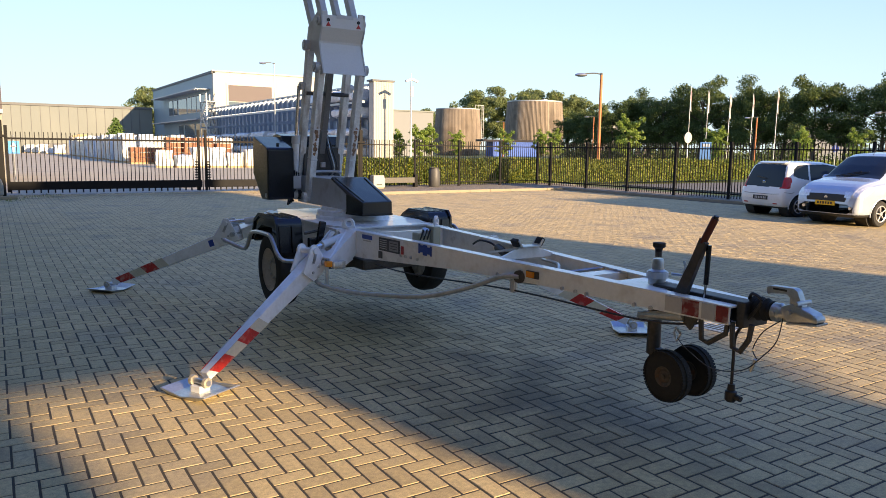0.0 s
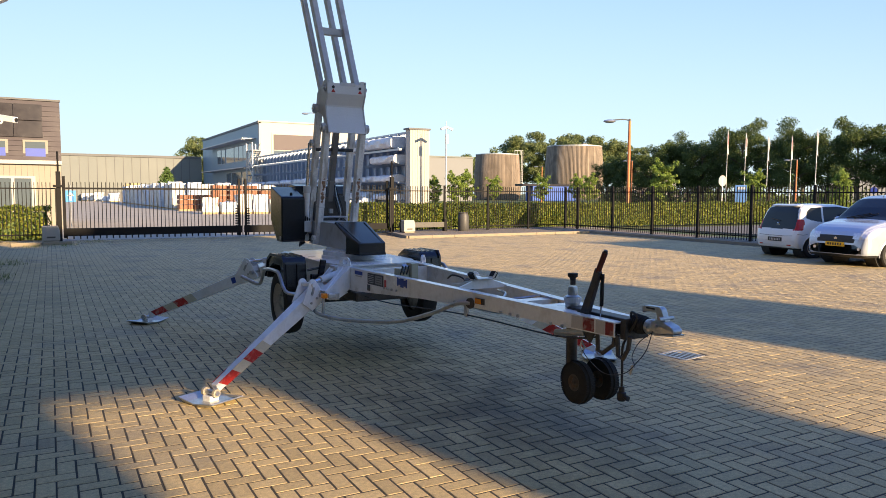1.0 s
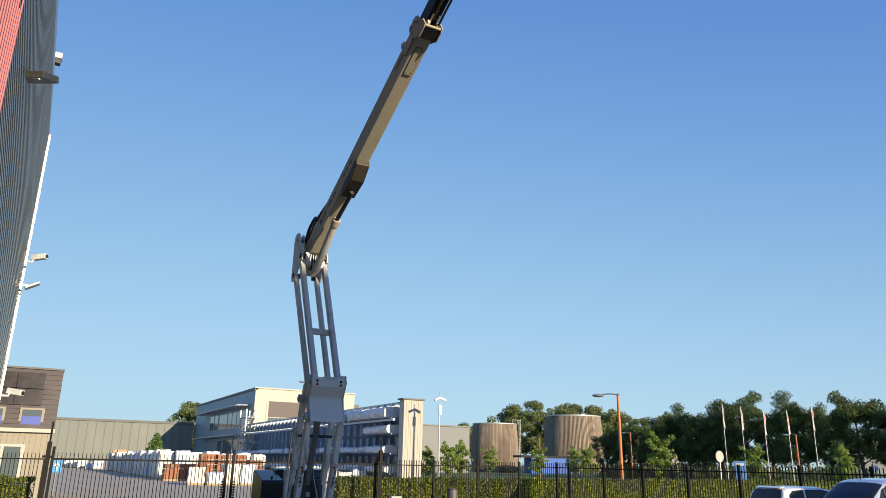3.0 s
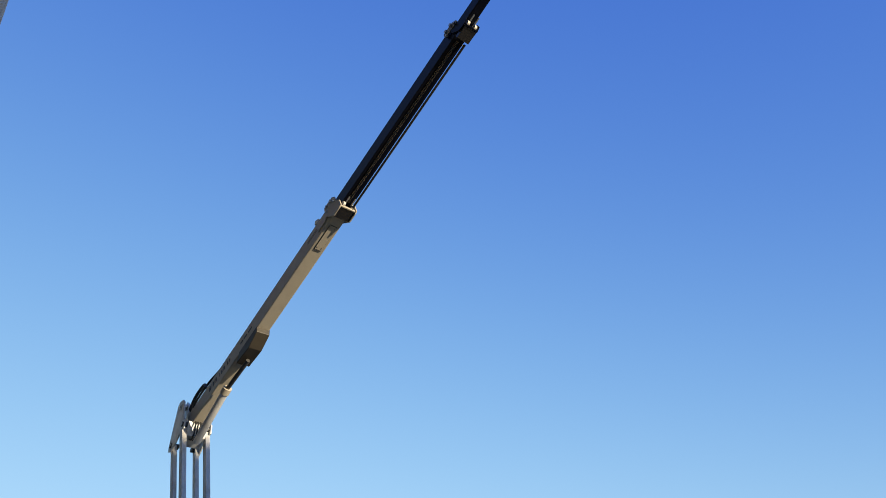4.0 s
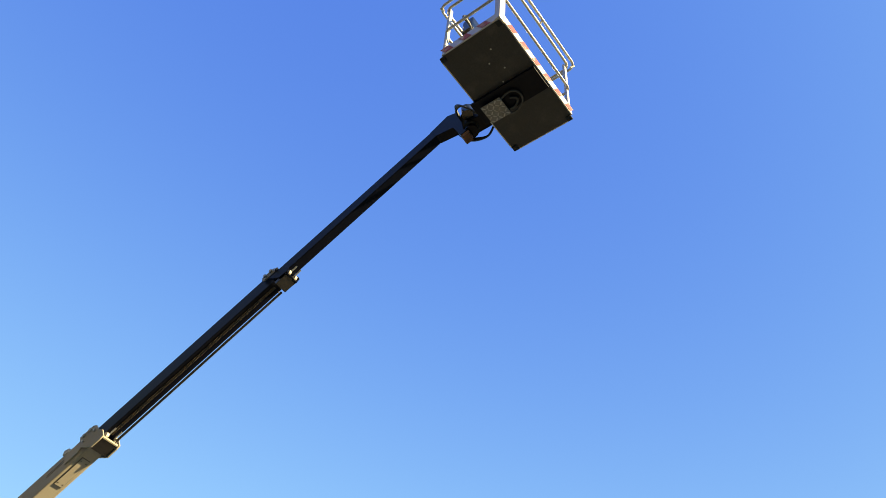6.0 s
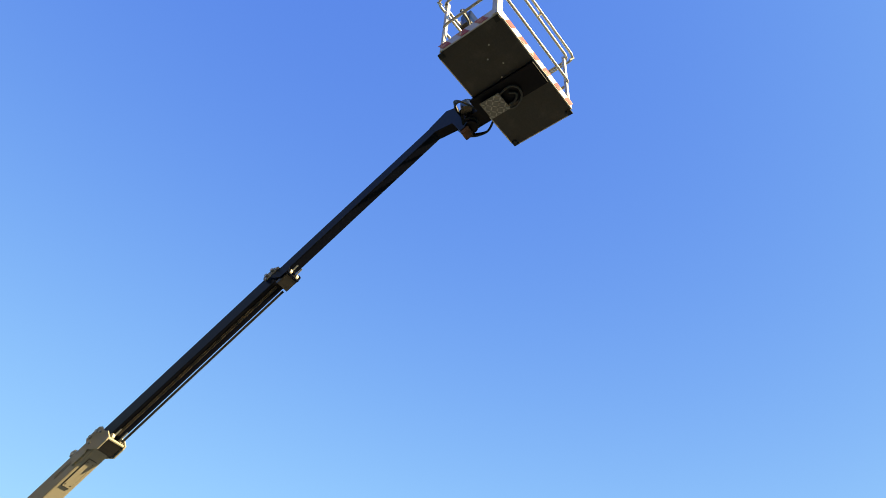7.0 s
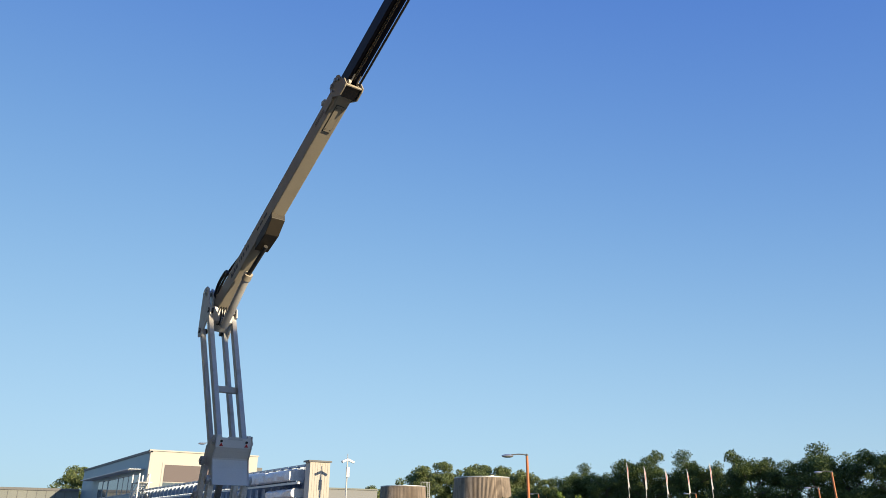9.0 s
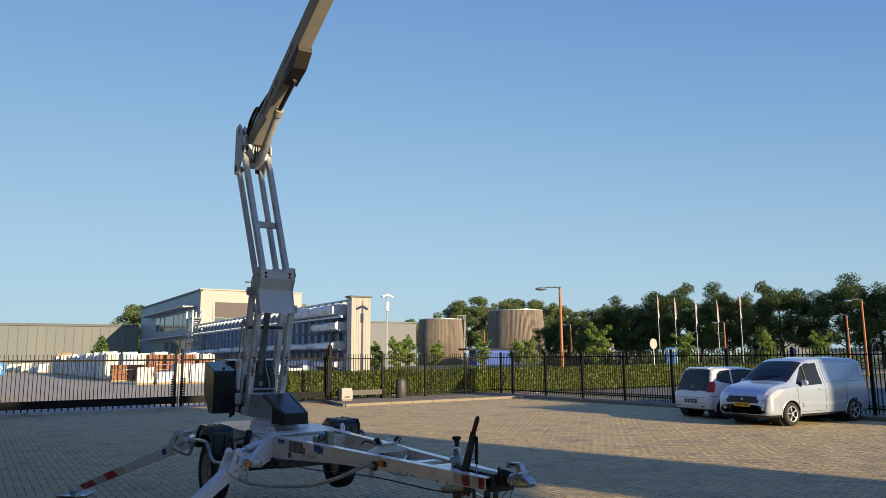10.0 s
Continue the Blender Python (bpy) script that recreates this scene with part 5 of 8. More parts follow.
# hose carrier on the foot of the boom
for k in range(3):
    part("hose", tube([on_boom(1.1, 0.28, -0.05 + 0.04 * k), on_boom(0.9, 0.36, -0.05 + 0.04 * k), on_boom(0.55, 0.36, -0.05 + 0.04 * k), on_boom(0.2, 0.27, -0.05 + 0.04 * k)], 0.016, 6, smooth_steps=5), M_TRIM, lift)
part("hose_guide", tube([on_boom(1.0, 0.27, -0.09), on_boom(0.85, 0.37, -0.09), on_boom(0.6, 0.36, -0.09), on_boom(0.55, 0.26, -0.09)], 0.022, 8, smooth_steps=4), M_TRIM, lift)
for k in range(3):
    part("fitting", cyl(on_boom(0.15 - 0.08 * k, 0.25, -0.05), on_boom(0.15 - 0.08 * k, 0.31, -0.05), 0.012, 8), M_STEEL, boom1)
M_LINK = mat("chain_dark", (0.14, 0.11, 0.08), 0.5, 0.3, vary=0.3, scale=30)
# cable chain and rods under the middle section
for k in range(140):
    y = -2.6 - 0.0142 * k
    part("chain_link", beam(on_boom(y, 0.024, -0.012), on_boom(y - 0.008, 0.022, -0.012), 0.03, 0.014, up=(0, 0.2, 1)), M_LINK, boom2)
for x, o in ((0.062, -0.035), (0.05, -0.03)):
    part("extension_chain", tube([on_boom(-2.45, o, x), on_boom(-4.6, o, x)], 0.007, 6), M_STEEL, boom2)

# boom tip, rotator and basket
tip0 = on_boom(-6.86, 0.135)
part("boom_tip", prism([tuple(on_boom(-6.7, 0.055).yz), tuple(on_boom(-6.7, 0.215).yz), (-6.84, 8.88), (-6.98, 8.83), (-7.06, 8.34), (-6.97, 8.31), (-6.9, 8.56)], -0.055, 0.055, 0.008), M_BLACKBOOM, lift, "black bent boom tip")
part("tip_plate", prism([(-7.068, 8.34), (-7.062, 8.27), (-6.985, 8.25), (-6.965, 8.31)], -0.05, 0.05, 0.004), M_RUST, lift, "orange brown worn plate at the tip")
rot = part("basket_rotator", cyl((0, -7.08, 8.35), (0, -7.08, 8.85), 0.075, 20), M_BLACKBOOM, lift, "black basket rotator with bellows", True)
for k in range(9):
    part("rotator_ring", lathe([(0.07, 0), (0.095, 0.01), (0.07, 0.02)], (0, -7.08, 8.40 + 0.035 * k), seg=18), M_RUBBER, rot)
part("rotator_arm", bx(-0.09, 0.09, -7.3, -7.05, 8.42, 8.62, 0.01), M_BLACKBOOM, lift)
part("motor", cyl((-0.14, -7.12, 8.46), (-0.14, -7.12, 8.6), 0.06, 16), M_PLASTIC, lift, smooth=True)
for k in range(3):
    part("hose", tube([(0.06, -6.98, 8.40 - 0.02 * k), (0.10, -7.08, 8.36 - 0.02 * k), (0.14, -7.2, 8.36), (0.10, -7.3, 8.42)], 0.012, 6, smooth_steps=5), M_TRIM, lift)
    part("hose", tube([(-0.05, -7.0, 8.62), (-0.2, -7.02, 8.66 - 0.05 * k), (-0.24, -7.12, 8.5), (-0.14, -7.24, 8.36)], 0.011, 6, smooth_steps=5), M_TRIM, lift)

M_BASKET = mat("basket_underside", (0.042, 0.037, 0.032), 0.6, vary=0.3, scale=4, stain=(0.09, 0.08, 0.065), stain_amount=0.5, stain_scale=5)
M_ALU = mat("basket_aluminium", (0.55, 0.54, 0.52), 0.4, 0.6, vary=0.1)
M_FADED = mat("faded_red_tape", (0.34, 0.05, 0.05), 0.5, vary=0.25, scale=12, stain=(0.55, 0.50, 0.44), stain_amount=0.95, stain_scale=9)
BX0, BX1, BY0, BY1, BZ = -0.905, 0.425, -8.0, -7.28, 8.297
before_basket = set(bpy.data.objects)
bf = part("basket_floor", prism([(BX0, BY0 + 0.05), (BX0 + 0.05, BY0), (BX1 - 0.05, BY0), (BX1, BY0 + 0.05), (BX1, BY1 - 0.05), (BX1 - 0.05, BY1), (BX0 + 0.05, BY1), (BX0, BY1 - 0.05)], BZ, BZ + 0.03, plane="xy"), M_BASKET, lift, "dark underside of the work basket")
for a in (BX0, BX1):
    part("kick_plate", bx(a - 0.012, a + 0.012, BY0 + 0.04, BY1 - 0.04, BZ + 0.004, BZ + 0.14), M_ALU, bf, "aluminium kick plate with red stripes")
for b in (BY0, BY1):
    part("kick_plate", bx(BX0 + 0.04, BX1 - 0.04, b - 0.012, b + 0.012, BZ + 0.004, BZ + 0.14), M_ALU, bf)
for k in range(6):
    x = BX0 + 0.1 + 0.21 * k
    for b in (BY0 - 0.014, BY1 + 0.014):
        part("stripe", prism([(x, BZ + 0.02), (x + 0.1, BZ + 0.02), (x + 0.17, BZ + 0.13), (x + 0.07, BZ + 0.13)], b - 0.002, b + 0.002, plane="xz"), M_FADED, bf)
for k in range(3):
    y = BY0 + 0.1 + 0.22 * k
    for a in (BX0 - 0.014, BX1 + 0.014):
        part("stripe", prism([(y, BZ + 0.02), (y + 0.1, BZ + 0.02), (y + 0.17, BZ + 0.13), (y + 0.07, BZ + 0.13)], a - 0.002, a + 0.002), M_FADED, bf)
part("floor_beam", bx(-0.32, -0.04, BY0 + 0.004, BY1 + 0.05, BZ - 0.035, BZ - 0.004, 0.006), M_BLACKBOOM, bf, "black channel across the basket floor")
for k in range(4):
    part("rivet", cyl((-0.7 + 0.12 * k, -7.75 + 0.1 * (k % 2), BZ - 0.006), (-0.7 + 0.12 * k, -7.75 + 0.1 * (k % 2), BZ), 0.008, 8), M_GALV, bf)
for x in (BX0 + 0.03, BX1 - 0.03):
    for y in (BY0 + 0.03, BY1 - 0.03):
        part("corner_foot", bx(x - 0.03, x + 0.03, y - 0.03, y + 0.03, BZ - 0.02, BZ - 0.001, 0.008), M_RUBBER, bf)
for x in (BX0 + 0.03, BX1 - 0.03):
    for y in (BY0 + 0.03, BY1 - 0.03):
        part("basket_post", beam((x, y, BZ), (x, y, BZ + 1.08), 0.045, 0.03, 0.004, up=(0, 1, 0)), M_ALU, lift, "aluminium basket corner post")
part("basket_post", beam((BX0 + 0.02, BY0 + 0.02, BZ), (BX0 + 0.02, BY0 + 0.02, BZ + 1.08), 0.09, 0.06, 0.004, up=(0, 1, 0)), M_ALU, lift)
for z, gro in ((0.55, 0.0), (1.06, 0.01), (1.10, 0.06)):
    x0, x1, y0, y1 = BX0 - gro, BX1 + gro, BY0 - gro, BY1 + gro
    r = 0.07
    loop = []
    for cx, cy, a0 in ((x1 - r, y1 - r, 0), (x0 + r, y1 - r, 90), (x0 + r, y0 + r, 180), (x1 - r, y0 + r, 270)):
        loop += [(cx + r * math.cos(radians(a0 + k * 30)), cy + r * math.sin(radians(a0 + k * 30)), BZ + z) for k in range(4)]
    part("guard_rail", tube(loop, 0.0155, 8, closed=True), M_ALU, lift, "aluminium basket guard rail", True)
for x in (BX0 - 0.02, -0.2, BX1 + 0.02):
    for y in (BY0 - 0.02, BY1 + 0.02):
        part("rail_bracket", cyl((x, y, BZ + 1.06), (x + (0.03 if x > 0 else -0.03) * (abs(x + 0.2) > 0.1), y + (0.035 if y > -7.6 else -0.035), BZ + 1.10), 0.012, 6), M_ALU, lift)
part("control_console", bx(-0.72, -0.42, -7.5, -7.36, BZ + 0.75, BZ + 1.0, 0.02), M_PLASTIC, lift, "black control console in the basket")
part("console_switchbox", bx(-0.62, -0.5, -7.6, -7.5, BZ + 0.55, BZ + 0.75, 0.012), M_HOOD, lift, "grey switch box under the console")
for k in range(3):
    part("console_cable", tube([(-0.74 - 0.02 * k, -7.45, BZ + 0.95), (-0.83 - 0.02 * k, -7.5, BZ + 0.8 - 0.05 * k), (-0.80, -7.56, BZ + 0.5), (-0.70 + 0.03 * k, -7.5, BZ + 0.35), (-0.6, -7.4, BZ + 0.2)], 0.012, 6, smooth_steps=4), M_HOOD if k == 1 else M_TRIM, lift)
tread = part("tread_plate", bx(-0.255, -0.035, -7.545, -7.315, BZ - 0.085, BZ - 0.075), mat("tread_plate_alu", (0.22, 0.21, 0.195), 0.5, 0.3, vary=0.3), lift, "aluminium tread plate cover")
for i in range(5):
    for j in range(5):
        a = 1 if (i + j) % 2 else -1
        cx_, cy_ = -0.233 + 0.044 * i, -7.523 + 0.046 * j
        part("tread", beam((cx_ - 0.014, cy_ - 0.014 * a, BZ - 0.087), (cx_ + 0.014, cy_ + 0.014 * a, BZ - 0.087), 0.012, 0.006), M_RIM, tread)
for x in (-0.235, -0.055):
    part("step_bracket", bx(x - 0.012, x + 0.012, -7.5, -7.36, BZ - 0.075, BZ - 0.03), M_BLACKBOOM, lift)
part("step_loop", tube([(-0.04, -7.5, BZ - 0.07), (-0.02, -7.6, BZ - 0.07), (-0.08, -7.71, BZ - 0.06), (-0.18, -7.73, BZ - 0.06), (-0.24, -7.66, BZ - 0.06), (-0.22, -7.53, BZ - 0.07)], 0.011, 8, smooth_steps=5), M_STEEL, lift, smooth=True)
part("step_loop", tube([(-0.07, -7.55, BZ - 0.06), (-0.07, -7.62, BZ - 0.06), (-0.13, -7.68, BZ - 0.055), (-0.18, -7.62, BZ - 0.055)], 0.012, 8, smooth_steps=5), M_STEEL, lift, smooth=True)
# the basket hangs a little turned and leaning outwards
PIV = Vector(((BX0 + BX1) / 2, (BY0 + BY1) / 2, BZ))
LEAN = Matrix.Translation(PIV) @ pose(0, 0, 0, 0, 0, -5.3).to_3x3().to_4x4() @ Matrix.Rotation(radians(9), 4, "X") @ Matrix.Translation(-PIV)
for ob in set(bpy.data.objects) - before_basket:
    if ob.data is not None:
        ob.data.transform(LEAN)


# ---- parked cars ----
def inside(poly, x, z):
    hit = False
    for (xa, za), (xb, zb) in zip(poly, poly[1:] + poly[:1]):
        if (za > z) != (zb > z) and x < xa + (z - za) * (xb - xa) / (zb - za):
            hit = not hit
    return hit


def car_shell(st, wheels, radius, regions, body_material, parent):
    """A car body drawn smoothly through its stations (x, z bottom, z belt, z top, half widths low, belt, top);
    faces go to the first region whose test they pass, else to the body; wheel openings are left out."""
    st = np.array(st, float)
    L = st[-1, 0]
    u = np.linspace(0, 1, 380)
    X = L * (0.55 * u + 0.45 * (0.5 - 0.5 * np.cos(np.pi * u)))
    cols = []
    for c in range(1, 7):
        v = np.interp(X, st[:, 0], st[:, c])
        for _ in range(3):
            w = v.copy()
            w[1:-1] = 0.25 * v[:-2] + 0.5 * v[1:-1] + 0.25 * v[2:]
            v = w
        cols.append(v)
    rows = []
    for x, zb, zm, zt, wl, wm, wt in zip(X, *cols):
        h = min(1.0, max(0.0, zt - zm) / 0.3)
        zm = min(zm, zt - 0.03)
        half = np.array([(0, zb), (wl * 0.85, zb), (wl, zb + 0.08), (wm, zb + 0.3 * (zm - zb) + 0.06), (wm * 1.005, zm - 0.25 * (zm - zb)), (wm * 0.985, zm),
                         ((wm * 0.97 + wt + 0.05 * h) / 2, zm + 0.5 * (zt - 0.10 * h - zm)), (wt + 0.05 * h, zt - 0.11 * h - 0.006), (wt * 0.95, zt - 0.035 * h - 0.003), (wt * 0.55, zt - 0.004), (0, zt)])
        pts = []
        n = len(half)
        for i in range(n - 1):
            a, b, c, d = half[max(i - 1, 0)], half[i], half[i + 1], half[min(i + 2, n - 1)]
            for k in range(11):
                t = k / 11
                q = b + (c - b) * t + 0.4 * t * (1 - t) * ((c - a) * (1 - t) - (d - b) * t - (c - b) * (1 - 2 * t))
                pts.append(q)
        pts.append(half[-1])
        P = [(x, y, z) for y, z in pts] + [(x, -y, z) for y, z in pts[-2:0:-1]]
        rows.append(P)
    G = np.array(rows)
    nr = G.shape[1]
    ga, gb, gc, gd = G[:-1], np.roll(G, -1, 1)[:-1], np.roll(G, -1, 1)[1:], G[1:]
    mid, nor = (ga + gb + gc + gd) / 4, np.cross(gc - ga, gd - gb)
    nor = nor / (np.linalg.norm(nor, axis=2, keepdims=True) + 1e-9)
    buckets = {}
    for i in range(len(X) - 1):
        for k in range(nr):
            k2 = (k + 1) % nr
            m, n = mid[i, k], nor[i, k]
            if abs(m[1]) > 0.5 and any((m[0] - wx) ** 2 + (m[2] - radius) ** 2 < (radius + 0.055) ** 2 for wx in wheels):
                continue
            key = None
            for name, material, label, test in regions:
                if test(m[0], m[1], m[2], n):
                    key = (name, m[1] > 0) if name in ("headlamp", "side_window", "quarter_window", "tail_light") else (name, None)
                    break
            buckets.setdefault(key, []).append(((i, k), (i, k2), (i + 1, k2), (i + 1, k)))
    table = {name: (material, label) for name, material, label, _ in regions}
    for key, quads in buckets.items():
        index, verts, faces = {}, [], []
        for q in quads:
            f = []
            for ij in q:
                if ij not in index:
                    index[ij] = len(verts)
                    verts.append(tuple(G[ij]))
                f.append(index[ij])
            faces.append(tuple(f))
        if key is None:
            for end in (0, len(X) - 1):
                ring = [index.get((end, k)) for k in range(nr)]
                if all(r is not None for r in ring):
                    faces.append(tuple(ring))
        material, label = table.get(key and key[0], (body_material, "glossy painted body"))
        bm = bmesh.new()
        vs = [bm.verts.new(v) for v in verts]
        for f in faces:
            try:
                bm.faces.new([vs[i] for i in f])
            except ValueError:
                pass
        part(key[0] if key else "body", bm, material, parent, label, True)

    def surface_y(x, z):
        i = int(np.argmin(abs(X - x)))
        side = G[i, 8:nr // 2 - 16]
        return float(np.interp(z, side[:, 2], side[:, 1]))
    for wx in wheels:
        for sd in (-1, 1):
            arc = []
            for g in range(-12, 193, 12):
                r = radius + 0.055
                x, z = wx + r * math.cos(radians(g)), radius + r * math.sin(radians(g))
                arc.append((x, sd * (surface_y(x, max(z, 0.3)) - 0.002), z))
            part("arch_lip", tube(arc, 0.016, 6), body_material, parent, smooth=True)
            part("wheel_well", cyl((wx, sd * 0.45, radius), (wx, sd * 0.76, radius), radius + 0.07, 24), M_TRIM, parent)
    return surface_y


def seam(surface_y, pts, sd, parent, material=None, r=0.005, name="door_seam"):
    P = []
    for (xa, za), (xb, zb) in zip(pts, pts[1:]):
        for k in range(6):
            x, z = xa + (xb - xa) * k / 6, za + (zb - za) * k / 6
            P.append((x, sd * (surface_y(x, z) + 0.001), z))
    P.append((pts[-1][0], sd * (surface_y(*pts[-1]) + 0.001), pts[-1][1]))
    part(name, tube(P, r, 5), material or M_TRIM, parent)


def car_wheel(x, y, s, r, parent):
    w = part("wheel", lathe([(r * 0.62, -0.1), (r * 0.93, -0.1), (r, -0.07), (r, 0.07), (r * 0.93, 0.1), (r * 0.62, 0.1)], (x, y - s * 0.06, r), "y", 32, cap=False), M_RUBBER, parent, "black tyre", True)
    part("rim", lathe([(0.0, s * 0.06), (r * 0.16, s * 0.065), (r * 0.2, s * 0.045), (r * 0.55, s * 0.035), (r * 0.6, s * 0.08), (r * 0.64, s * 0.1), (r * 0.64, 0)], (x, y - s * 0.06, r), "y", 28), M_TRIM, w, "dark wheel dish", True)
    for k in range(5):
        a = 2 * math.pi * k / 5
        c0, c1 = Vector((math.cos(a), 0, math.sin(a))), Vector((math.cos(a + 0.12), 0, math.sin(a + 0.12)))
        o = Vector((x, y + s * 0.03, r))
        part("spoke", beam(o + c0 * r * 0.1, o + c1 * r * 0.6, r * 0.07, 0.018, 0.003, up=(0, 1, 0), w1=r * 0.1), M_ALLOY, w)
    part("hub_cap", cyl((x, y + s * 0.02, r), (x, y + s * 0.05, r), r * 0.15, 16), M_ALLOY, w)
    part("rim_edge", lathe([(r * 0.58, 0.1), (r * 0.64, 0.108), (r * 0.66, 0.1), (r * 0.6, 0.09)] if s > 0 else [(r * 0.58, -0.1), (r * 0.64, -0.108), (r * 0.66, -0.1), (r * 0.6, -0.09)], (x, y - s * 0.06, r), "y", 28, cap=False), M_ALLOY, w)


def mirror_pod(x, y, z, s, material, parent):
    bm = bmesh.new()
    bmesh.ops.create_uvsphere(bm, u_segments=16, v_segments=10, radius=1, matrix=Matrix.Translation((x, y + s * 0.11, z)) @ Matrix.Diagonal((0.075, 0.11, 0.085, 1)))
    pod = part("mirror", bm, material, parent, "wing mirror", True)
    part("mirror_foot", beam((x, y - s * 0.03, z - 0.06), (x, y + s * 0.06, z - 0.05), 0.06, 0.035, 0.006), M_TRIM, pod)


def hatchback(at, turn):
    """Small three-door hatchback; x runs forward from the rear bumper."""
    c = thing("parked_car", "small white three-door hatchback parked on the pavers", "car", at=at, turn=turn)
    st = [(0.0, 0.36, 0.50, 0.58, 0.60, 0.64, 0.58), (0.03, 0.28, 0.60, 0.70, 0.70, 0.74, 0.66), (0.08, 0.25, 0.72, 0.84, 0.75, 0.785, 0.68), (0.14, 0.23, 0.80, 1.02, 0.77, 0.80, 0.66), (0.22, 0.22, 0.86, 1.25, 0.785, 0.815, 0.62), (0.29, 0.21, 0.89, 1.39, 0.79, 0.82, 0.60), (0.42, 0.2, 0.91, 1.455, 0.79, 0.82, 0.60),
          (1.0, 0.19, 0.92, 1.49, 0.80, 0.82, 0.60), (1.6, 0.19, 0.91, 1.48, 0.80, 0.82, 0.60), (2.05, 0.19, 0.9, 1.40, 0.80, 0.82, 0.59), (2.35, 0.19, 0.9, 1.2, 0.79, 0.81, 0.62), (2.68, 0.2, 0.9, 0.99, 0.79, 0.81, 0.66), (2.95, 0.2, 0.86, 0.93, 0.78, 0.80, 0.68), (3.3, 0.22, 0.74, 0.83, 0.74, 0.76, 0.64), (3.48, 0.26, 0.6, 0.7, 0.64, 0.68, 0.58), (3.54, 0.34, 0.5, 0.55, 0.5, 0.55, 0.5)]
    side = [(0.92, 0.97), (1.75, 0.95), (2.1, 0.98), (2.30, 1.03), (1.98, 1.35), (1.5, 1.405), (0.98, 1.395)]
    quarter = [(0.36, 1.10), (0.50, 1.04), (0.86, 0.985), (0.92, 1.39), (0.58, 1.37), (0.42, 1.28)]
    regions = [("rear_window", M_GLASS, "black glass tailgate", lambda x, y, z, n: x < 0.5 and n[0] < -0.35 and 0.79 < z < 1.395 and abs(y) < 0.635 - 0.09 * max(0, (z - 1.05) / 0.3)),
               ("tail_light", M_TAIL, "red tail light", lambda x, y, z, n: x < 0.34 and 0.76 < z < 1.06 and 0.60 < abs(y) and n[0] < -0.25),
               ("side_window", M_GLASS, "dark side window", lambda x, y, z, n: abs(n[1]) > 0.2 and inside(side, x, z)),
               ("quarter_window", M_GLASS, "dark quarter window", lambda x, y, z, n: abs(n[1]) > 0.2 and inside(quarter, x, z)),
               ("windscreen", M_GLASS, "dark windscreen", lambda x, y, z, n: 2.02 < x < 2.64 and n[2] > 0.3 and n[0] > 0.2 and z > 1.02 and abs(y) < 0.62),
               ("sill", M_TRIM, "dark underside", lambda x, y, z, n: z < 0.27)]
    sy = car_shell(st, (0.56, 2.98), 0.29, regions, M_CARWHITE, c)
    for s in (-1, 1):
        seam(sy, [(0.93, 0.95), (0.90, 0.6), (0.95, 0.34), (2.2, 0.33), (2.28, 0.6), (2.28, 1.0)], s, c)
        seam(sy, [(0.06, 0.66), (0.2, 0.64), (0.34, 0.66)], s, c)
        part("door_pull", beam((1.02, s * (sy(1.1, 0.84) + 0.012), 0.84), (1.2, s * (sy(1.1, 0.84) + 0.012), 0.845), 0.03, 0.03, 0.006), M_CARWHITE, c)
        car_wheel(0.56, s * 0.775, s, 0.29, c)
        car_wheel(2.98, s * 0.775, s, 0.29, c)
        mirror_pod(2.12, s * 0.80, 1.0, s, M_CARWHITE, c)
    part("roof_spoiler", beam((0.29, 0, 1.425), (0.46, 0, 1.468), 0.98, 0.02, 0.008), M_CARWHITE, c)
    part("roof_aerial", cyl((0.55, 0, 1.48), (0.40, 0, 1.62), 0.006, 6), M_TRIM, c)
    bd = part("badge", lathe([(0.0, 0.012), (0.045, 0.012), (0.055, 0.0)], (0, 0, 0), "x", 20), M_CHROME, c, "round chrome badge")
    bd.matrix_basis = pose(0.098, 0, 0.905, 0, 18, 180)
    part("number_plate", bx(-0.012, 0.004, -0.26, 0.26, 0.44, 0.55, 0.003), M_TRIM, c, "dark number plate")
    for k in range(7):
        part("plate_bar", bx(-0.015, -0.011, -0.2 + 0.06 * k, -0.17 + 0.06 * k, 0.465, 0.525), M_PALELABEL, c)
    part("bumper_seam", tube([(0.012, -0.62, 0.615), (-0.004, -0.4, 0.60), (-0.006, 0.4, 0.60), (0.012, 0.62, 0.615)], 0.005, 5), M_TRIM, c)
    part("rear_wiper", beam((0.112, -0.05, 1.01), (0.155, 0.32, 1.06), 0.015, 0.02), M_TRIM, c)
    for s in (-1, 1):
        part("reflector", bx(-0.002, 0.05, s * 0.52 - 0.07, s * 0.52 + 0.07, 0.335, 0.365, 0.004), M_TAIL, c)
    return c


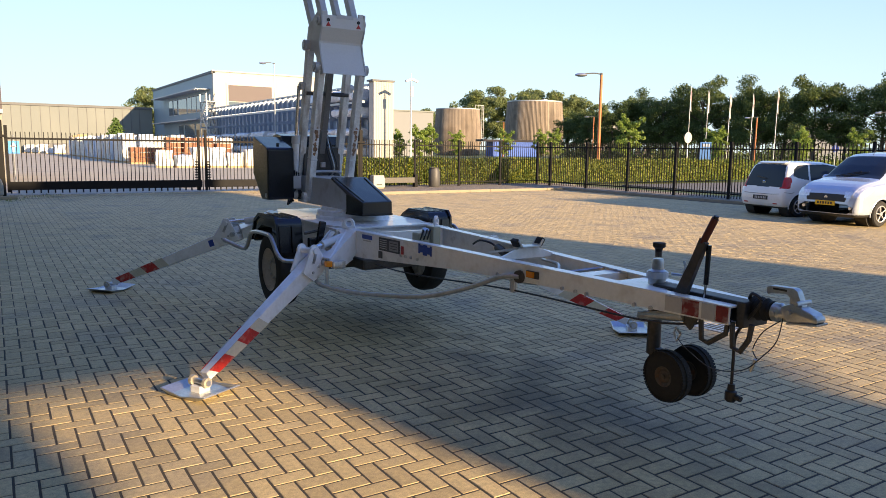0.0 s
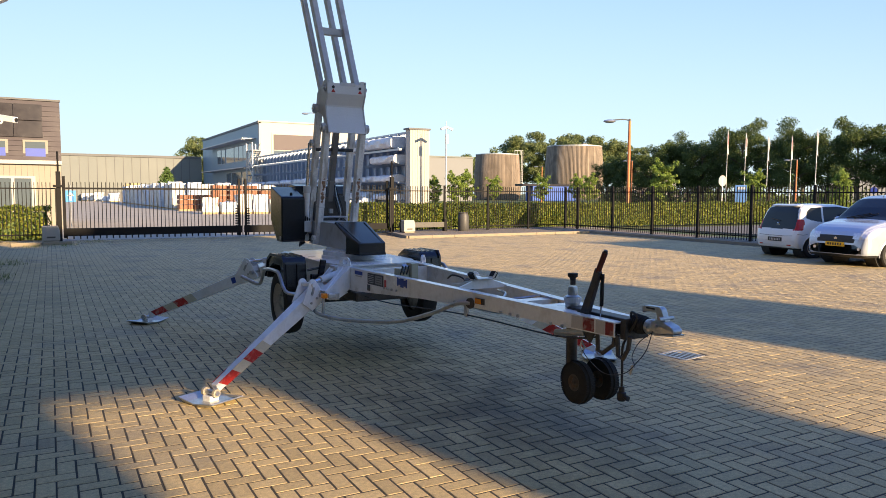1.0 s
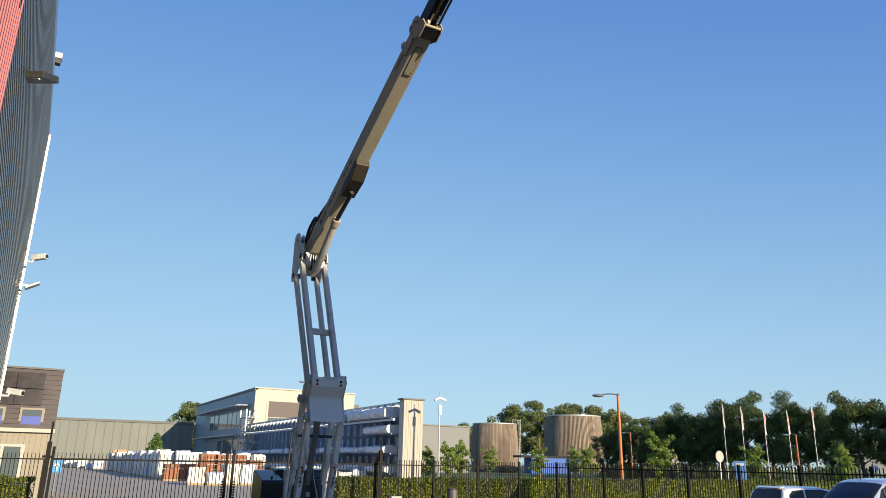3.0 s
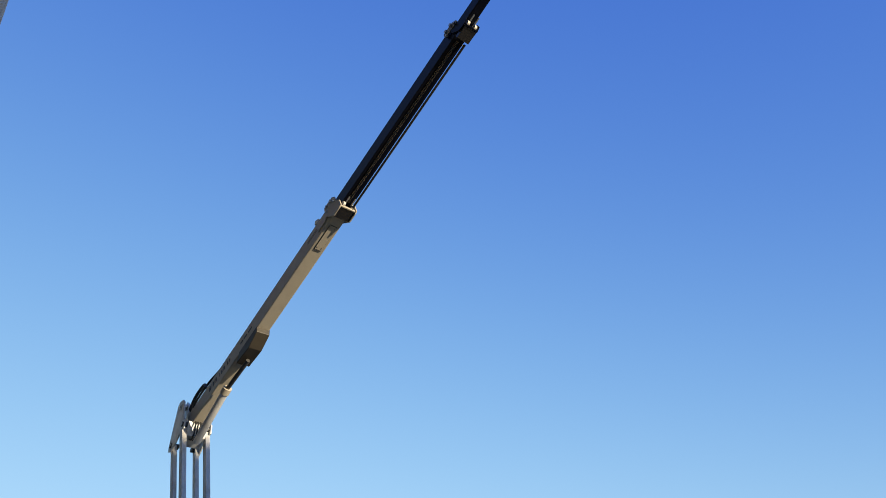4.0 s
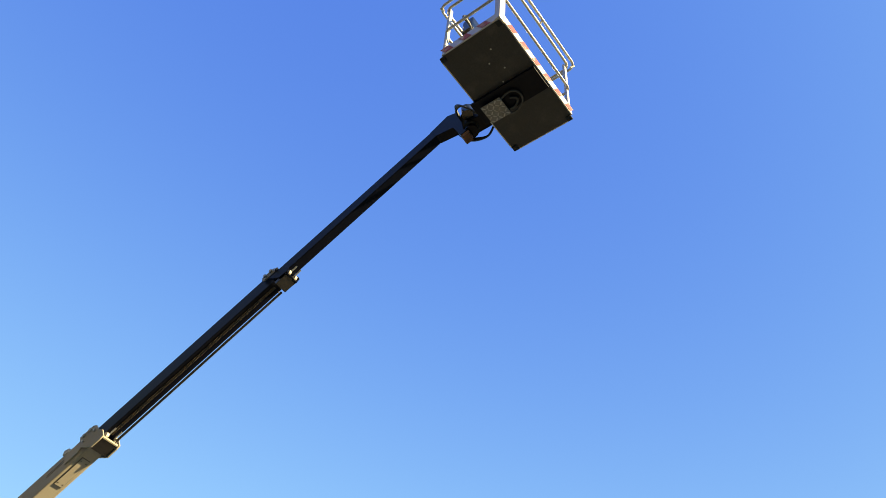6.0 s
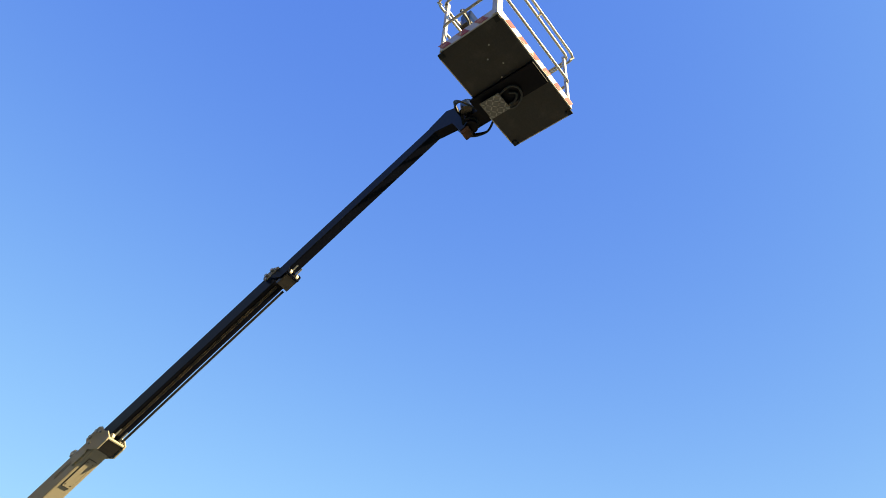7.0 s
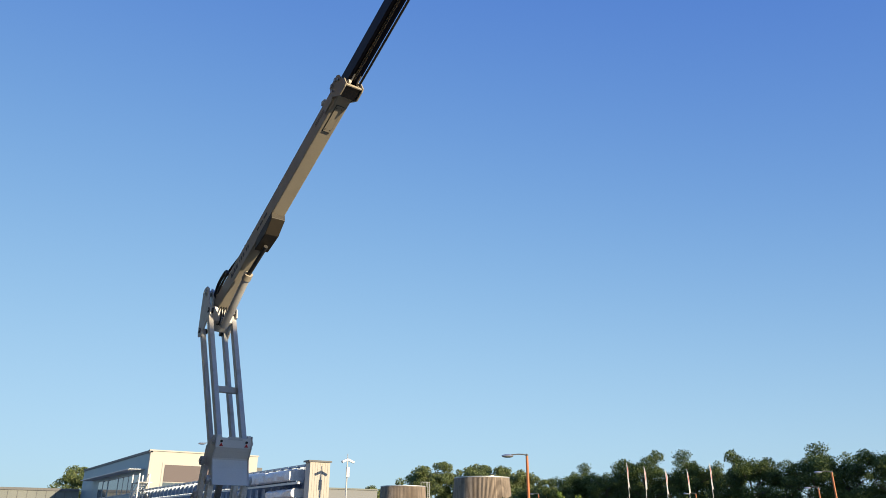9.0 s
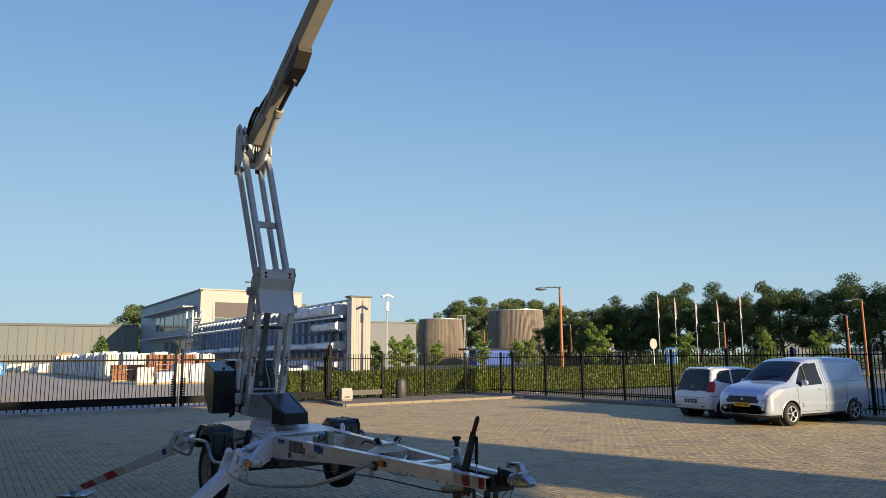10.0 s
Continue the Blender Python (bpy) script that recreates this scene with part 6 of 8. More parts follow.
def van(at, turn):
    """Small delivery van; x runs forward from the rear doors, to 4.38 m."""
    c = thing("parked_van", "silver white delivery van parked on the pavers", "van", at=at, turn=turn)
    st = [(0.0, 0.36, 0.95, 1.15, 0.72, 0.80, 0.70), (0.03, 0.29, 1.03, 1.50, 0.80, 0.86, 0.68), (0.10, 0.26, 1.06, 1.74, 0.83, 0.885, 0.67), (0.35, 0.25, 1.08, 1.80, 0.86, 0.90, 0.66), (1.0, 0.23, 1.07, 1.83, 0.87, 0.905, 0.66), (1.9, 0.22, 1.05, 1.825, 0.87, 0.905, 0.66), (2.45, 0.22, 1.03, 1.785, 0.87, 0.905, 0.655),
          (2.72, 0.22, 1.02, 1.70, 0.87, 0.905, 0.645), (3.05, 0.22, 1.01, 1.48, 0.87, 0.905, 0.68), (3.34, 0.22, 1.0, 1.25, 0.865, 0.90, 0.73), (3.48, 0.22, 0.99, 1.17, 0.86, 0.895, 0.76), (3.62, 0.22, 0.98, 1.135, 0.86, 0.89, 0.76), (3.85, 0.22, 0.95, 1.095, 0.855, 0.88, 0.75), (4.05, 0.22, 0.91, 1.04, 0.84, 0.865, 0.73), (4.18, 0.22, 0.86, 0.975, 0.82, 0.85, 0.71), (4.27, 0.23, 0.79, 0.90, 0.80, 0.825, 0.69), (4.33, 0.25, 0.70, 0.80, 0.77, 0.79, 0.66), (4.365, 0.28, 0.58, 0.68, 0.74, 0.755, 0.63), (4.38, 0.32, 0.48, 0.56, 0.68, 0.70, 0.58)]
    window = [(2.14, 1.07), (3.02, 1.05), (3.20, 1.10), (2.80, 1.55), (2.58, 1.645), (2.16, 1.665)]
    lampshape = [(3.74, 0.955), (3.95, 0.82), (4.10, 0.745), (4.36, 0.70), (4.38, 0.79), (4.25, 0.885), (4.05, 0.955), (3.85, 0.99)]
    regions = [("windscreen", M_GLASS, "dark raked windscreen", lambda x, y, z, n: 2.68 < x < 3.46 and n[2] > 0.3 and n[0] > 0.25 and abs(y) < 0.66 + 0.1 * (x - 2.66)),
               ("side_window", M_GLASS, "dark side window", lambda x, y, z, n: abs(n[1]) > 0.2 and inside(window, x, z)),
               ("headlamp", M_LAMPGLASS, "clear swept headlamp", lambda x, y, z, n: x > 3.68 and abs(y) > 0.47 and inside(lampshape, x, z)),
               ("grille", M_TRIM, "black grille with a bright bar", lambda x, y, z, n: x > 4.2 and abs(y) < 0.52 and 0.615 < z < 0.775 and n[0] > 0.2),
               ("air_intake", M_TRIM, "black lower bumper intake", lambda x, y, z, n: x > 4.0 and 0.34 < z < 0.47 and n[0] > 0.1 and abs(y) < 0.72),
               ("sill", M_TRIM, "dark underside", lambda x, y, z, n: z < 0.30),
               ("tail_light", M_TAIL, "red tail light", lambda x, y, z, n: x < 0.13 and 0.85 < z < 1.3 and abs(y) > 0.72)]
    sy = car_shell(st, (0.78, 3.51), 0.315, regions, M_VAN, c)
    for s in (-1, 1):
        for pts in ([(2.06, 0.36), (2.05, 1.03), (2.08, 1.70)], [(3.18, 0.36), (3.22, 0.7), (3.24, 1.04)], [(2.06, 0.36), (3.18, 0.36)], [(0.30, 1.14), (0.34, 1.62), (0.5, 1.67), (1.95, 1.68), (1.97, 1.14), (0.30, 1.14)], [(1.10, 0.4), (1.10, 1.12)]):
            seam(sy, pts, s, c)
        part("rub_strip", beam((1.2, s * (sy(1.5, 0.55) + 0.004), 0.55), (3.05, s * (sy(2.6, 0.55) + 0.004), 0.55), 0.03, 0.11, 0.01), M_VAN, c, "moulded door strip")
        part("door_pull", beam((2.14, s * (sy(2.2, 0.92) + 0.015), 0.93), (2.34, s * (sy(2.2, 0.92) + 0.015), 0.935), 0.03, 0.035, 0.008), M_VAN, c)
        part("window_pillar", beam((2.78, s * (sy(2.78, 1.08) + 0.004), 1.08), (2.74, s * (sy(2.74, 1.56) + 0.004), 1.56), 0.03, 0.035), M_TRIM, c)
        car_wheel(0.78, s * 0.855, s, 0.315, c)
        car_wheel(3.51, s * 0.855, s, 0.315, c)
        mirror_pod(3.02, s * 0.87, 1.13, s, M_VAN, c)
        part("fog_lamp", cyl((4.22, s * 0.63, 0.45), (4.335, s * 0.62, 0.45), 0.04, 16), M_LAMPGLASS, c, smooth=True)
        part("fog_bar", beam((4.30, s * 0.56, 0.515), (4.17, s * 0.76, 0.53), 0.02, 0.015), M_CHROME, c)
        part("headlamp_bulb", cyl((4.10, s * 0.63, 0.87), (4.255, s * 0.61, 0.86), 0.045, 16), M_CHROME, c, smooth=True)
    part("grille_bar", beam((4.305, -0.53, 0.795), (4.305, 0.53, 0.795), 0.02, 0.016, 0.003), M_CHROME, c)
    part("grille_bar", beam((4.345, -0.53, 0.61), (4.345, 0.53, 0.61), 0.02, 0.012, 0.003), M_CHROME, c)
    for z in (0.655, 0.70, 0.745):
        part("grille_slat", beam((4.37 - 0.35 * (z - 0.6), -0.48, z), (4.37 - 0.35 * (z - 0.6), 0.48, z), 0.02, 0.008), M_STEEL, c)
    part("badge", prism([(-0.04, 0.645), (0.0, 0.63), (0.04, 0.645), (0.045, 0.72), (0.0, 0.745), (-0.045, 0.72)], 4.33, 4.362, 0.004), M_CHROME, c, "bright badge")
    part("number_plate", bx(4.355, 4.392, -0.26, 0.26, 0.50, 0.61, 0.003), M_YELLOW, c, "yellow number plate")
    for k in range(6):
        part("plate_bar", bx(4.391, 4.395, -0.2 + 0.07 * k, -0.16 + 0.07 * k, 0.525, 0.585), M_TRIM, c)
    for s in (-1, 1):
        part("wiper", beam((3.45, s * 0.1 - 0.3, 1.20), (3.27, s * 0.1 + 0.25, 1.325), 0.016, 0.02), M_TRIM, c)
    part("aerial", cyl((2.62, 0, 1.74), (2.5, 0, 1.95), 0.008, 6), M_TRIM, c)
    return c


hatchback((14.2, 5.1, 0.0), -12).scale = (0.96, 0.96, 0.96)
van((17.36, 2.5, 0.0), 175).scale = (0.925, 0.925, 0.925)


# ---- vegetation ----
def leaf_cloud(blobs, count, size, rng):
    """Leaf quads scattered through blobs (centre, radii), thinning outwards."""
    w = np.array([b[1][0] * b[1][2] for b in blobs])
    idx = rng.choice(len(blobs), count, p=w / w.sum())
    C = np.array([b[0] for b in blobs])[idx]
    R = np.array([b[1] for b in blobs])[idx]
    d = rng.normal(size=(count, 3))
    d /= np.linalg.norm(d, axis=1)[:, None]
    rad = rng.uniform(0.15, 1.0, count) ** 0.55 + rng.exponential(0.07, count)
    P = C + d * R * rad[:, None]
    n = d * 0.7 + rng.normal(scale=0.7, size=(count, 3))
    n /= np.linalg.norm(n, axis=1)[:, None]
    t = np.cross(n, rng.normal(size=(count, 3)))
    t /= np.linalg.norm(t, axis=1)[:, None]
    b = np.cross(n, t)
    s = size * rng.uniform(0.5, 1.3, count)[:, None]
    V = np.stack([P - t * s, P - b * s * 0.6, P + t * s, P + b * s * 0.6], 1).reshape(-1, 3)
    F = np.arange(count * 4).reshape(-1, 4)
    return V.tolist(), F.tolist()


M_BARK = mat("bark", (0.09, 0.07, 0.05), 0.95, vary=0.3, scale=3, fine=20)
M_LEAF_DARK = leafmat("oak_leaf", (0.036, 0.07, 0.017), (0.14, 0.185, 0.048), 0.35)
M_LEAF_FRESH = leafmat("young_leaf", (0.12, 0.21, 0.035), (0.30, 0.38, 0.07))
M_LEAF_HEDGE = leafmat("hedge_leaf", (0.04, 0.10, 0.014), (0.28, 0.29, 0.04), 0.25)
M_LEAF_FIR = leafmat("fir_leaf", (0.05, 0.11, 0.02), (0.13, 0.2, 0.05), 0.15)


def make_tree(name, label, height, width, trunk, seed, count, leaf, material, low=0.25, group="trees", limbs=11, shape=0.6):
    """A wavering trunk, limbs that fork into boughs, and small clumps of leaves along the boughs."""
    rng = np.random.default_rng(seed)
    t = thing(name, label, "tree", group)
    bm = bmesh.new()
    spine = [(0.0, 0.0, -0.2)]
    for k in range(1, 7):
        spine.append((spine[-1][0] + rng.normal() * 0.014 * height, spine[-1][1] + rng.normal() * 0.014 * height, height * 0.86 * k / 6))

    def on_spine(z):
        q = min(max(z / (height * 0.86), 0), 0.999) * 6
        i = int(q)
        a, b = Vector(spine[i]), Vector(spine[min(i + 1, 6)])
        return a.lerp(b, q - i)
    for k in range(6):
        cyl(spine[k], spine[k + 1], trunk * (1 - 0.14 * k), 9, trunk * (1 - 0.14 * (k + 1)), bm)
    blobs = []
    for k in range(limbs):
        u = (k + 0.5) / limbs
        h0 = height * (low * 0.85 + (0.82 - low * 0.85) * u)
        f = math.sin(math.pi * (0.22 + 0.62 * u)) ** shape
        a = k * 2.4 + rng.uniform(-0.5, 0.5)
        reach = width / 2 * f * rng.uniform(0.75, 1.12)
        p0 = on_spine(h0)
        rise = height * (0.12 + 0.05 * u) * rng.uniform(0.6, 1.3)
        p1 = p0 + Vector((math.cos(a) * reach * 0.55, math.sin(a) * reach * 0.55, rise * 0.75))
        p2 = p0 + Vector((math.cos(a + 0.25) * reach, math.sin(a + 0.25) * reach, rise))
        cyl(p0, p1, trunk * 0.36 * (1.1 - u * 0.6), 6, trunk * 0.2, bm)
        cyl(p1, p2, trunk * 0.2, 5, trunk * 0.05, bm)
        for j in range(6):
            v = 0.4 + 0.6 * (j + rng.uniform(0, 0.8)) / 6
            q = p0.lerp(p1, v / 0.6) if v < 0.6 else p1.lerp(p2, (v - 0.6) / 0.4)
            e = q + Vector((rng.normal() * width * 0.085, rng.normal() * width * 0.085, abs(rng.normal()) * height * 0.045))
            if j % 2 == 0:
                cyl(q, e, trunk * 0.09, 4, trunk * 0.03, bm)
            r = width * rng.uniform(0.055, 0.11)
            blobs.append((tuple(e), (r * rng.uniform(0.9, 1.4), r * rng.uniform(0.9, 1.4), r * rng.uniform(0.75, 1.1))))
    for j in range(13):
        u = rng.uniform(0.15, 0.95)
        a, rr = rng.uniform(0, 6.28), width / 2 * math.sin(math.pi * (0.2 + 0.72 * u)) ** shape * rng.uniform(0.2, 0.8)
        r = width * rng.uniform(0.07, 0.12)
        blobs.append(((rr * math.cos(a), rr * math.sin(a), height * (low + (0.95 - low) * u)), (r, r, r * rng.uniform(0.8, 1.1))))
    top = on_spine(height * 0.84)
    for j in range(9):
        r = width * rng.uniform(0.06, 0.10)
        blobs.append(((top.x + rng.normal() * width * 0.16, top.y + rng.normal() * width * 0.16, height * rng.uniform(0.78, 0.92)), (r * 1.3, r * 1.3, r * 0.8)))
    part("trunk", bm, M_BARK, t)
    v, f = leaf_cloud(blobs, count, leaf, rng)
    rawpart("crown", v, f, material, t)
    return t


def ang(px_az, dist, cx=-3.1, cy=-8.5):
    """A place by compass angle from the y axis (degrees, clockwise) and distance from the yard's near end."""
    a = radians(px_az)
    return cx + dist * math.sin(a), cy + dist * math.cos(a)


oaks = [make_tree("oak_tree", "tall dark green roadside oak with an open crown", 13.2, 10.6, 0.36, 10 + k, 21000, 0.15, M_LEAF_DARK, 0.2, "roadside oaks", 14) for k in range(4)]
spots = [(45.9, 125, 0.80), (48.3, 120, 0.74), (50.8, 118, 0.90), (52.6, 122, 0.74), (54.4, 112, 0.82), (56.4, 116, 0.76), (58.3, 108, 0.82), (60.3, 112, 0.73), (62.3, 106, 0.82), (64.4, 108, 0.78), (66.6, 104, 0.82), (69, 108, 0.82), (72, 104, 1.0), (75, 108, 1.0), (55, 150, 0.95), (50, 150, 0.8), (41.3, 135, 0.58), (42.9, 130, 0.6), (44.4, 122, 0.62), (47.2, 124, 0.74), (49.4, 126, 0.8)]
for i, (az, d, k) in enumerate(spots):
    x, y = ang(az, d)
    m = pose(x, y, -0.1, 0, 0, 137 * i) @ Matrix.Diagonal((k * (0.9 + 0.05 * (i % 4)), k, k, 1))
    if i < 4:
        oaks[i].matrix_basis = m
    else:
        o = copy_thing(oaks[i % 4], pose(x, y, -0.1, 0, 0, 137 * i))
        o.scale = (k * (0.9 + 0.05 * (i % 4)), k, k)
M_LEAF_FAR = leafmat("far_leaf", (0.09, 0.14, 0.045), (0.24, 0.27, 0.10), 0.35)
far_tree = make_tree("broadleaf_tree", "tall sunlit olive green tree behind the tanks", 14.0, 12.5, 0.33, 77, 28000, 0.2, M_LEAF_FAR, 0.2, "trees behind the tanks", 14)
# large trees behind the tanks and behind the hall
for i, (az, d, k) in enumerate([(34.6, 250, 1.5), (37.4, 252, 1.42), (39.4, 255, 1.5), (41.6, 250, 1.4), (30.9, 240, 0.95), (43.2, 245, 1.1), (10.6, 175, 0.95)]):
    x, y = ang(az, d)
    o = far_tree if i == 0 else copy_thing(far_tree, pose(x, y, -0.1, 0, 0, 61 * i + (150 if i == 6 else 0)))
    if i == 0:
        o.matrix_basis = pose(x, y, -0.1)
    o.scale = (k, k, k)

# dark shrubs under the oaks
s_rng = np.random.default_rng(44)
shrub = []
for k in range(120):
    az, d = s_rng.uniform(41, 76), s_rng.uniform(128, 150)
    r_ = s_rng.uniform(0.8, 2.0)
    shrub.append(((*ang(az, d), r_ * 0.6), (r_ * 1.5, r_ * 1.5, r_)))
v_, f_ = leaf_cloud(shrub, 14000, 0.26, s_rng)
tagged(rawpart("undergrowth", v_, f_, M_LEAF_DARK), "dark shrubs under the roadside oaks", "shrubs", kind="stuff")

young = make_tree("young_tree", "young light green street tree", 4.3, 2.3, 0.05, 31, 6500, 0.075, M_LEAF_FRESH, 0.26, "young street trees", 12, 1.0)
young.matrix_basis = pose(*ang(45.0, 62), -0.1)
for i, (az, d, k) in enumerate([(36.1, 82, 0.85), (39.0, 82, 0.85), (40.0, 80, 0.85), (32.5, 90, 0.85), (27.6, 66, 0.72), (29.3, 64, 0.8), (30.4, 75, 0.9), (51.6, 75, 0.9), (57.0, 75, 0.9), (60.5, 80, 0.9)]):
    o = copy_thing(young, pose(*ang(az, d), -0.1, 0, 0, 80 * i))
    o.scale = (k, k, k)

fir_rng = np.random.default_rng(5)
fir = thing("conifer", "broad green conifer in front of the grey hall", "tree", at=(*ang(7.7, 118), -0.1))
part("trunk", cyl((0, 0, 0), (0, 0, 3), 0.15, 8, 0.05), M_BARK, fir)
v_, f_ = leaf_cloud([((0, 0, 0.8 + 0.52 * k), (2.6 - 0.27 * k, 2.6 - 0.27 * k, 0.5)) for k in range(9)], 2600, 0.2, fir_rng)
rawpart("crown", v_, f_, M_LEAF_FIR, fir)

# clipped hedge behind the fence
h_rng = np.random.default_rng(8)


def hedge(x0, x1, y0, y1, h, count, label, size=0.05):
    hd = thing("hedge", label, "hedge", kind="stuff")
    part("core", bx(x0 + 0.12, x1 - 0.12, y0 + 0.12, y1 - 0.12, 0, h - 0.12), M_LEAF_FIR, hd)
    V, F = [], []
    w = np.array([(x1 - x0) * h, (x1 - x0) * (y1 - y0), (y1 - y0) * h])
    which = h_rng.choice(3, count, p=w / w.sum())
    u, vv, s = h_rng.uniform(size=(3, count))
    jit = h_rng.normal(scale=0.05, size=count) + 0.03 * np.sin(u * 40)
    P = np.empty((count, 3))
    P[:, 0], P[:, 1], P[:, 2] = x0 + u * (x1 - x0), y0 + vv * (y1 - y0), s * h
    P[which == 0, 1] = y0 + jit[which == 0]
    P[which == 1, 2] = h + jit[which == 1]
    P[which == 2, 0] = x0 + jit[which == 2]
    n = h_rng.normal(size=(count, 3)) + np.eye(3)[[1, 2, 0]][which] * np.array([-1, 1, -1])[which][:, None]
    n /= np.linalg.norm(n, axis=1)[:, None]
    t = np.cross(n, h_rng.normal(size=(count, 3)))
    t /= np.linalg.norm(t, axis=1)[:, None]
    b = np.cross(n, t)
    k = size * h_rng.uniform(0.6, 1.3, count)[:, None]
    V = np.stack([P - t * k, P - b * k * 0.7, P + t * k, P + b * k * 0.7], 1).reshape(-1, 3).tolist()
    rawpart("leaves", V, np.arange(count * 4).reshape(-1, 4).tolist(), M_LEAF_HEDGE, hd)
    return hd


hedge(8.2, 36.0, 20.9, 22.1, 1.1, 52000, "clipped green and yellow hedge behind the fence")
hedge(-9.0, -2.9, 20.4, 21.3, 1.05, 7000, "clipped green hedge in front of the house")
hedge(30.0, 60, 24.8, 25.8, 1.0, 12000, "clipped green hedge along the street", 0.07)


# ---- buildings beyond the yard ----
M_HALL = mat("hall_cladding", (0.155, 0.172, 0.165), 0.6, 0.1, vary=0.06, scale=0.3)
M_HALLDARK = mat("hall_trim", (0.11, 0.115, 0.12), 0.6, vary=0.06)
M_OFFICE = mat("office_blue_grey", (0.21, 0.30, 0.345), 0.5, 0.1, vary=0.05, scale=0.4)
M_CREAMWALL = mat("office_cream", (0.46, 0.45, 0.41), 0.7, vary=0.04, scale=0.3)
M_BROWNPANEL = mat("brown_panel", (0.10, 0.08, 0.085), 0.6, vary=0.05)
M_ROOFTILE = mat("purple_tile", (0.028, 0.019, 0.031), 0.5, vary=0.15, scale=2)
M_SOLAR = mat("solar_panel", (0.018, 0.015, 0.02), 0.25, vary=0.1)
M_BEIGEWALL = mat("house_beige", (0.30, 0.28, 0.235), 0.8, vary=0.06)
M_SKYGLASS = mat("window_glass", (0.10, 0.13, 0.15), 0.06, vary=0.05, spec=1.0)
M_BLUEBLIND = mat("blue_blind", (0.05, 0.09, 0.42), 0.5, vary=0.05)
M_WOODSLAT = mat("tank_slat", (0.28, 0.225, 0.175), 0.8, vary=0.25, scale=0.6, island=0.25)
M_CONC = mat("pale_concrete", (0.44, 0.42, 0.375), 0.8, vary=0.06, scale=0.5, streak=0.2)
M_RACK = mat("rack_blue_grey", (0.29, 0.35, 0.43), 0.5, 0.3, vary=0.1)
M_RACKLIGHT = mat("rack_galvanised", (0.45, 0.47, 0.48), 0.5, 0.4, vary=0.1)
M_TARP = mat("white_wrap", (0.54, 0.57, 0.61), 0.4, vary=0.25, scale=2.5, fine=12)
M_PALEHALL = mat("pale_hall_sheet", (0.20, 0.21, 0.22), 0.7, vary=0.08, scale=0.3)
M_CRATE = mat("brown_crate", (0.26, 0.11, 0.06), 0.7, vary=0.6, scale=9, island=0.3)
M_PALLETWOOD = mat("pallet_wood", (0.42, 0.30, 0.17), 0.8, vary=0.2, scale=4)

hall = thing("hall", "long low grey warehouse with upright cladding joints", "warehouse", kind="structure")
part("wall", bx(-70, 22.0, 132, 160, -0.1, 8.0), M_HALL, hall)
part("roof_edge", bx(-70, 22.0, 131.8, 132.0, 7.75, 8.15), M_HALLDARK, hall)
for k in range(58):
    part("cladding_joint", bx(-60 + 1.4 * k, -59.92 + 1.4 * k, 131.94, 132.0, 0, 7.75), M_HALLDARK, hall)
part("loading_dock", bx(4, 21.9, 130.6, 131.9, 0, 1.6), M_HALLDARK, hall)
part("door", bx(-14, -9, 131.85, 131.98, 0, 3.2), M_HALLDARK, hall)

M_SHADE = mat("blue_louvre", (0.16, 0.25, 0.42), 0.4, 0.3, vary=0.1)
off = thing("office_building", "two-storey office with blue grey cladding and a cream end wall", "office building", kind="structure")
OX, OY = 22.4, 91.6
part("wall", bx(OX, 36.9, OY + 0.2, 132.5, -0.1, 11.1), M_OFFICE, off)
part("cream_wall", bx(OX + 0.02, 37, OY - 0.25, OY + 0.2, -0.1, 11.3), M_CREAMWALL, off, "sunlit cream end wall")
part("roof_edge", bx(OX - 0.15, OX + 0.3, OY - 0.25, 132.6, 11.05, 11.35), M_HALLDARK, off)
part("roof_edge", bx(OX - 0.15, 37.1, OY - 0.4, OY + 0.1, 11.25, 11.42), M_CREAMWALL, off)
for y0, y1, z0, z1 in ((95, 97.5, 6.3, 8.6), (98, 100.2, 6.3, 8.6), (100.7, 103.2, 6.3, 8.6), (103.6, 106, 6.3, 8.6), (106.6, 112, 6.3, 8.6), (113, 115.5, 6.3, 8.6), (116.3, 119, 6.3, 8.6), (95, 101, 2.4, 4.6), (102, 108, 2.4, 4.6), (109, 112, 2.4, 4.6)):
    w = part("window", bx(OX - 0.06, OX + 0.03, y0 - 0.1, y1 + 0.1, z0 - 0.1, z1 + 0.1), M_RACKLIGHT, off)
    part("pane", bx(OX - 0.075, OX - 0.05, y0, y1, z0, z1), M_SKYGLASS, w)
for z, y1 in ((9.0, 124), (5.0, 124)):
    a = part("sun_shade", bx(OX - 1.9, OX - 1.8, 93, y1, z, z + 0.14), M_RACKLIGHT, off, "louvred sun shade along the windows")
    for k in range(16):
        part("louvre", bx(OX - 1.85, OX - 0.05, 93.2 + (y1 - 93.4) * k / 15, 93.32 + (y1 - 93.4) * k / 15, z, z + 0.1), M_RACKLIGHT, a)
    for k in range(5):
        part("louvre", bx(OX - 1.7 + 0.36 * k, OX - 1.45 + 0.36 * k, 93, y1, z + 0.1, z + 0.13), M_SHADE, a)
part("recess", bx(24.1, 30.6, OY - 0.32, OY - 0.2, 5.2, 9.9), M_CREAMWALL, off)
part("panel", bx(24.4, 30.3, OY - 0.38, OY - 0.3, 7.5, 9.6), M_BROWNPANEL, off, "brown wall panel")
for k in range(4):
    part("pane", bx(24.4 + 1.5 * k, 25.82 + 1.5 * k, OY - 0.38, OY - 0.3, 5.35, 7.4), M_SKYGLASS, off)
part("rooftop_unit", bx(37.0, 38.3, OY + 1, OY + 6, -0.1, 9.9), M_HALLDARK, off)

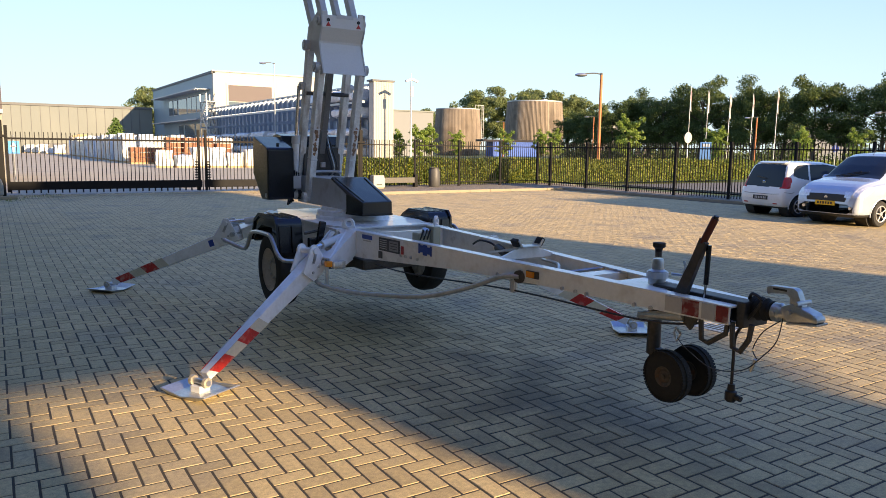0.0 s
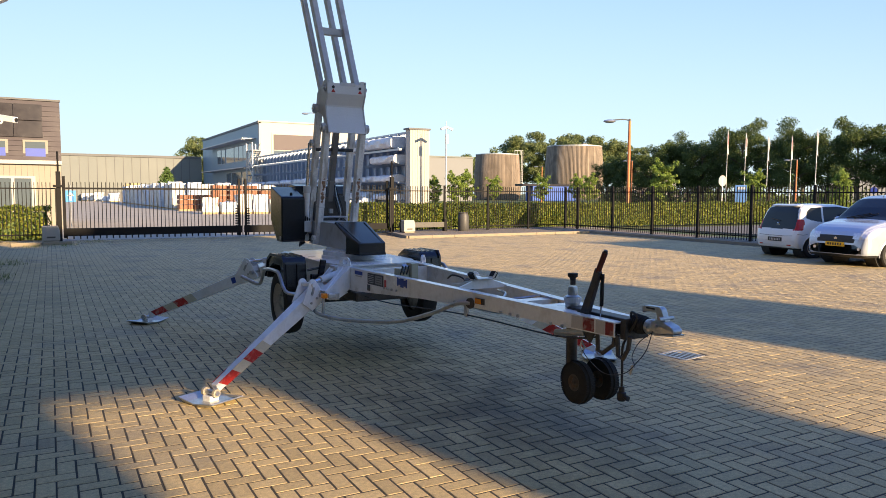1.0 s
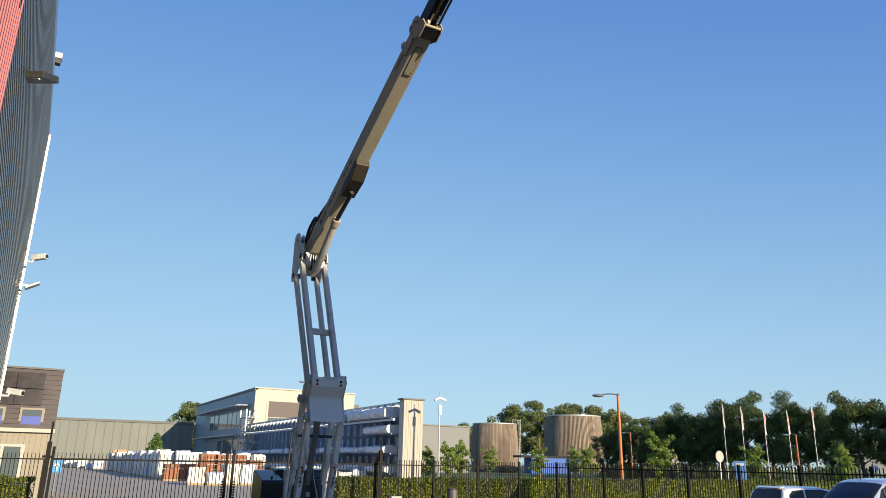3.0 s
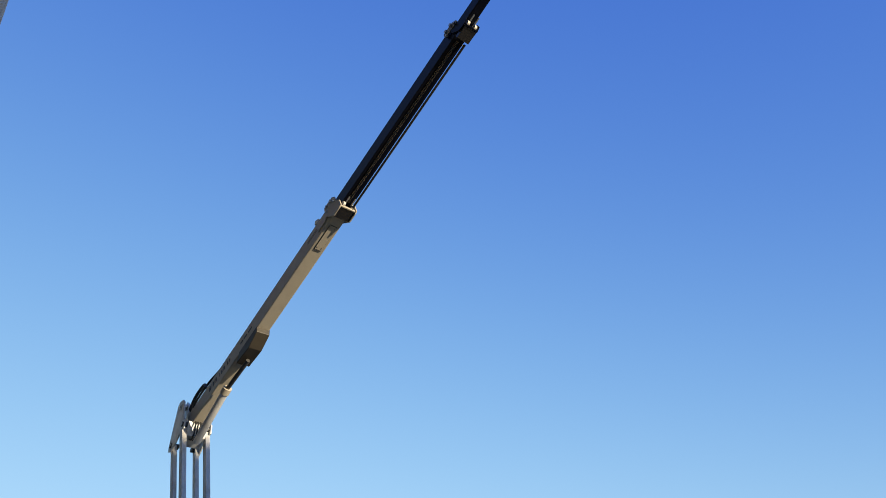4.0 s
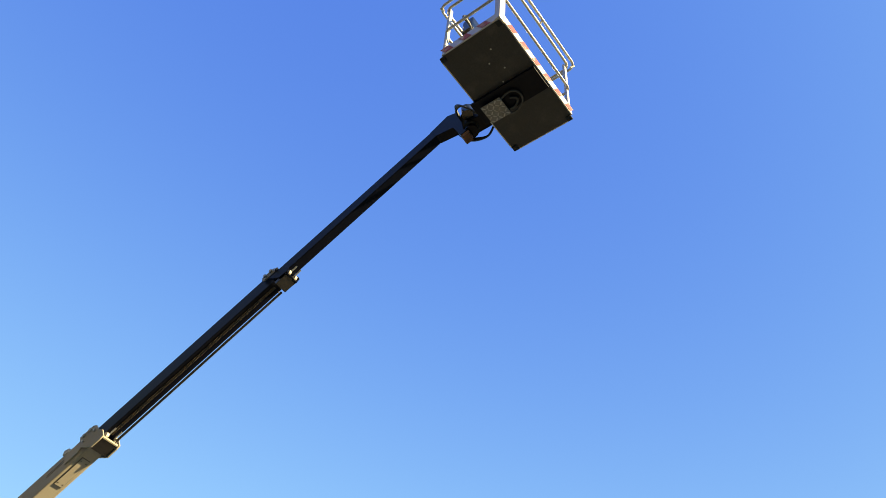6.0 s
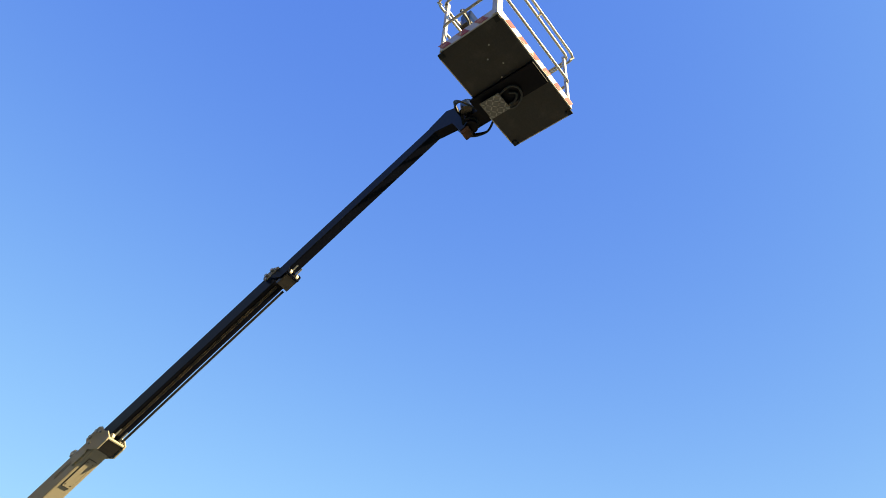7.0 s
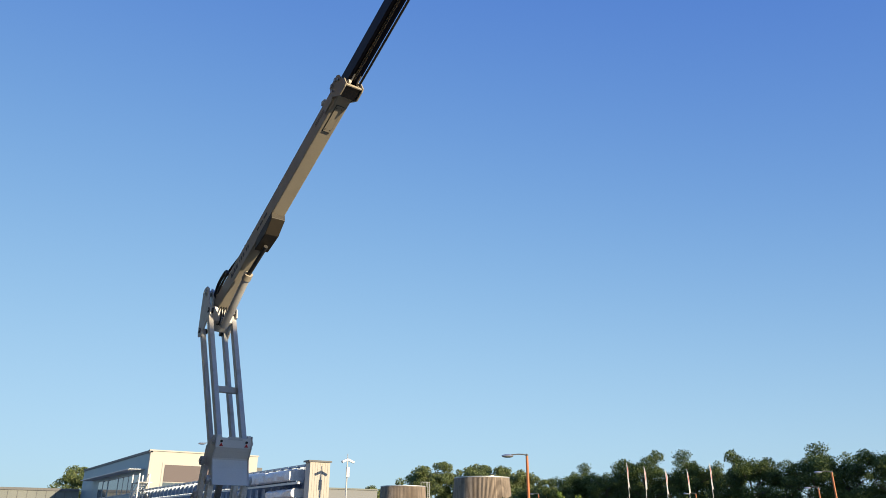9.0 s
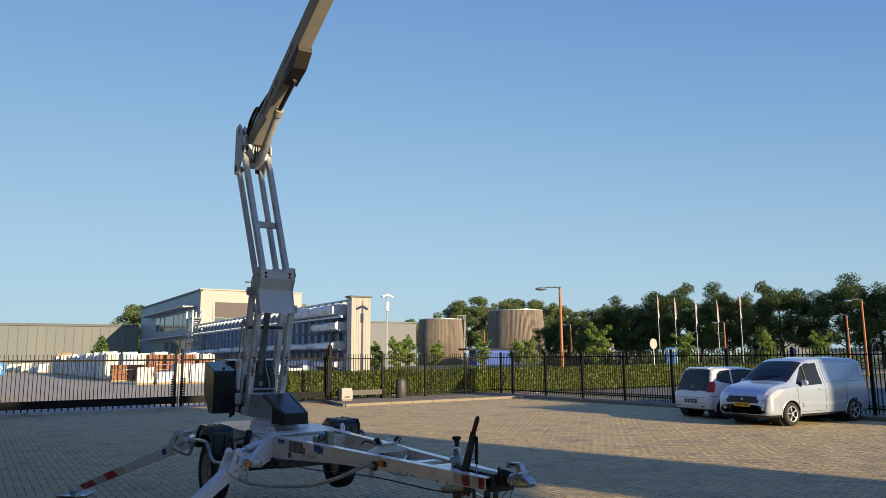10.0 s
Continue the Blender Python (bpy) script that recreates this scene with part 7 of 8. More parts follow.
stair = thing("outside_stair", "galvanised steel outside stair on the office", "stair")
for f in range(4):
    z0 = 1.8 * f
    a, b = (OX - 1.1, 88.3 + (f % 2) * 3.0, z0), (OX - 1.1, 91.3 - (f % 2) * 3.0, z0 + 1.8)
    for dx in (-0.5, 0.5):
        part("stringer", beam((a[0] + dx, a[1], a[2]), (b[0] + dx, b[1], b[2]), 0.08, 0.26), M_RACKLIGHT, stair)
        part("handrail", tube([(a[0] + dx, a[1], a[2] + 1.0), (b[0] + dx, b[1], b[2] + 1.0)], 0.04, 6), M_RACKLIGHT, stair)
    for k in range(8):
        t = (k + 0.5) / 8
        part("tread", bx(a[0] - 0.5, a[0] + 0.5, a[1] + (b[1] - a[1]) * t - 0.13, a[1] + (b[1] - a[1]) * t + 0.13, a[2] + 1.8 * t - 0.02, a[2] + 1.8 * t + 0.02), M_RACKLIGHT, stair)
for x in (OX - 1.7, OX - 0.5):
    for y in (88.2, 91.4):
        part("stair_post", bx(x - 0.07, x + 0.07, y - 0.07, y + 0.07, 0, 8.2), M_RACKLIGHT, stair)
part("landing", bx(OX - 1.8, OX - 0.1, 88.1, 91.5, 7.15, 7.22), M_RACKLIGHT, stair)

# cantilever rack with wrapped bundles, from the tower to the office
rack = thing("cantilever_rack", "long blue grey cantilever rack loaded with wrapped bundles", "rack")
RX = 21.4
NR = 34
for k in range(NR):
    y = 43.6 + 1.5 * k
    r = part("rack_post", bx(RX + 0.9, RX + 1.2, y - 0.12, y + 0.12, 0, 6.35), M_RACK, rack)
    for z in (0.9, 2.4, 3.9, 5.1):
        part("rack_arm", beam((RX + 1.05, y, z), (RX - 0.4, y, z + 0.06), 0.12, 0.24, h1=0.1), M_RACK, r)
    part("rack_cap", beam((RX + 1.05, y, 6.2), (RX + 0.2, y, 6.3), 0.14, 0.2, h1=0.12), M_RACK, r)
part("rack_back", bx(RX + 1.2, RX + 1.3, 43.2, 93.5, 0.6, 6.2), M_RACK, rack, "shaded sheet back of the rack")
for z in (6.28, 4.95):
    part("rack_beam", bx(RX + 0.05 + (0.3 if z > 6 else -0.5), RX + 0.25 + (0.3 if z > 6 else -0.5), 43.2, 93.5, z, z + 0.16), M_RACKLIGHT, rack)
b_rng = random.Random(4)


def bundle(x, y, z, ln, w, h, group="wrapped bundles"):
    """A slack, creased wrap over long goods: rings along y whose edges sag and ruffle."""
    bm = bmesh.new()
    ph = b_rng.uniform(0, 40)
    rings = []
    n, m = 26, 16
    for i in range(n + 1):
        u = i / n
        sag = 0.10 * math.sin(3.1 * u + ph) + 0.08 * noise.noise(Vector((u * 7 + ph, 0, 0)))
        ring = []
        for k in range(m):
            a = 2 * math.pi * k / m
            ca, sa = math.cos(a), math.sin(a)
            px = w / 2 * math.copysign(abs(ca) ** 0.5, ca)
            pz = h / 2 * math.copysign(abs(sa) ** 0.6, sa) + h / 2
            k1 = noise.noise(Vector((px * 2.2 + ph, u * ln * 1.1, pz * 3)))
            k2 = noise.noise(Vector((px * 6 + ph, u * ln * 4, pz * 8)))
            lift_ = (0.5 + sag) if sa > -0.2 else 0.0
            ring.append(bm.verts.new((x + px + 0.16 * k1 + 0.05 * k2, y + ln * u + 0.1 * k1, z + pz * (0.75 + 0.5 * lift_) + (0.10 * k1 + 0.05 * k2) * (sa > -0.3))))
        rings.append(ring)
    for A, B in zip(rings, rings[1:]):
        for k in range(m):
            bm.faces.new((A[k], A[(k + 1) % m], B[(k + 1) % m], B[k]))
    bm.faces.new(rings[0][::-1])
    bm.faces.new(rings[-1])
    b = part("wrapped_beam", bm, M_TARP, None, "", True)
    tagged(b, "long bundle in crumpled white plastic wrap on the rack", "bundle", group)
    return b


for z, n, h in ((1.05, 9, 0.55), (2.52, 9, 0.5), (4.0, 1, 0.85), (5.2, 2, 0.8)):
    for k in range(n):
        bundle(RX - 0.05, 44.0 + 5.4 * k + b_rng.uniform(-0.4, 0.4), z, b_rng.uniform(4.2, 5.3), 1.35, h * b_rng.uniform(0.75, 1.15))

tower = thing("rack_tower", "tall pale concrete slab tower at the end of the rack", "tower")
part("slab", bx(21.4, 23.05, 42.2, 43.0, -0.1, 6.5), M_CONC, tower)
part("cap", bx(21.25, 23.15, 42.1, 43.1, 6.5, 6.62), M_HALLDARK, tower)
for k in range(1, 8):
    part("joint", bx(21.4 + 0.206 * k, 21.41 + 0.206 * k, 42.19, 42.2, 0, 6.5), M_BROWNPANEL, tower)

mast = thing("camera_mast", "slim white mast with two cameras at the top", "mast", at=(23.05, 39.5, 0))
part("pole", cyl((0, 0, 0), (0, 0, 6.5), 0.09, 10, 0.05), M_RACKLIGHT, mast)
part("spike", cyl((0, 0, 6.5), (0, 0, 6.95), 0.03, 8), M_RACKLIGHT, mast)
for s in (-1, 1):
    part("camera", beam((0, 0, 6.55), (s * 0.5, -0.1, 6.35), 0.16, 0.16, 0.02), M_TARP, mast)
part("box", bx(-0.12, 0.12, -0.16, -0.05, 5.3, 6.0, 0.01), M_RACKLIGHT, mast)

pale = thing("pale_hall", "pale low hall behind the young trees", "warehouse", kind="structure")
part("wall", bx(60, 81, 132, 150, -0.1, 9.6), M_PALEHALL, pale)
part("roof_edge", bx(59.8, 81.1, 131.8, 132.1, 9.5, 9.8), M_HALL, pale)

M_TILEJOINT = mat("tile_joint", (0.16, 0.13, 0.15), 0.7, vary=0.1)
house = thing("house", "house with purple tiled roof, solar panels and a beige ground floor", "house", kind="structure")
HX, HY = -2.45, 28.6
part("wall", bx(-16, HX, HY, 38, -0.1, 2.85), M_BEIGEWALL, house)
for k in range(60):
    part("board_joint", bx(HX - 0.2 - 0.22 * k, HX - 0.19 - 0.22 * k, HY - 0.006, HY, 0, 2.85), M_BROWNPANEL, house)
part("gutter", bx(-16, HX + 0.05, HY - 0.2, HY + 0.02, 2.82, 2.98), M_CREAMWALL, house)
roof = part("roof", prism([(HY - 0.1, 2.95), (HY + 0.42, 5.62), (HY + 6, 5.62), (HY + 6, 2.95)], -16, HX), M_TILEJOINT, house, "steep purple tiled roof face")
for k in range(12):
    t = k / 12
    part("tile_course", beam((-16, HY - 0.14 + 0.52 * t, 3.04 + 2.65 * t), (HX + 0.03, HY - 0.14 + 0.52 * t, 3.04 + 2.65 * t), 0.05, 0.212, up=(0, 0.18, 1)), M_ROOFTILE, roof)
part("ridge", bx(-16, HX + 0.06, HY + 0.3, HY + 0.6, 5.60, 5.68), M_HALLDARK, roof)
for x in (-3.65, -4.75, -5.85):
    for z in (3.98, 4.72):
        part("solar_panel", beam((x, HY - 0.23 + 0.186 * (z - 2.95), z), (x, HY - 0.23 + 0.186 * (z + 0.70 - 2.95), z + 0.70), 1.08, 0.04, up=(0, -1, 0)), M_SOLAR, roof)
for x in (-3.4, -4.9):
    w = part("roof_window", bx(x - 0.48, x + 0.48, HY - 0.12, HY + 0.3, 3.06, 3.86, 0.01), M_BEIGEWALL, roof, "roof window with a blue blind")
    part("pane", bx(x - 0.38, x + 0.38, HY - 0.14, HY - 0.11, 3.5, 3.78), M_SKYGLASS, w)
    part("blind", bx(x - 0.38, x + 0.38, HY - 0.14, HY - 0.11, 3.14, 3.5), M_BLUEBLIND, w)
for x in (-4.3, -6.3):
    w = part("window", bx(x - 0.85, x + 0.85, HY - 0.06, HY + 0.05, 0.1, 2.3), M_CREAMWALL, house)
    part("pane", bx(x - 0.7, x + 0.7, HY - 0.075, HY - 0.05, 0.2, 2.2), M_SKYGLASS, w)
    part("mullion", bx(x - 0.06, x + 0.06, HY - 0.09, HY - 0.07, 0.2, 2.2), M_CREAMWALL, w)


# ---- slatted tanks ----
def tank(cx, cy, r, h, label):
    t = thing("slatted_tank", label, "tank", "slatted tanks", at=(cx, cy, 0))
    part("drum", lathe([(0, 0), (r * 0.96, 0), (r * 0.985, h * 0.5), (r * 0.94, h * 0.97), (0, h * 0.99)], (0, 0, 0), seg=48), M_HALL, t)
    n = 140
    v, f = [], []
    for k in range(n):
        a = 2 * math.pi * k / n
        c, s = math.cos(a), math.sin(a)
        wv = r * 0.0135
        base = len(v)
        for z, q in ((0.02, 1.0), (0.35, 1.035), (0.6, 1.03), (1.0, 0.965)):
            R = r * q
            v += [(R * c - wv * s, R * s + wv * c, z * h), (R * c + wv * s, R * s - wv * c, z * h), ((R - 0.25) * c + wv * s, (R - 0.25) * s - wv * c, z * h), ((R - 0.25) * c - wv * s, (R - 0.25) * s + wv * c, z * h)]
        for j in range(3):
            o = base + 4 * j
            f += [(o + q, o + (q + 1) % 4, o + 4 + (q + 1) % 4, o + 4 + q) for q in range(4)]
    tagged(rawpart("slats", v, f, M_WOODSLAT, t, "upright weathered wooden slats"), kind="stuff")
    part("rim", lathe([(r * 0.955, h * 0.985), (r * 0.975, h * 0.985), (r * 0.975, h * 1.004), (r * 0.955, h * 1.004)], (0, 0, 0), seg=48), M_RACKLIGHT, t)
    return t


t1 = tank(98.6, 149, 5.75, 11.6, "round tank clad in brown wooden slats with a ladder")
t2 = tank(137.0, 165.5, 8.5, 15.9, "larger round tank clad in brown wooden slats")
lad = part("ladder", bx(4.25, 4.33, -4.6, -4.52, 0, 12.5), M_RACKLIGHT, t1, "pale ladder up to the landing")
part("ladder_stile", bx(4.75, 4.83, -4.6, -4.52, 0, 12.5), M_RACKLIGHT, lad)
for k in range(24):
    part("rung", bx(4.33, 4.75, -4.58, -4.54, 0.4 + 0.5 * k, 0.45 + 0.5 * k), M_RACKLIGHT, lad)
rail_ = part("landing_rail", bx(2.2, 4.8, -4.66, -4.61, 12.5, 12.56), M_GALV, t1)
for k in range(4):
    part("rail_post", bx(2.2 + 0.85 * k, 2.25 + 0.85 * k, -4.66, -4.61, 11.4, 12.5), M_GALV, rail_)
part("roof_box", bx(-1.5, -0.2, -6, -5, 15.7, 16.4), M_CONC, t2)
sk = thing("blue_container", "blue open container beside the tanks", "container", at=(*ang(37.2, 178), 0))
part("body", bx(-7, 7, -1.5, 1.5, -0.1, 3.4, 0.1), mat("container_blue", (0.03, 0.10, 0.42), 0.5, vary=0.1), sk)
part("dark_roof", bx(-10, 8, -1.6, 1.6, 3.4, 3.9), M_SOLAR, sk)
cw = thing("low_wall", "low pale concrete wall with panels beside the tank", "wall")
for k in range(14):
    x, y = ang(42.2 + 0.55 * k, 150)
    part("panel", bx(x - 0.72, x + 0.72, y - 0.1, y + 0.1, 0, 2.6 if k > 2 else 4.2), M_CREAMWALL if k < 3 else M_BROWNPANEL, cw)


# ---- street lamps, flags, signs ----
M_POLE = mat("orange_brown_pole", (0.50, 0.17, 0.06), 0.5, vary=0.12, scale=3)
M_FLAG = mat("flag_white", (0.42, 0.42, 0.43), 0.7, vary=0.1)


def street_lamp(x, y, h, turn, label, paint=None, r=0.10):
    s = thing("street_lamp", label, "street lamp", "street lamps", at=(x, y, -0.1), turn=turn)
    part("pole", cyl((0, 0, 0), (0, 0, h), r, 12, r * 0.75), paint or M_POLE, s, "painted steel pole", True)
    part("pole_top", cyl((0, 0, h), (0, 0, h + 0.12), 0.08, 12, 0.06), M_HALLDARK, s)
    part("arm", tube([(0, 0, h + 0.05), (-0.4, 0, h + 0.1), (-0.9, 0, h + 0.06)], 0.035, 8, smooth_steps=3), M_HALLDARK, s, smooth=True)
    head = bmesh.new()
    bmesh.ops.create_uvsphere(head, u_segments=16, v_segments=8, radius=1, matrix=Matrix.Translation((-1.1, 0, h)) @ Matrix.Diagonal((0.34, 0.17, 0.10, 1)))
    part("lamp_head", head, M_GALV, s, "flat oval lamp head", True)
    return s


street_lamp(19.95, 60.0, 9.3, 0, "slim grey street lamp in front of the office", M_RACKLIGHT, 0.06)
street_lamp(25.2, 22.5, 5.75, -33, "orange brown street lamp with an oval head")
for az, d, h in ((43.1, 120, 7.0), (63.4, 70, 6.3), (62.4, 90, 6.0), (54.4, 95, 5.8), (36.3, 130, 6.5)):
    street_lamp(*ang(az, d), h, -40, "orange brown street lamp far along the street")

for i, (az, top_) in enumerate(((49.75, 9.0), (50.98, 8.6), (52.47, 8.2), (53.99, 8.15), (55.58, 8.7))):
    x, y = ang(az, 88)
    fl = thing("flagpole", "white flagpole with a narrow banner", "flagpole", "flagpoles", at=(x, y, -0.1))
    part("pole", cyl((0, 0, 0), (0, 0, top_), 0.04, 8, 0.025), M_RACKLIGHT, fl)
    hh = top_ - 0.1
    ban = part("banner", prism([(0.03, hh), (0.20 + 0.06 * (i % 3), hh - 0.7), (0.14 + 0.08 * (i % 2), hh - 1.8), (0.26, hh - 2.7 + 0.3 * (i % 2)), (0.03, hh - 2.5)], -0.02, 0.02, plane="xz"), M_FLAG, fl, "limp white banner")
    part("banner_stripe", prism([(0.05, hh - 0.3), (0.13, hh - 0.6), (0.11, hh - 1.6), (0.05, hh - 1.4)], -0.03, 0.03, plane="xz"), M_RED, ban)

sg = thing("round_sign", "round pale sign seen from behind on a post", "sign", at=(*ang(49.3, 60), -0.1))
part("post", cyl((0, 0, 0), (0, 0, 3.0), 0.04, 8), M_GALV, sg)
bm_ = cyl((0, -0.02, 2.8), (0, 0.02, 2.8), 0.42, 24)
part("disc", bm_, M_CONC, sg)
bs = thing("info_sign", "upright blue and white information sign", "sign", at=(*ang(50.6, 62), -0.1), turn=-50)
part("panel", bx(-0.42, 0.42, -0.06, 0.06, -0.02, 2.5, 0.02), mat("sign_pale_blue", (0.12, 0.28, 0.60), 0.4, vary=0.1), bs)
part("header", bx(-0.3, 0.3, -0.07, 0.07, 2.15, 2.35, 0.02), M_TARP, bs)
rs = thing("round_sign", "round blue traffic sign on a post", "sign", at=(*ang(58.9, 60), -0.1), turn=-60)
part("post", cyl((0, 0, 0), (0, 0, 2.5), 0.035, 8), M_GALV, rs)
part("disc", cyl((0, -0.02, 2.1), (0, 0.02, 2.1), 0.24, 24), M_BLUEBLIND, rs)
ar = thing("arrow_sign", "square blue sign with a white arrow beyond the gate", "sign", at=(-2.2, 24.6, 0))
part("post", cyl((0, 0, 0), (0, 0, 1.9), 0.03, 8), M_GALV, ar)
part("board", bx(-0.19, 0.19, -0.03, 0.0, 1.22, 1.68, 0.004), mat("sign_blue", (0.02, 0.25, 0.62), 0.4, vary=0.05), ar)
part("arrow_shaft", bx(-0.035, 0.035, -0.036, -0.03, 1.27, 1.5), M_TARP, ar)
part("arrow_tip", prism([(-0.12, 1.47), (0.12, 1.47), (0.0, 1.63)], -0.036, -0.03, plane="xz"), M_TARP, ar)
fb = thing("far_hall", "white warehouse far behind the oaks", "warehouse", kind="structure")
for az0, az1, d, h in ((56.8, 61, 190, 9.5), (61, 75, 190, 2.8), (43.6, 46.5, 300, 15)):
    (xa, ya), (xb, yb) = ang(az0, d), ang(az1, d)
    part("wall", beam((xa, ya, h / 2), (xb, yb, h / 2), 8, h), M_CREAMWALL, fb)
    part("roof_edge", beam((xa, ya, h), (xb, yb, h), 8.3, 0.5), M_OFFICE, fb)


# ---- pallets behind the gate ----
M_WRAPS = [M_TARP, mat("wrap_cream", (0.60, 0.60, 0.57), 0.5, vary=0.25, scale=3), mat("wrap_blue_white", (0.45, 0.55, 0.68), 0.4, vary=0.3, scale=2.5),
           mat("wrap_print", (0.62, 0.62, 0.58), 0.4, vary=0.2, scale=3, stain=(0.25, 0.35, 0.45), stain_amount=0.9, stain_scale=2.2)]
def pallet(x, y, w, d, h, kind_, turn):
    p = thing("loaded_pallet", {"wrap": "pallet of goods in white plastic wrap", "crate": "pallet stacked with brown crates", "yellow": "wrapped pallet with yellow boards on top"}[kind_], "pallet", "pallets in the yard", at=(x, y, -0.02), turn=turn)
    part("deck", bx(-w / 2, w / 2, -d / 2, d / 2, 0.0, 0.14), M_PALLETWOOD, p)
    if kind_ == "crate":
        nz = int(h / 0.42)
        for i in range(3):
            for k in range(nz):
                part("crate", bx(-w / 2 + w / 3 * i + 0.02, -w / 2 + w / 3 * (i + 1) - 0.02, -d / 2, d / 2, 0.16 + 0.42 * k, 0.55 + 0.42 * k, 0.02), M_CRATE, p)
    else:
        bm = bx(-w / 2, w / 2, -d / 2, d / 2, 0.14, h)
        bmesh.ops.subdivide_edges(bm, edges=bm.edges[:], cuts=7, use_grid_fill=True)
        for v in bm.verts:
            k = noise.noise(Vector((v.co.x * 1.7 + x, v.co.y * 1.7 + y, v.co.z * 1.9)))
            k2 = noise.noise(Vector((v.co.x * 6 + x * 3, v.co.y * 6 + y, v.co.z * 5)))
            v.co += Vector((0.12 * k + 0.035 * k2, 0.12 * k + 0.035 * k2, 0.12 * k + 0.03 * k2 if v.co.z > 0.3 else 0))
        part("load", bm, M_WRAPS[p_rng.randrange(4)], p, "crumpled white wrap", True)
        if kind_ == "yellow":
            for q in range(4):
                part("board", bx(-w / 2 * 0.9, w / 2 * 0.9, -d / 2 * 0.9, d / 2 * 0.9, h + 0.076 * q, h + 0.076 * q + 0.07), M_PALLETWOOD, p)


p_rng = random.Random(12)
for i in range(19):
    pallet(7.6 + p_rng.uniform(-0.12, 0.12) - 0.012 * i, 63.5 + 1.65 * i, 1.2, 1.2, p_rng.uniform(2.2, 2.6), "wrap", p_rng.uniform(-5, 5))
for i in range(7):
    pallet(7.0 + p_rng.uniform(-0.15, 0.15), 96 + 1.8 * i, 1.2, 1.2, p_rng.uniform(2.2, 2.5), "yellow" if i in (0, 3, 5, 6) else "wrap", p_rng.uniform(-5, 5))
for x, y, h in ((7.5, 59.0, 1.6), (8.8, 58.8, 1.6), (10.1, 60.5, 1.6), (9.7, 55.5, 2.25), (11.0, 55.3, 2.25), (12.3, 55.6, 2.25), (13.6, 55.0, 1.85)):
    pallet(x, y, 1.2, 1.2, h, "crate", p_rng.uniform(-4, 4))
for x, y, h in ((8.9, 62.5, 2.5), (10.2, 63.5, 2.4), (11.5, 62.5, 2.5), (12.9, 62.8, 2.3), (14.3, 62.0, 2.4), (15.7, 62.0, 2.3)):
    pallet(x, y, 1.2, 1.2, h, "wrap", p_rng.uniform(-6, 6))
for i in range(12):
    pallet(7.7 + 1.25 * i, 48.6 + p_rng.uniform(-0.5, 0.5) - 0.1 * i, 1.1, 1.0, (1.25, 0.75, 1.5, 1.4, 1.1)[i % 5] + p_rng.uniform(-0.1, 0.15), "wrap", p_rng.uniform(-12, 12))
for i in range(6):
    pallet(1.5 + 1.5 * i * 0.6, 134 - 3.0 * i, 1.4, 1.3, p_rng.uniform(0.9, 1.5), "wrap", p_rng.uniform(-10, 10))


# ---- fittings on the warehouse wall ----
def wall_camera(y, z, reach, label, tilt=-8, size=1.0):
    c = thing("wall_camera", label, "camera", "wall cameras", at=(-4.07, y, z))
    part("bracket", tube([(0, 0, 0), (reach * 0.5, 0, 0.0), (reach * 0.6, 0, 0.08)], 0.03, 8), M_TARP, c)
    part("plate", bx(0, 0.02, -0.08, 0.08, -0.1, 0.1), M_TARP, c)
    a = radians(tilt)
    d = Vector((math.cos(a) * 0.75, -0.55, math.sin(a)))
    o = Vector((reach * 0.45, 0.1, 0.14))
    part("housing", beam(o, o + d.normalized() * 0.42 * size, 0.15, 0.15, 0.02), M_TARP, c, "white camera housing")
    part("lens", cyl(o + d.normalized() * 0.42 * size, o + d.normalized() * 0.44 * size, 0.05, 12), M_TRIM, c)


wall_camera(13.1, 3.3, 0.36, "white camera on a bracket at the wall corner")
wall_camera(13.1, 6.85, 0.3, "cream camera on a bracket high on the wall", 5)
lamp_ = thing("wall_floodlight", "grey floodlight tilted on a wall bracket", "floodlight", at=(-4.07, 13.1, 6.2))
part("bracket", beam((0, 0, 0), (0.2, 0, 0), 0.05, 0.05), M_GALV, lamp_)
part("head", beam((0.1, 0, -0.08), (0.42, 0, 0.1), 0.3, 0.07, 0.02), M_GALV, lamp_)

hc = thing("wall_box", "small pale box lamp high at the wall corner", "wall lamp", at=(-4.33, 13.2, 12.85))
part("housing", bx(0, 0.2, -0.12, 0.12, 0.16, 0.34, 0.01), M_TARP, hc)
part("lamp", bx(0.02, 0.18, -0.1, 0.1, 0.0, 0.155, 0.01), M_TRIM, hc, "dark lamp below the box")
fl2 = thing("wall_floodlight", "large grey floodlight on the warehouse wall", "floodlight", at=(-4.12, 3.6, 7.67))
part("bracket", beam((0, 0, 0), (0.2, 0, 0), 0.05, 0.05), M_GALV, fl2)
part("head", beam((0.03, -0.2, -0.05), (0.24, 0.15, 0.08), 0.5, 0.12, 0.02), M_STEEL, fl2)
part("glass", beam((0.05, -0.2, -0.105), (0.22, 0.12, 0.02), 0.3, 0.01), M_GLASS, fl2)
ws = thing("wall_sign", "red lettered sign high on the warehouse wall", "sign", at=(-4.093, -2.45, 5.0))
for k in range(17):
    part("letter_bar", bx(0.0, 0.015, 0.2 * k, 0.2 * k + 0.05, 0.25 * (k % 3), 2.4 - 0.3 * (k % 2)), mat("sign_red", (0.42, 0.12, 0.14), 0.5) if k == 0 else bpy.data.materials["sign_red"], ws)


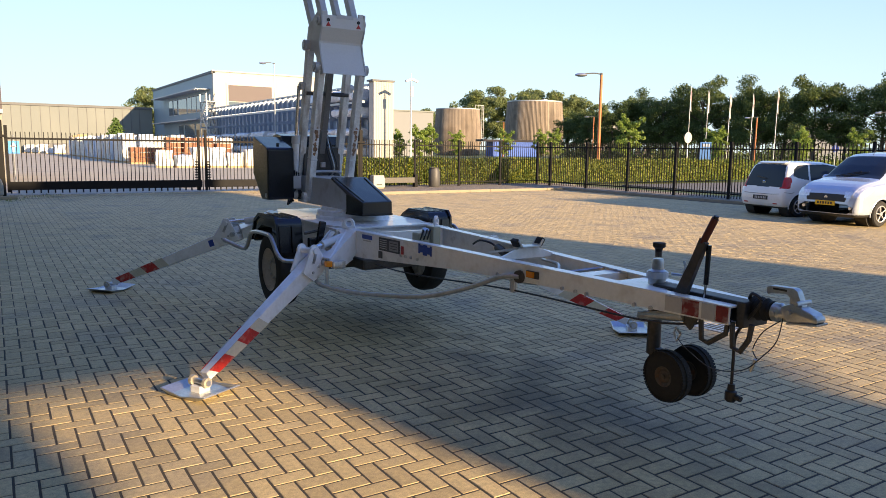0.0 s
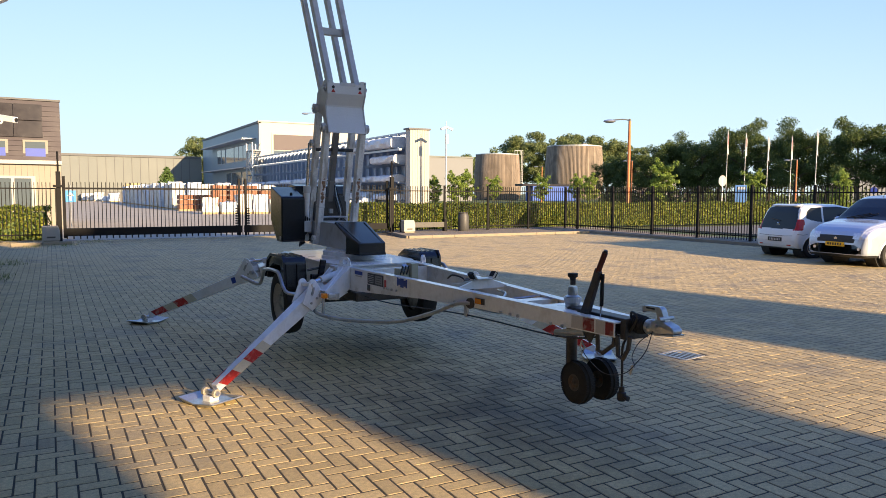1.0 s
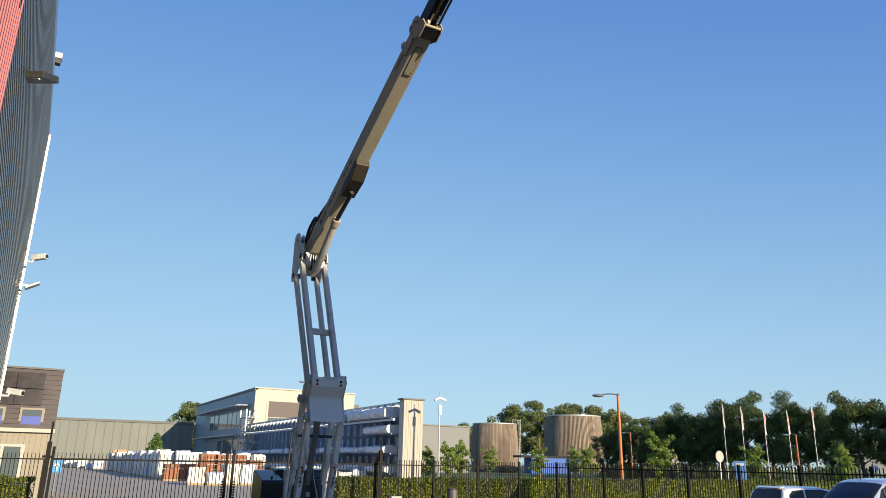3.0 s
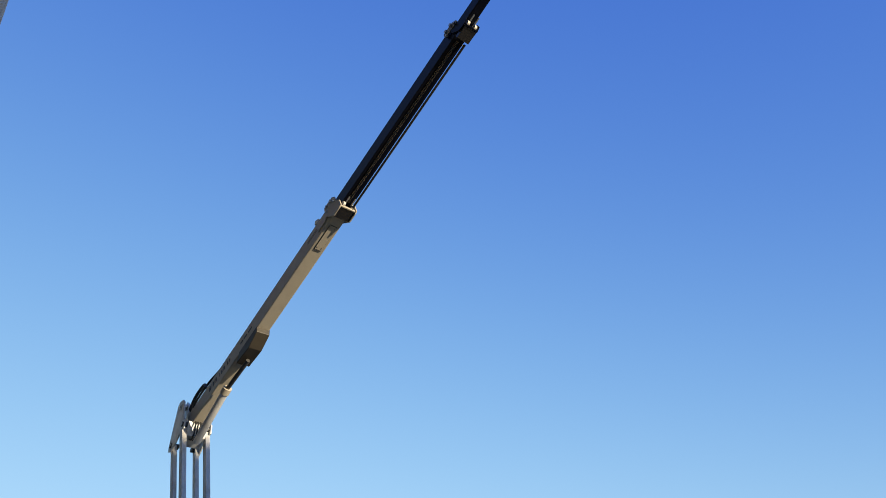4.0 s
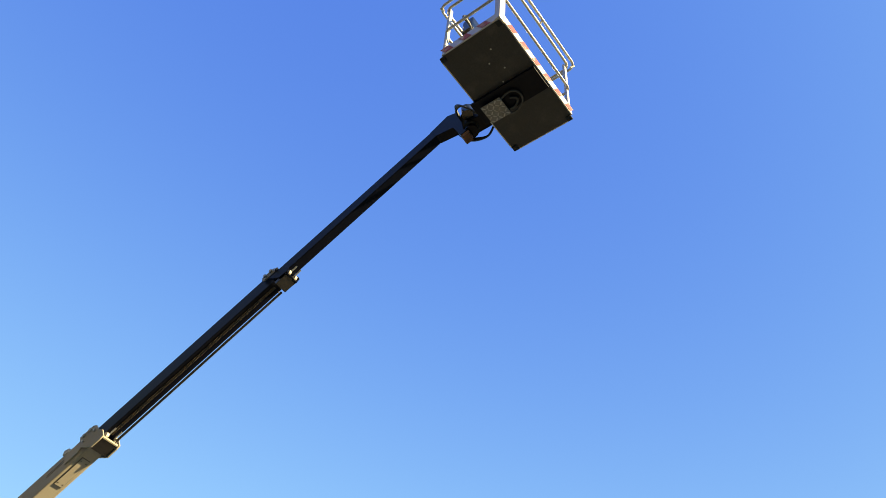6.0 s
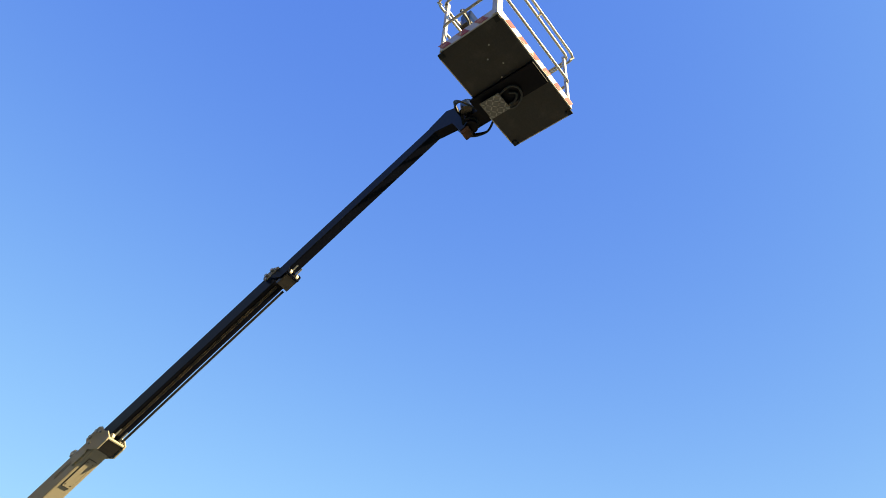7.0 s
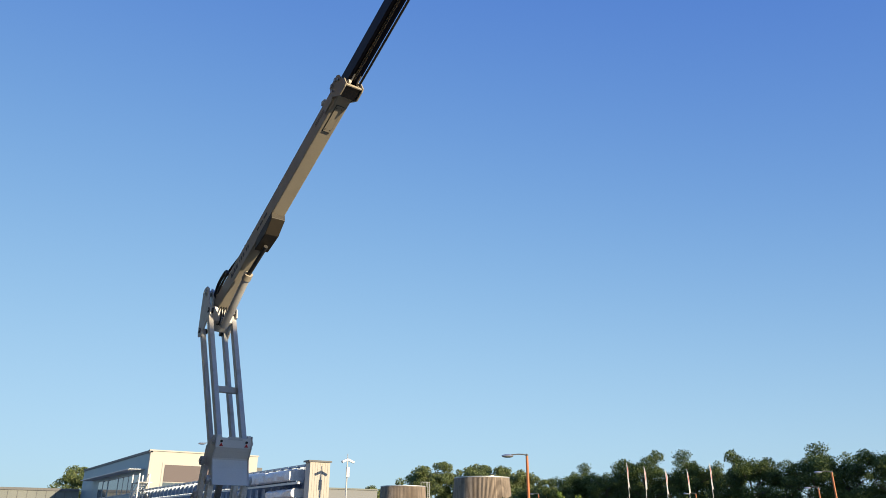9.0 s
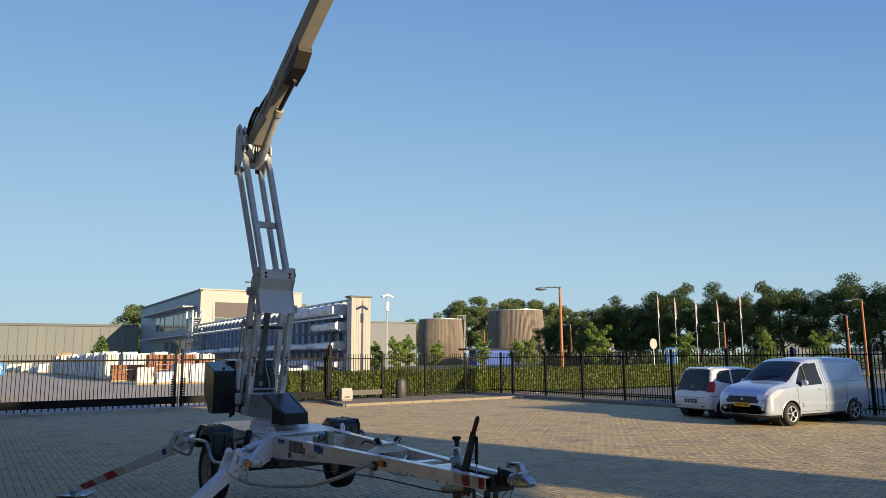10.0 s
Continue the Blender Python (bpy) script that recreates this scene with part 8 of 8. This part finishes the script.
# ---- drain, weeds ----
dr = thing("drain_grate", "rusty iron drain grate set in the pavers", "drain", at=(2.78, -2.29, 0.0), turn=8)
# black plate below the bars, painted shade for the depth of the drain
part("frame", bx(-0.17, 0.17, -0.17, 0.17, -0.035, -0.02, 0.003), M_TRIM, dr)
for k in range(5):
    part("grate_bar", beam((-0.12 + 0.06 * k, -0.15, -0.004), (-0.12 + 0.06 * k, 0.15, -0.004), 0.022, 0.012), M_GALV, dr, "worn bright bar")
for a, b in (((-1, -1), (1, -1)), ((1, -1), (1, 1)), ((1, 1), (-1, 1)), ((-1, 1), (-1, -1))):
    part("grate_rim", beam((0.16 * a[0], 0.16 * a[1], -0.008), (0.16 * b[0], 0.16 * b[1], -0.008), 0.024, 0.024), M_RIM, dr)
w_rng = np.random.default_rng(3)
V, F = [], []
for cx, cy, n_, sp in [(-3.85, -1.6, 60, 0.10), (-3.8, 1.0, 70, 0.14), (-3.9, 3.2, 70, 0.16), (-3.85, 5.5, 90, 0.2), (-3.8, 8.4, 90, 0.25), (-3.7, 11.5, 120, 0.3), (-3.4, 17.2, 150, 0.3), (-2.5, 17.3, 120, 0.3), (-1.6, 18.7, 90, 0.4), (13.5, 18.6, 160, 0.8), (15.9, 18.4, 160, 0.8), (16.2, 16.3, 60, 0.4), (17.0, 12.0, 80, 0.3), (17.0, 7.0, 80, 0.3), (-3.4, -2.4, 40, 0.06), (-3.42, -0.2, 40, 0.07)]:
    for _ in range(n_):
        x, y = cx + w_rng.normal() * sp * 0.6, cy + w_rng.normal() * sp * 1.4
        a, h, w = w_rng.uniform(0, 6.3), w_rng.uniform(0.02, 0.09), 0.006
        dx, dy = math.cos(a), math.sin(a)
        b = len(V)
        V += [(x - dy * w, y + dx * w, 0), (x + dy * w, y - dx * w, 0), (x + dx * h * 0.7, y + dy * h * 0.7, h)]
        F.append((b, b + 1, b + 2))
wd = rawpart("weeds", V, F, M_LEAF_HEDGE)
tagged(wd, "small green weeds in the paver joints along the wall", "weeds", kind="stuff")


# ---- pavers, laid in herringbone ----
BL, BW, CH, JT = 0.2125, 0.10625, 0.0032, 0.0048


def brick_verts(x0, x1, y0, y1, dz, gap=JT):
    x0, x1, y0, y1 = x0 + gap, x1 - gap, y0 + gap, y1 - gap
    return [(x0, y0, -0.03), (x1, y0, -0.03), (x1, y1, -0.03), (x0, y1, -0.03),
            (x0, y0, dz - CH), (x1, y0, dz - CH), (x1, y1, dz - CH), (x0, y1, dz - CH),
            (x0 + CH, y0 + CH, dz), (x1 - CH, y0 + CH, dz), (x1 - CH, y1 - CH, dz), (x0 + CH, y1 - CH, dz)]


BRICK_F = [(8, 9, 10, 11), (4, 5, 9, 8), (5, 6, 10, 9), (6, 7, 11, 10), (7, 4, 8, 11), (0, 1, 5, 4), (1, 2, 6, 5), (2, 3, 7, 6), (3, 0, 4, 7)]
pave = thing("pavement", "grey brown clay pavers in herringbone with worn dark patches", "paver yard", kind="structure")
shared = []
for lx, ly in ((BL, BW), (BW, BL)):
    me = bpy.data.meshes.new("brick")
    me.from_pydata(brick_verts(0, lx, 0, ly, 0.0), [], BRICK_F)
    me.materials.append(M_PAVER)
    shared.append(me)
PX0, PX1, PY0, PY1 = -3.98 - 4 * BW, 17.2, -10.5 - 52 * BW, 19.5
NX, NY = int((PX1 - PX0) / BW), int((PY1 - PY0) / BW)
lay = np.random.default_rng(21)
V, F = [], []
for i in range(NX):
    for j in range(NY):
        k = (i + j) % 4
        if k not in (0, 2):
            continue
        x, y = PX0 + i * BW, PY0 + j * BW
        lx, ly = (BL, BW) if k == 0 else (BW, BL)
        if x > 8.4 and y + ly > 15.9 or x + lx > 17.05:
            continue
        if 2.63 < x + lx / 2 < 2.93 and -2.44 < y + ly / 2 < -2.14:
            continue
        dz = max(-0.0008, float(lay.normal() * (0.0008 if y < 3 else 0.0003)))
        if -2.75 < x < -0.95 and -4.7 < y < -1.45:
            b = new("brick", shared[0 if k == 0 else 1])
            b.parent, b.location = pave, (x, y, dz)
            continue
        n0 = len(V)
        V += brick_verts(x, x + lx, y, y + ly, dz, JT if y < 1 else 0.003)
        F += [tuple(n0 + q for q in f) for f in (BRICK_F if y < 4 else BRICK_F[:5])]
tagged(rawpart("bricks", V, F, M_PAVER, pave), kind="stuff")
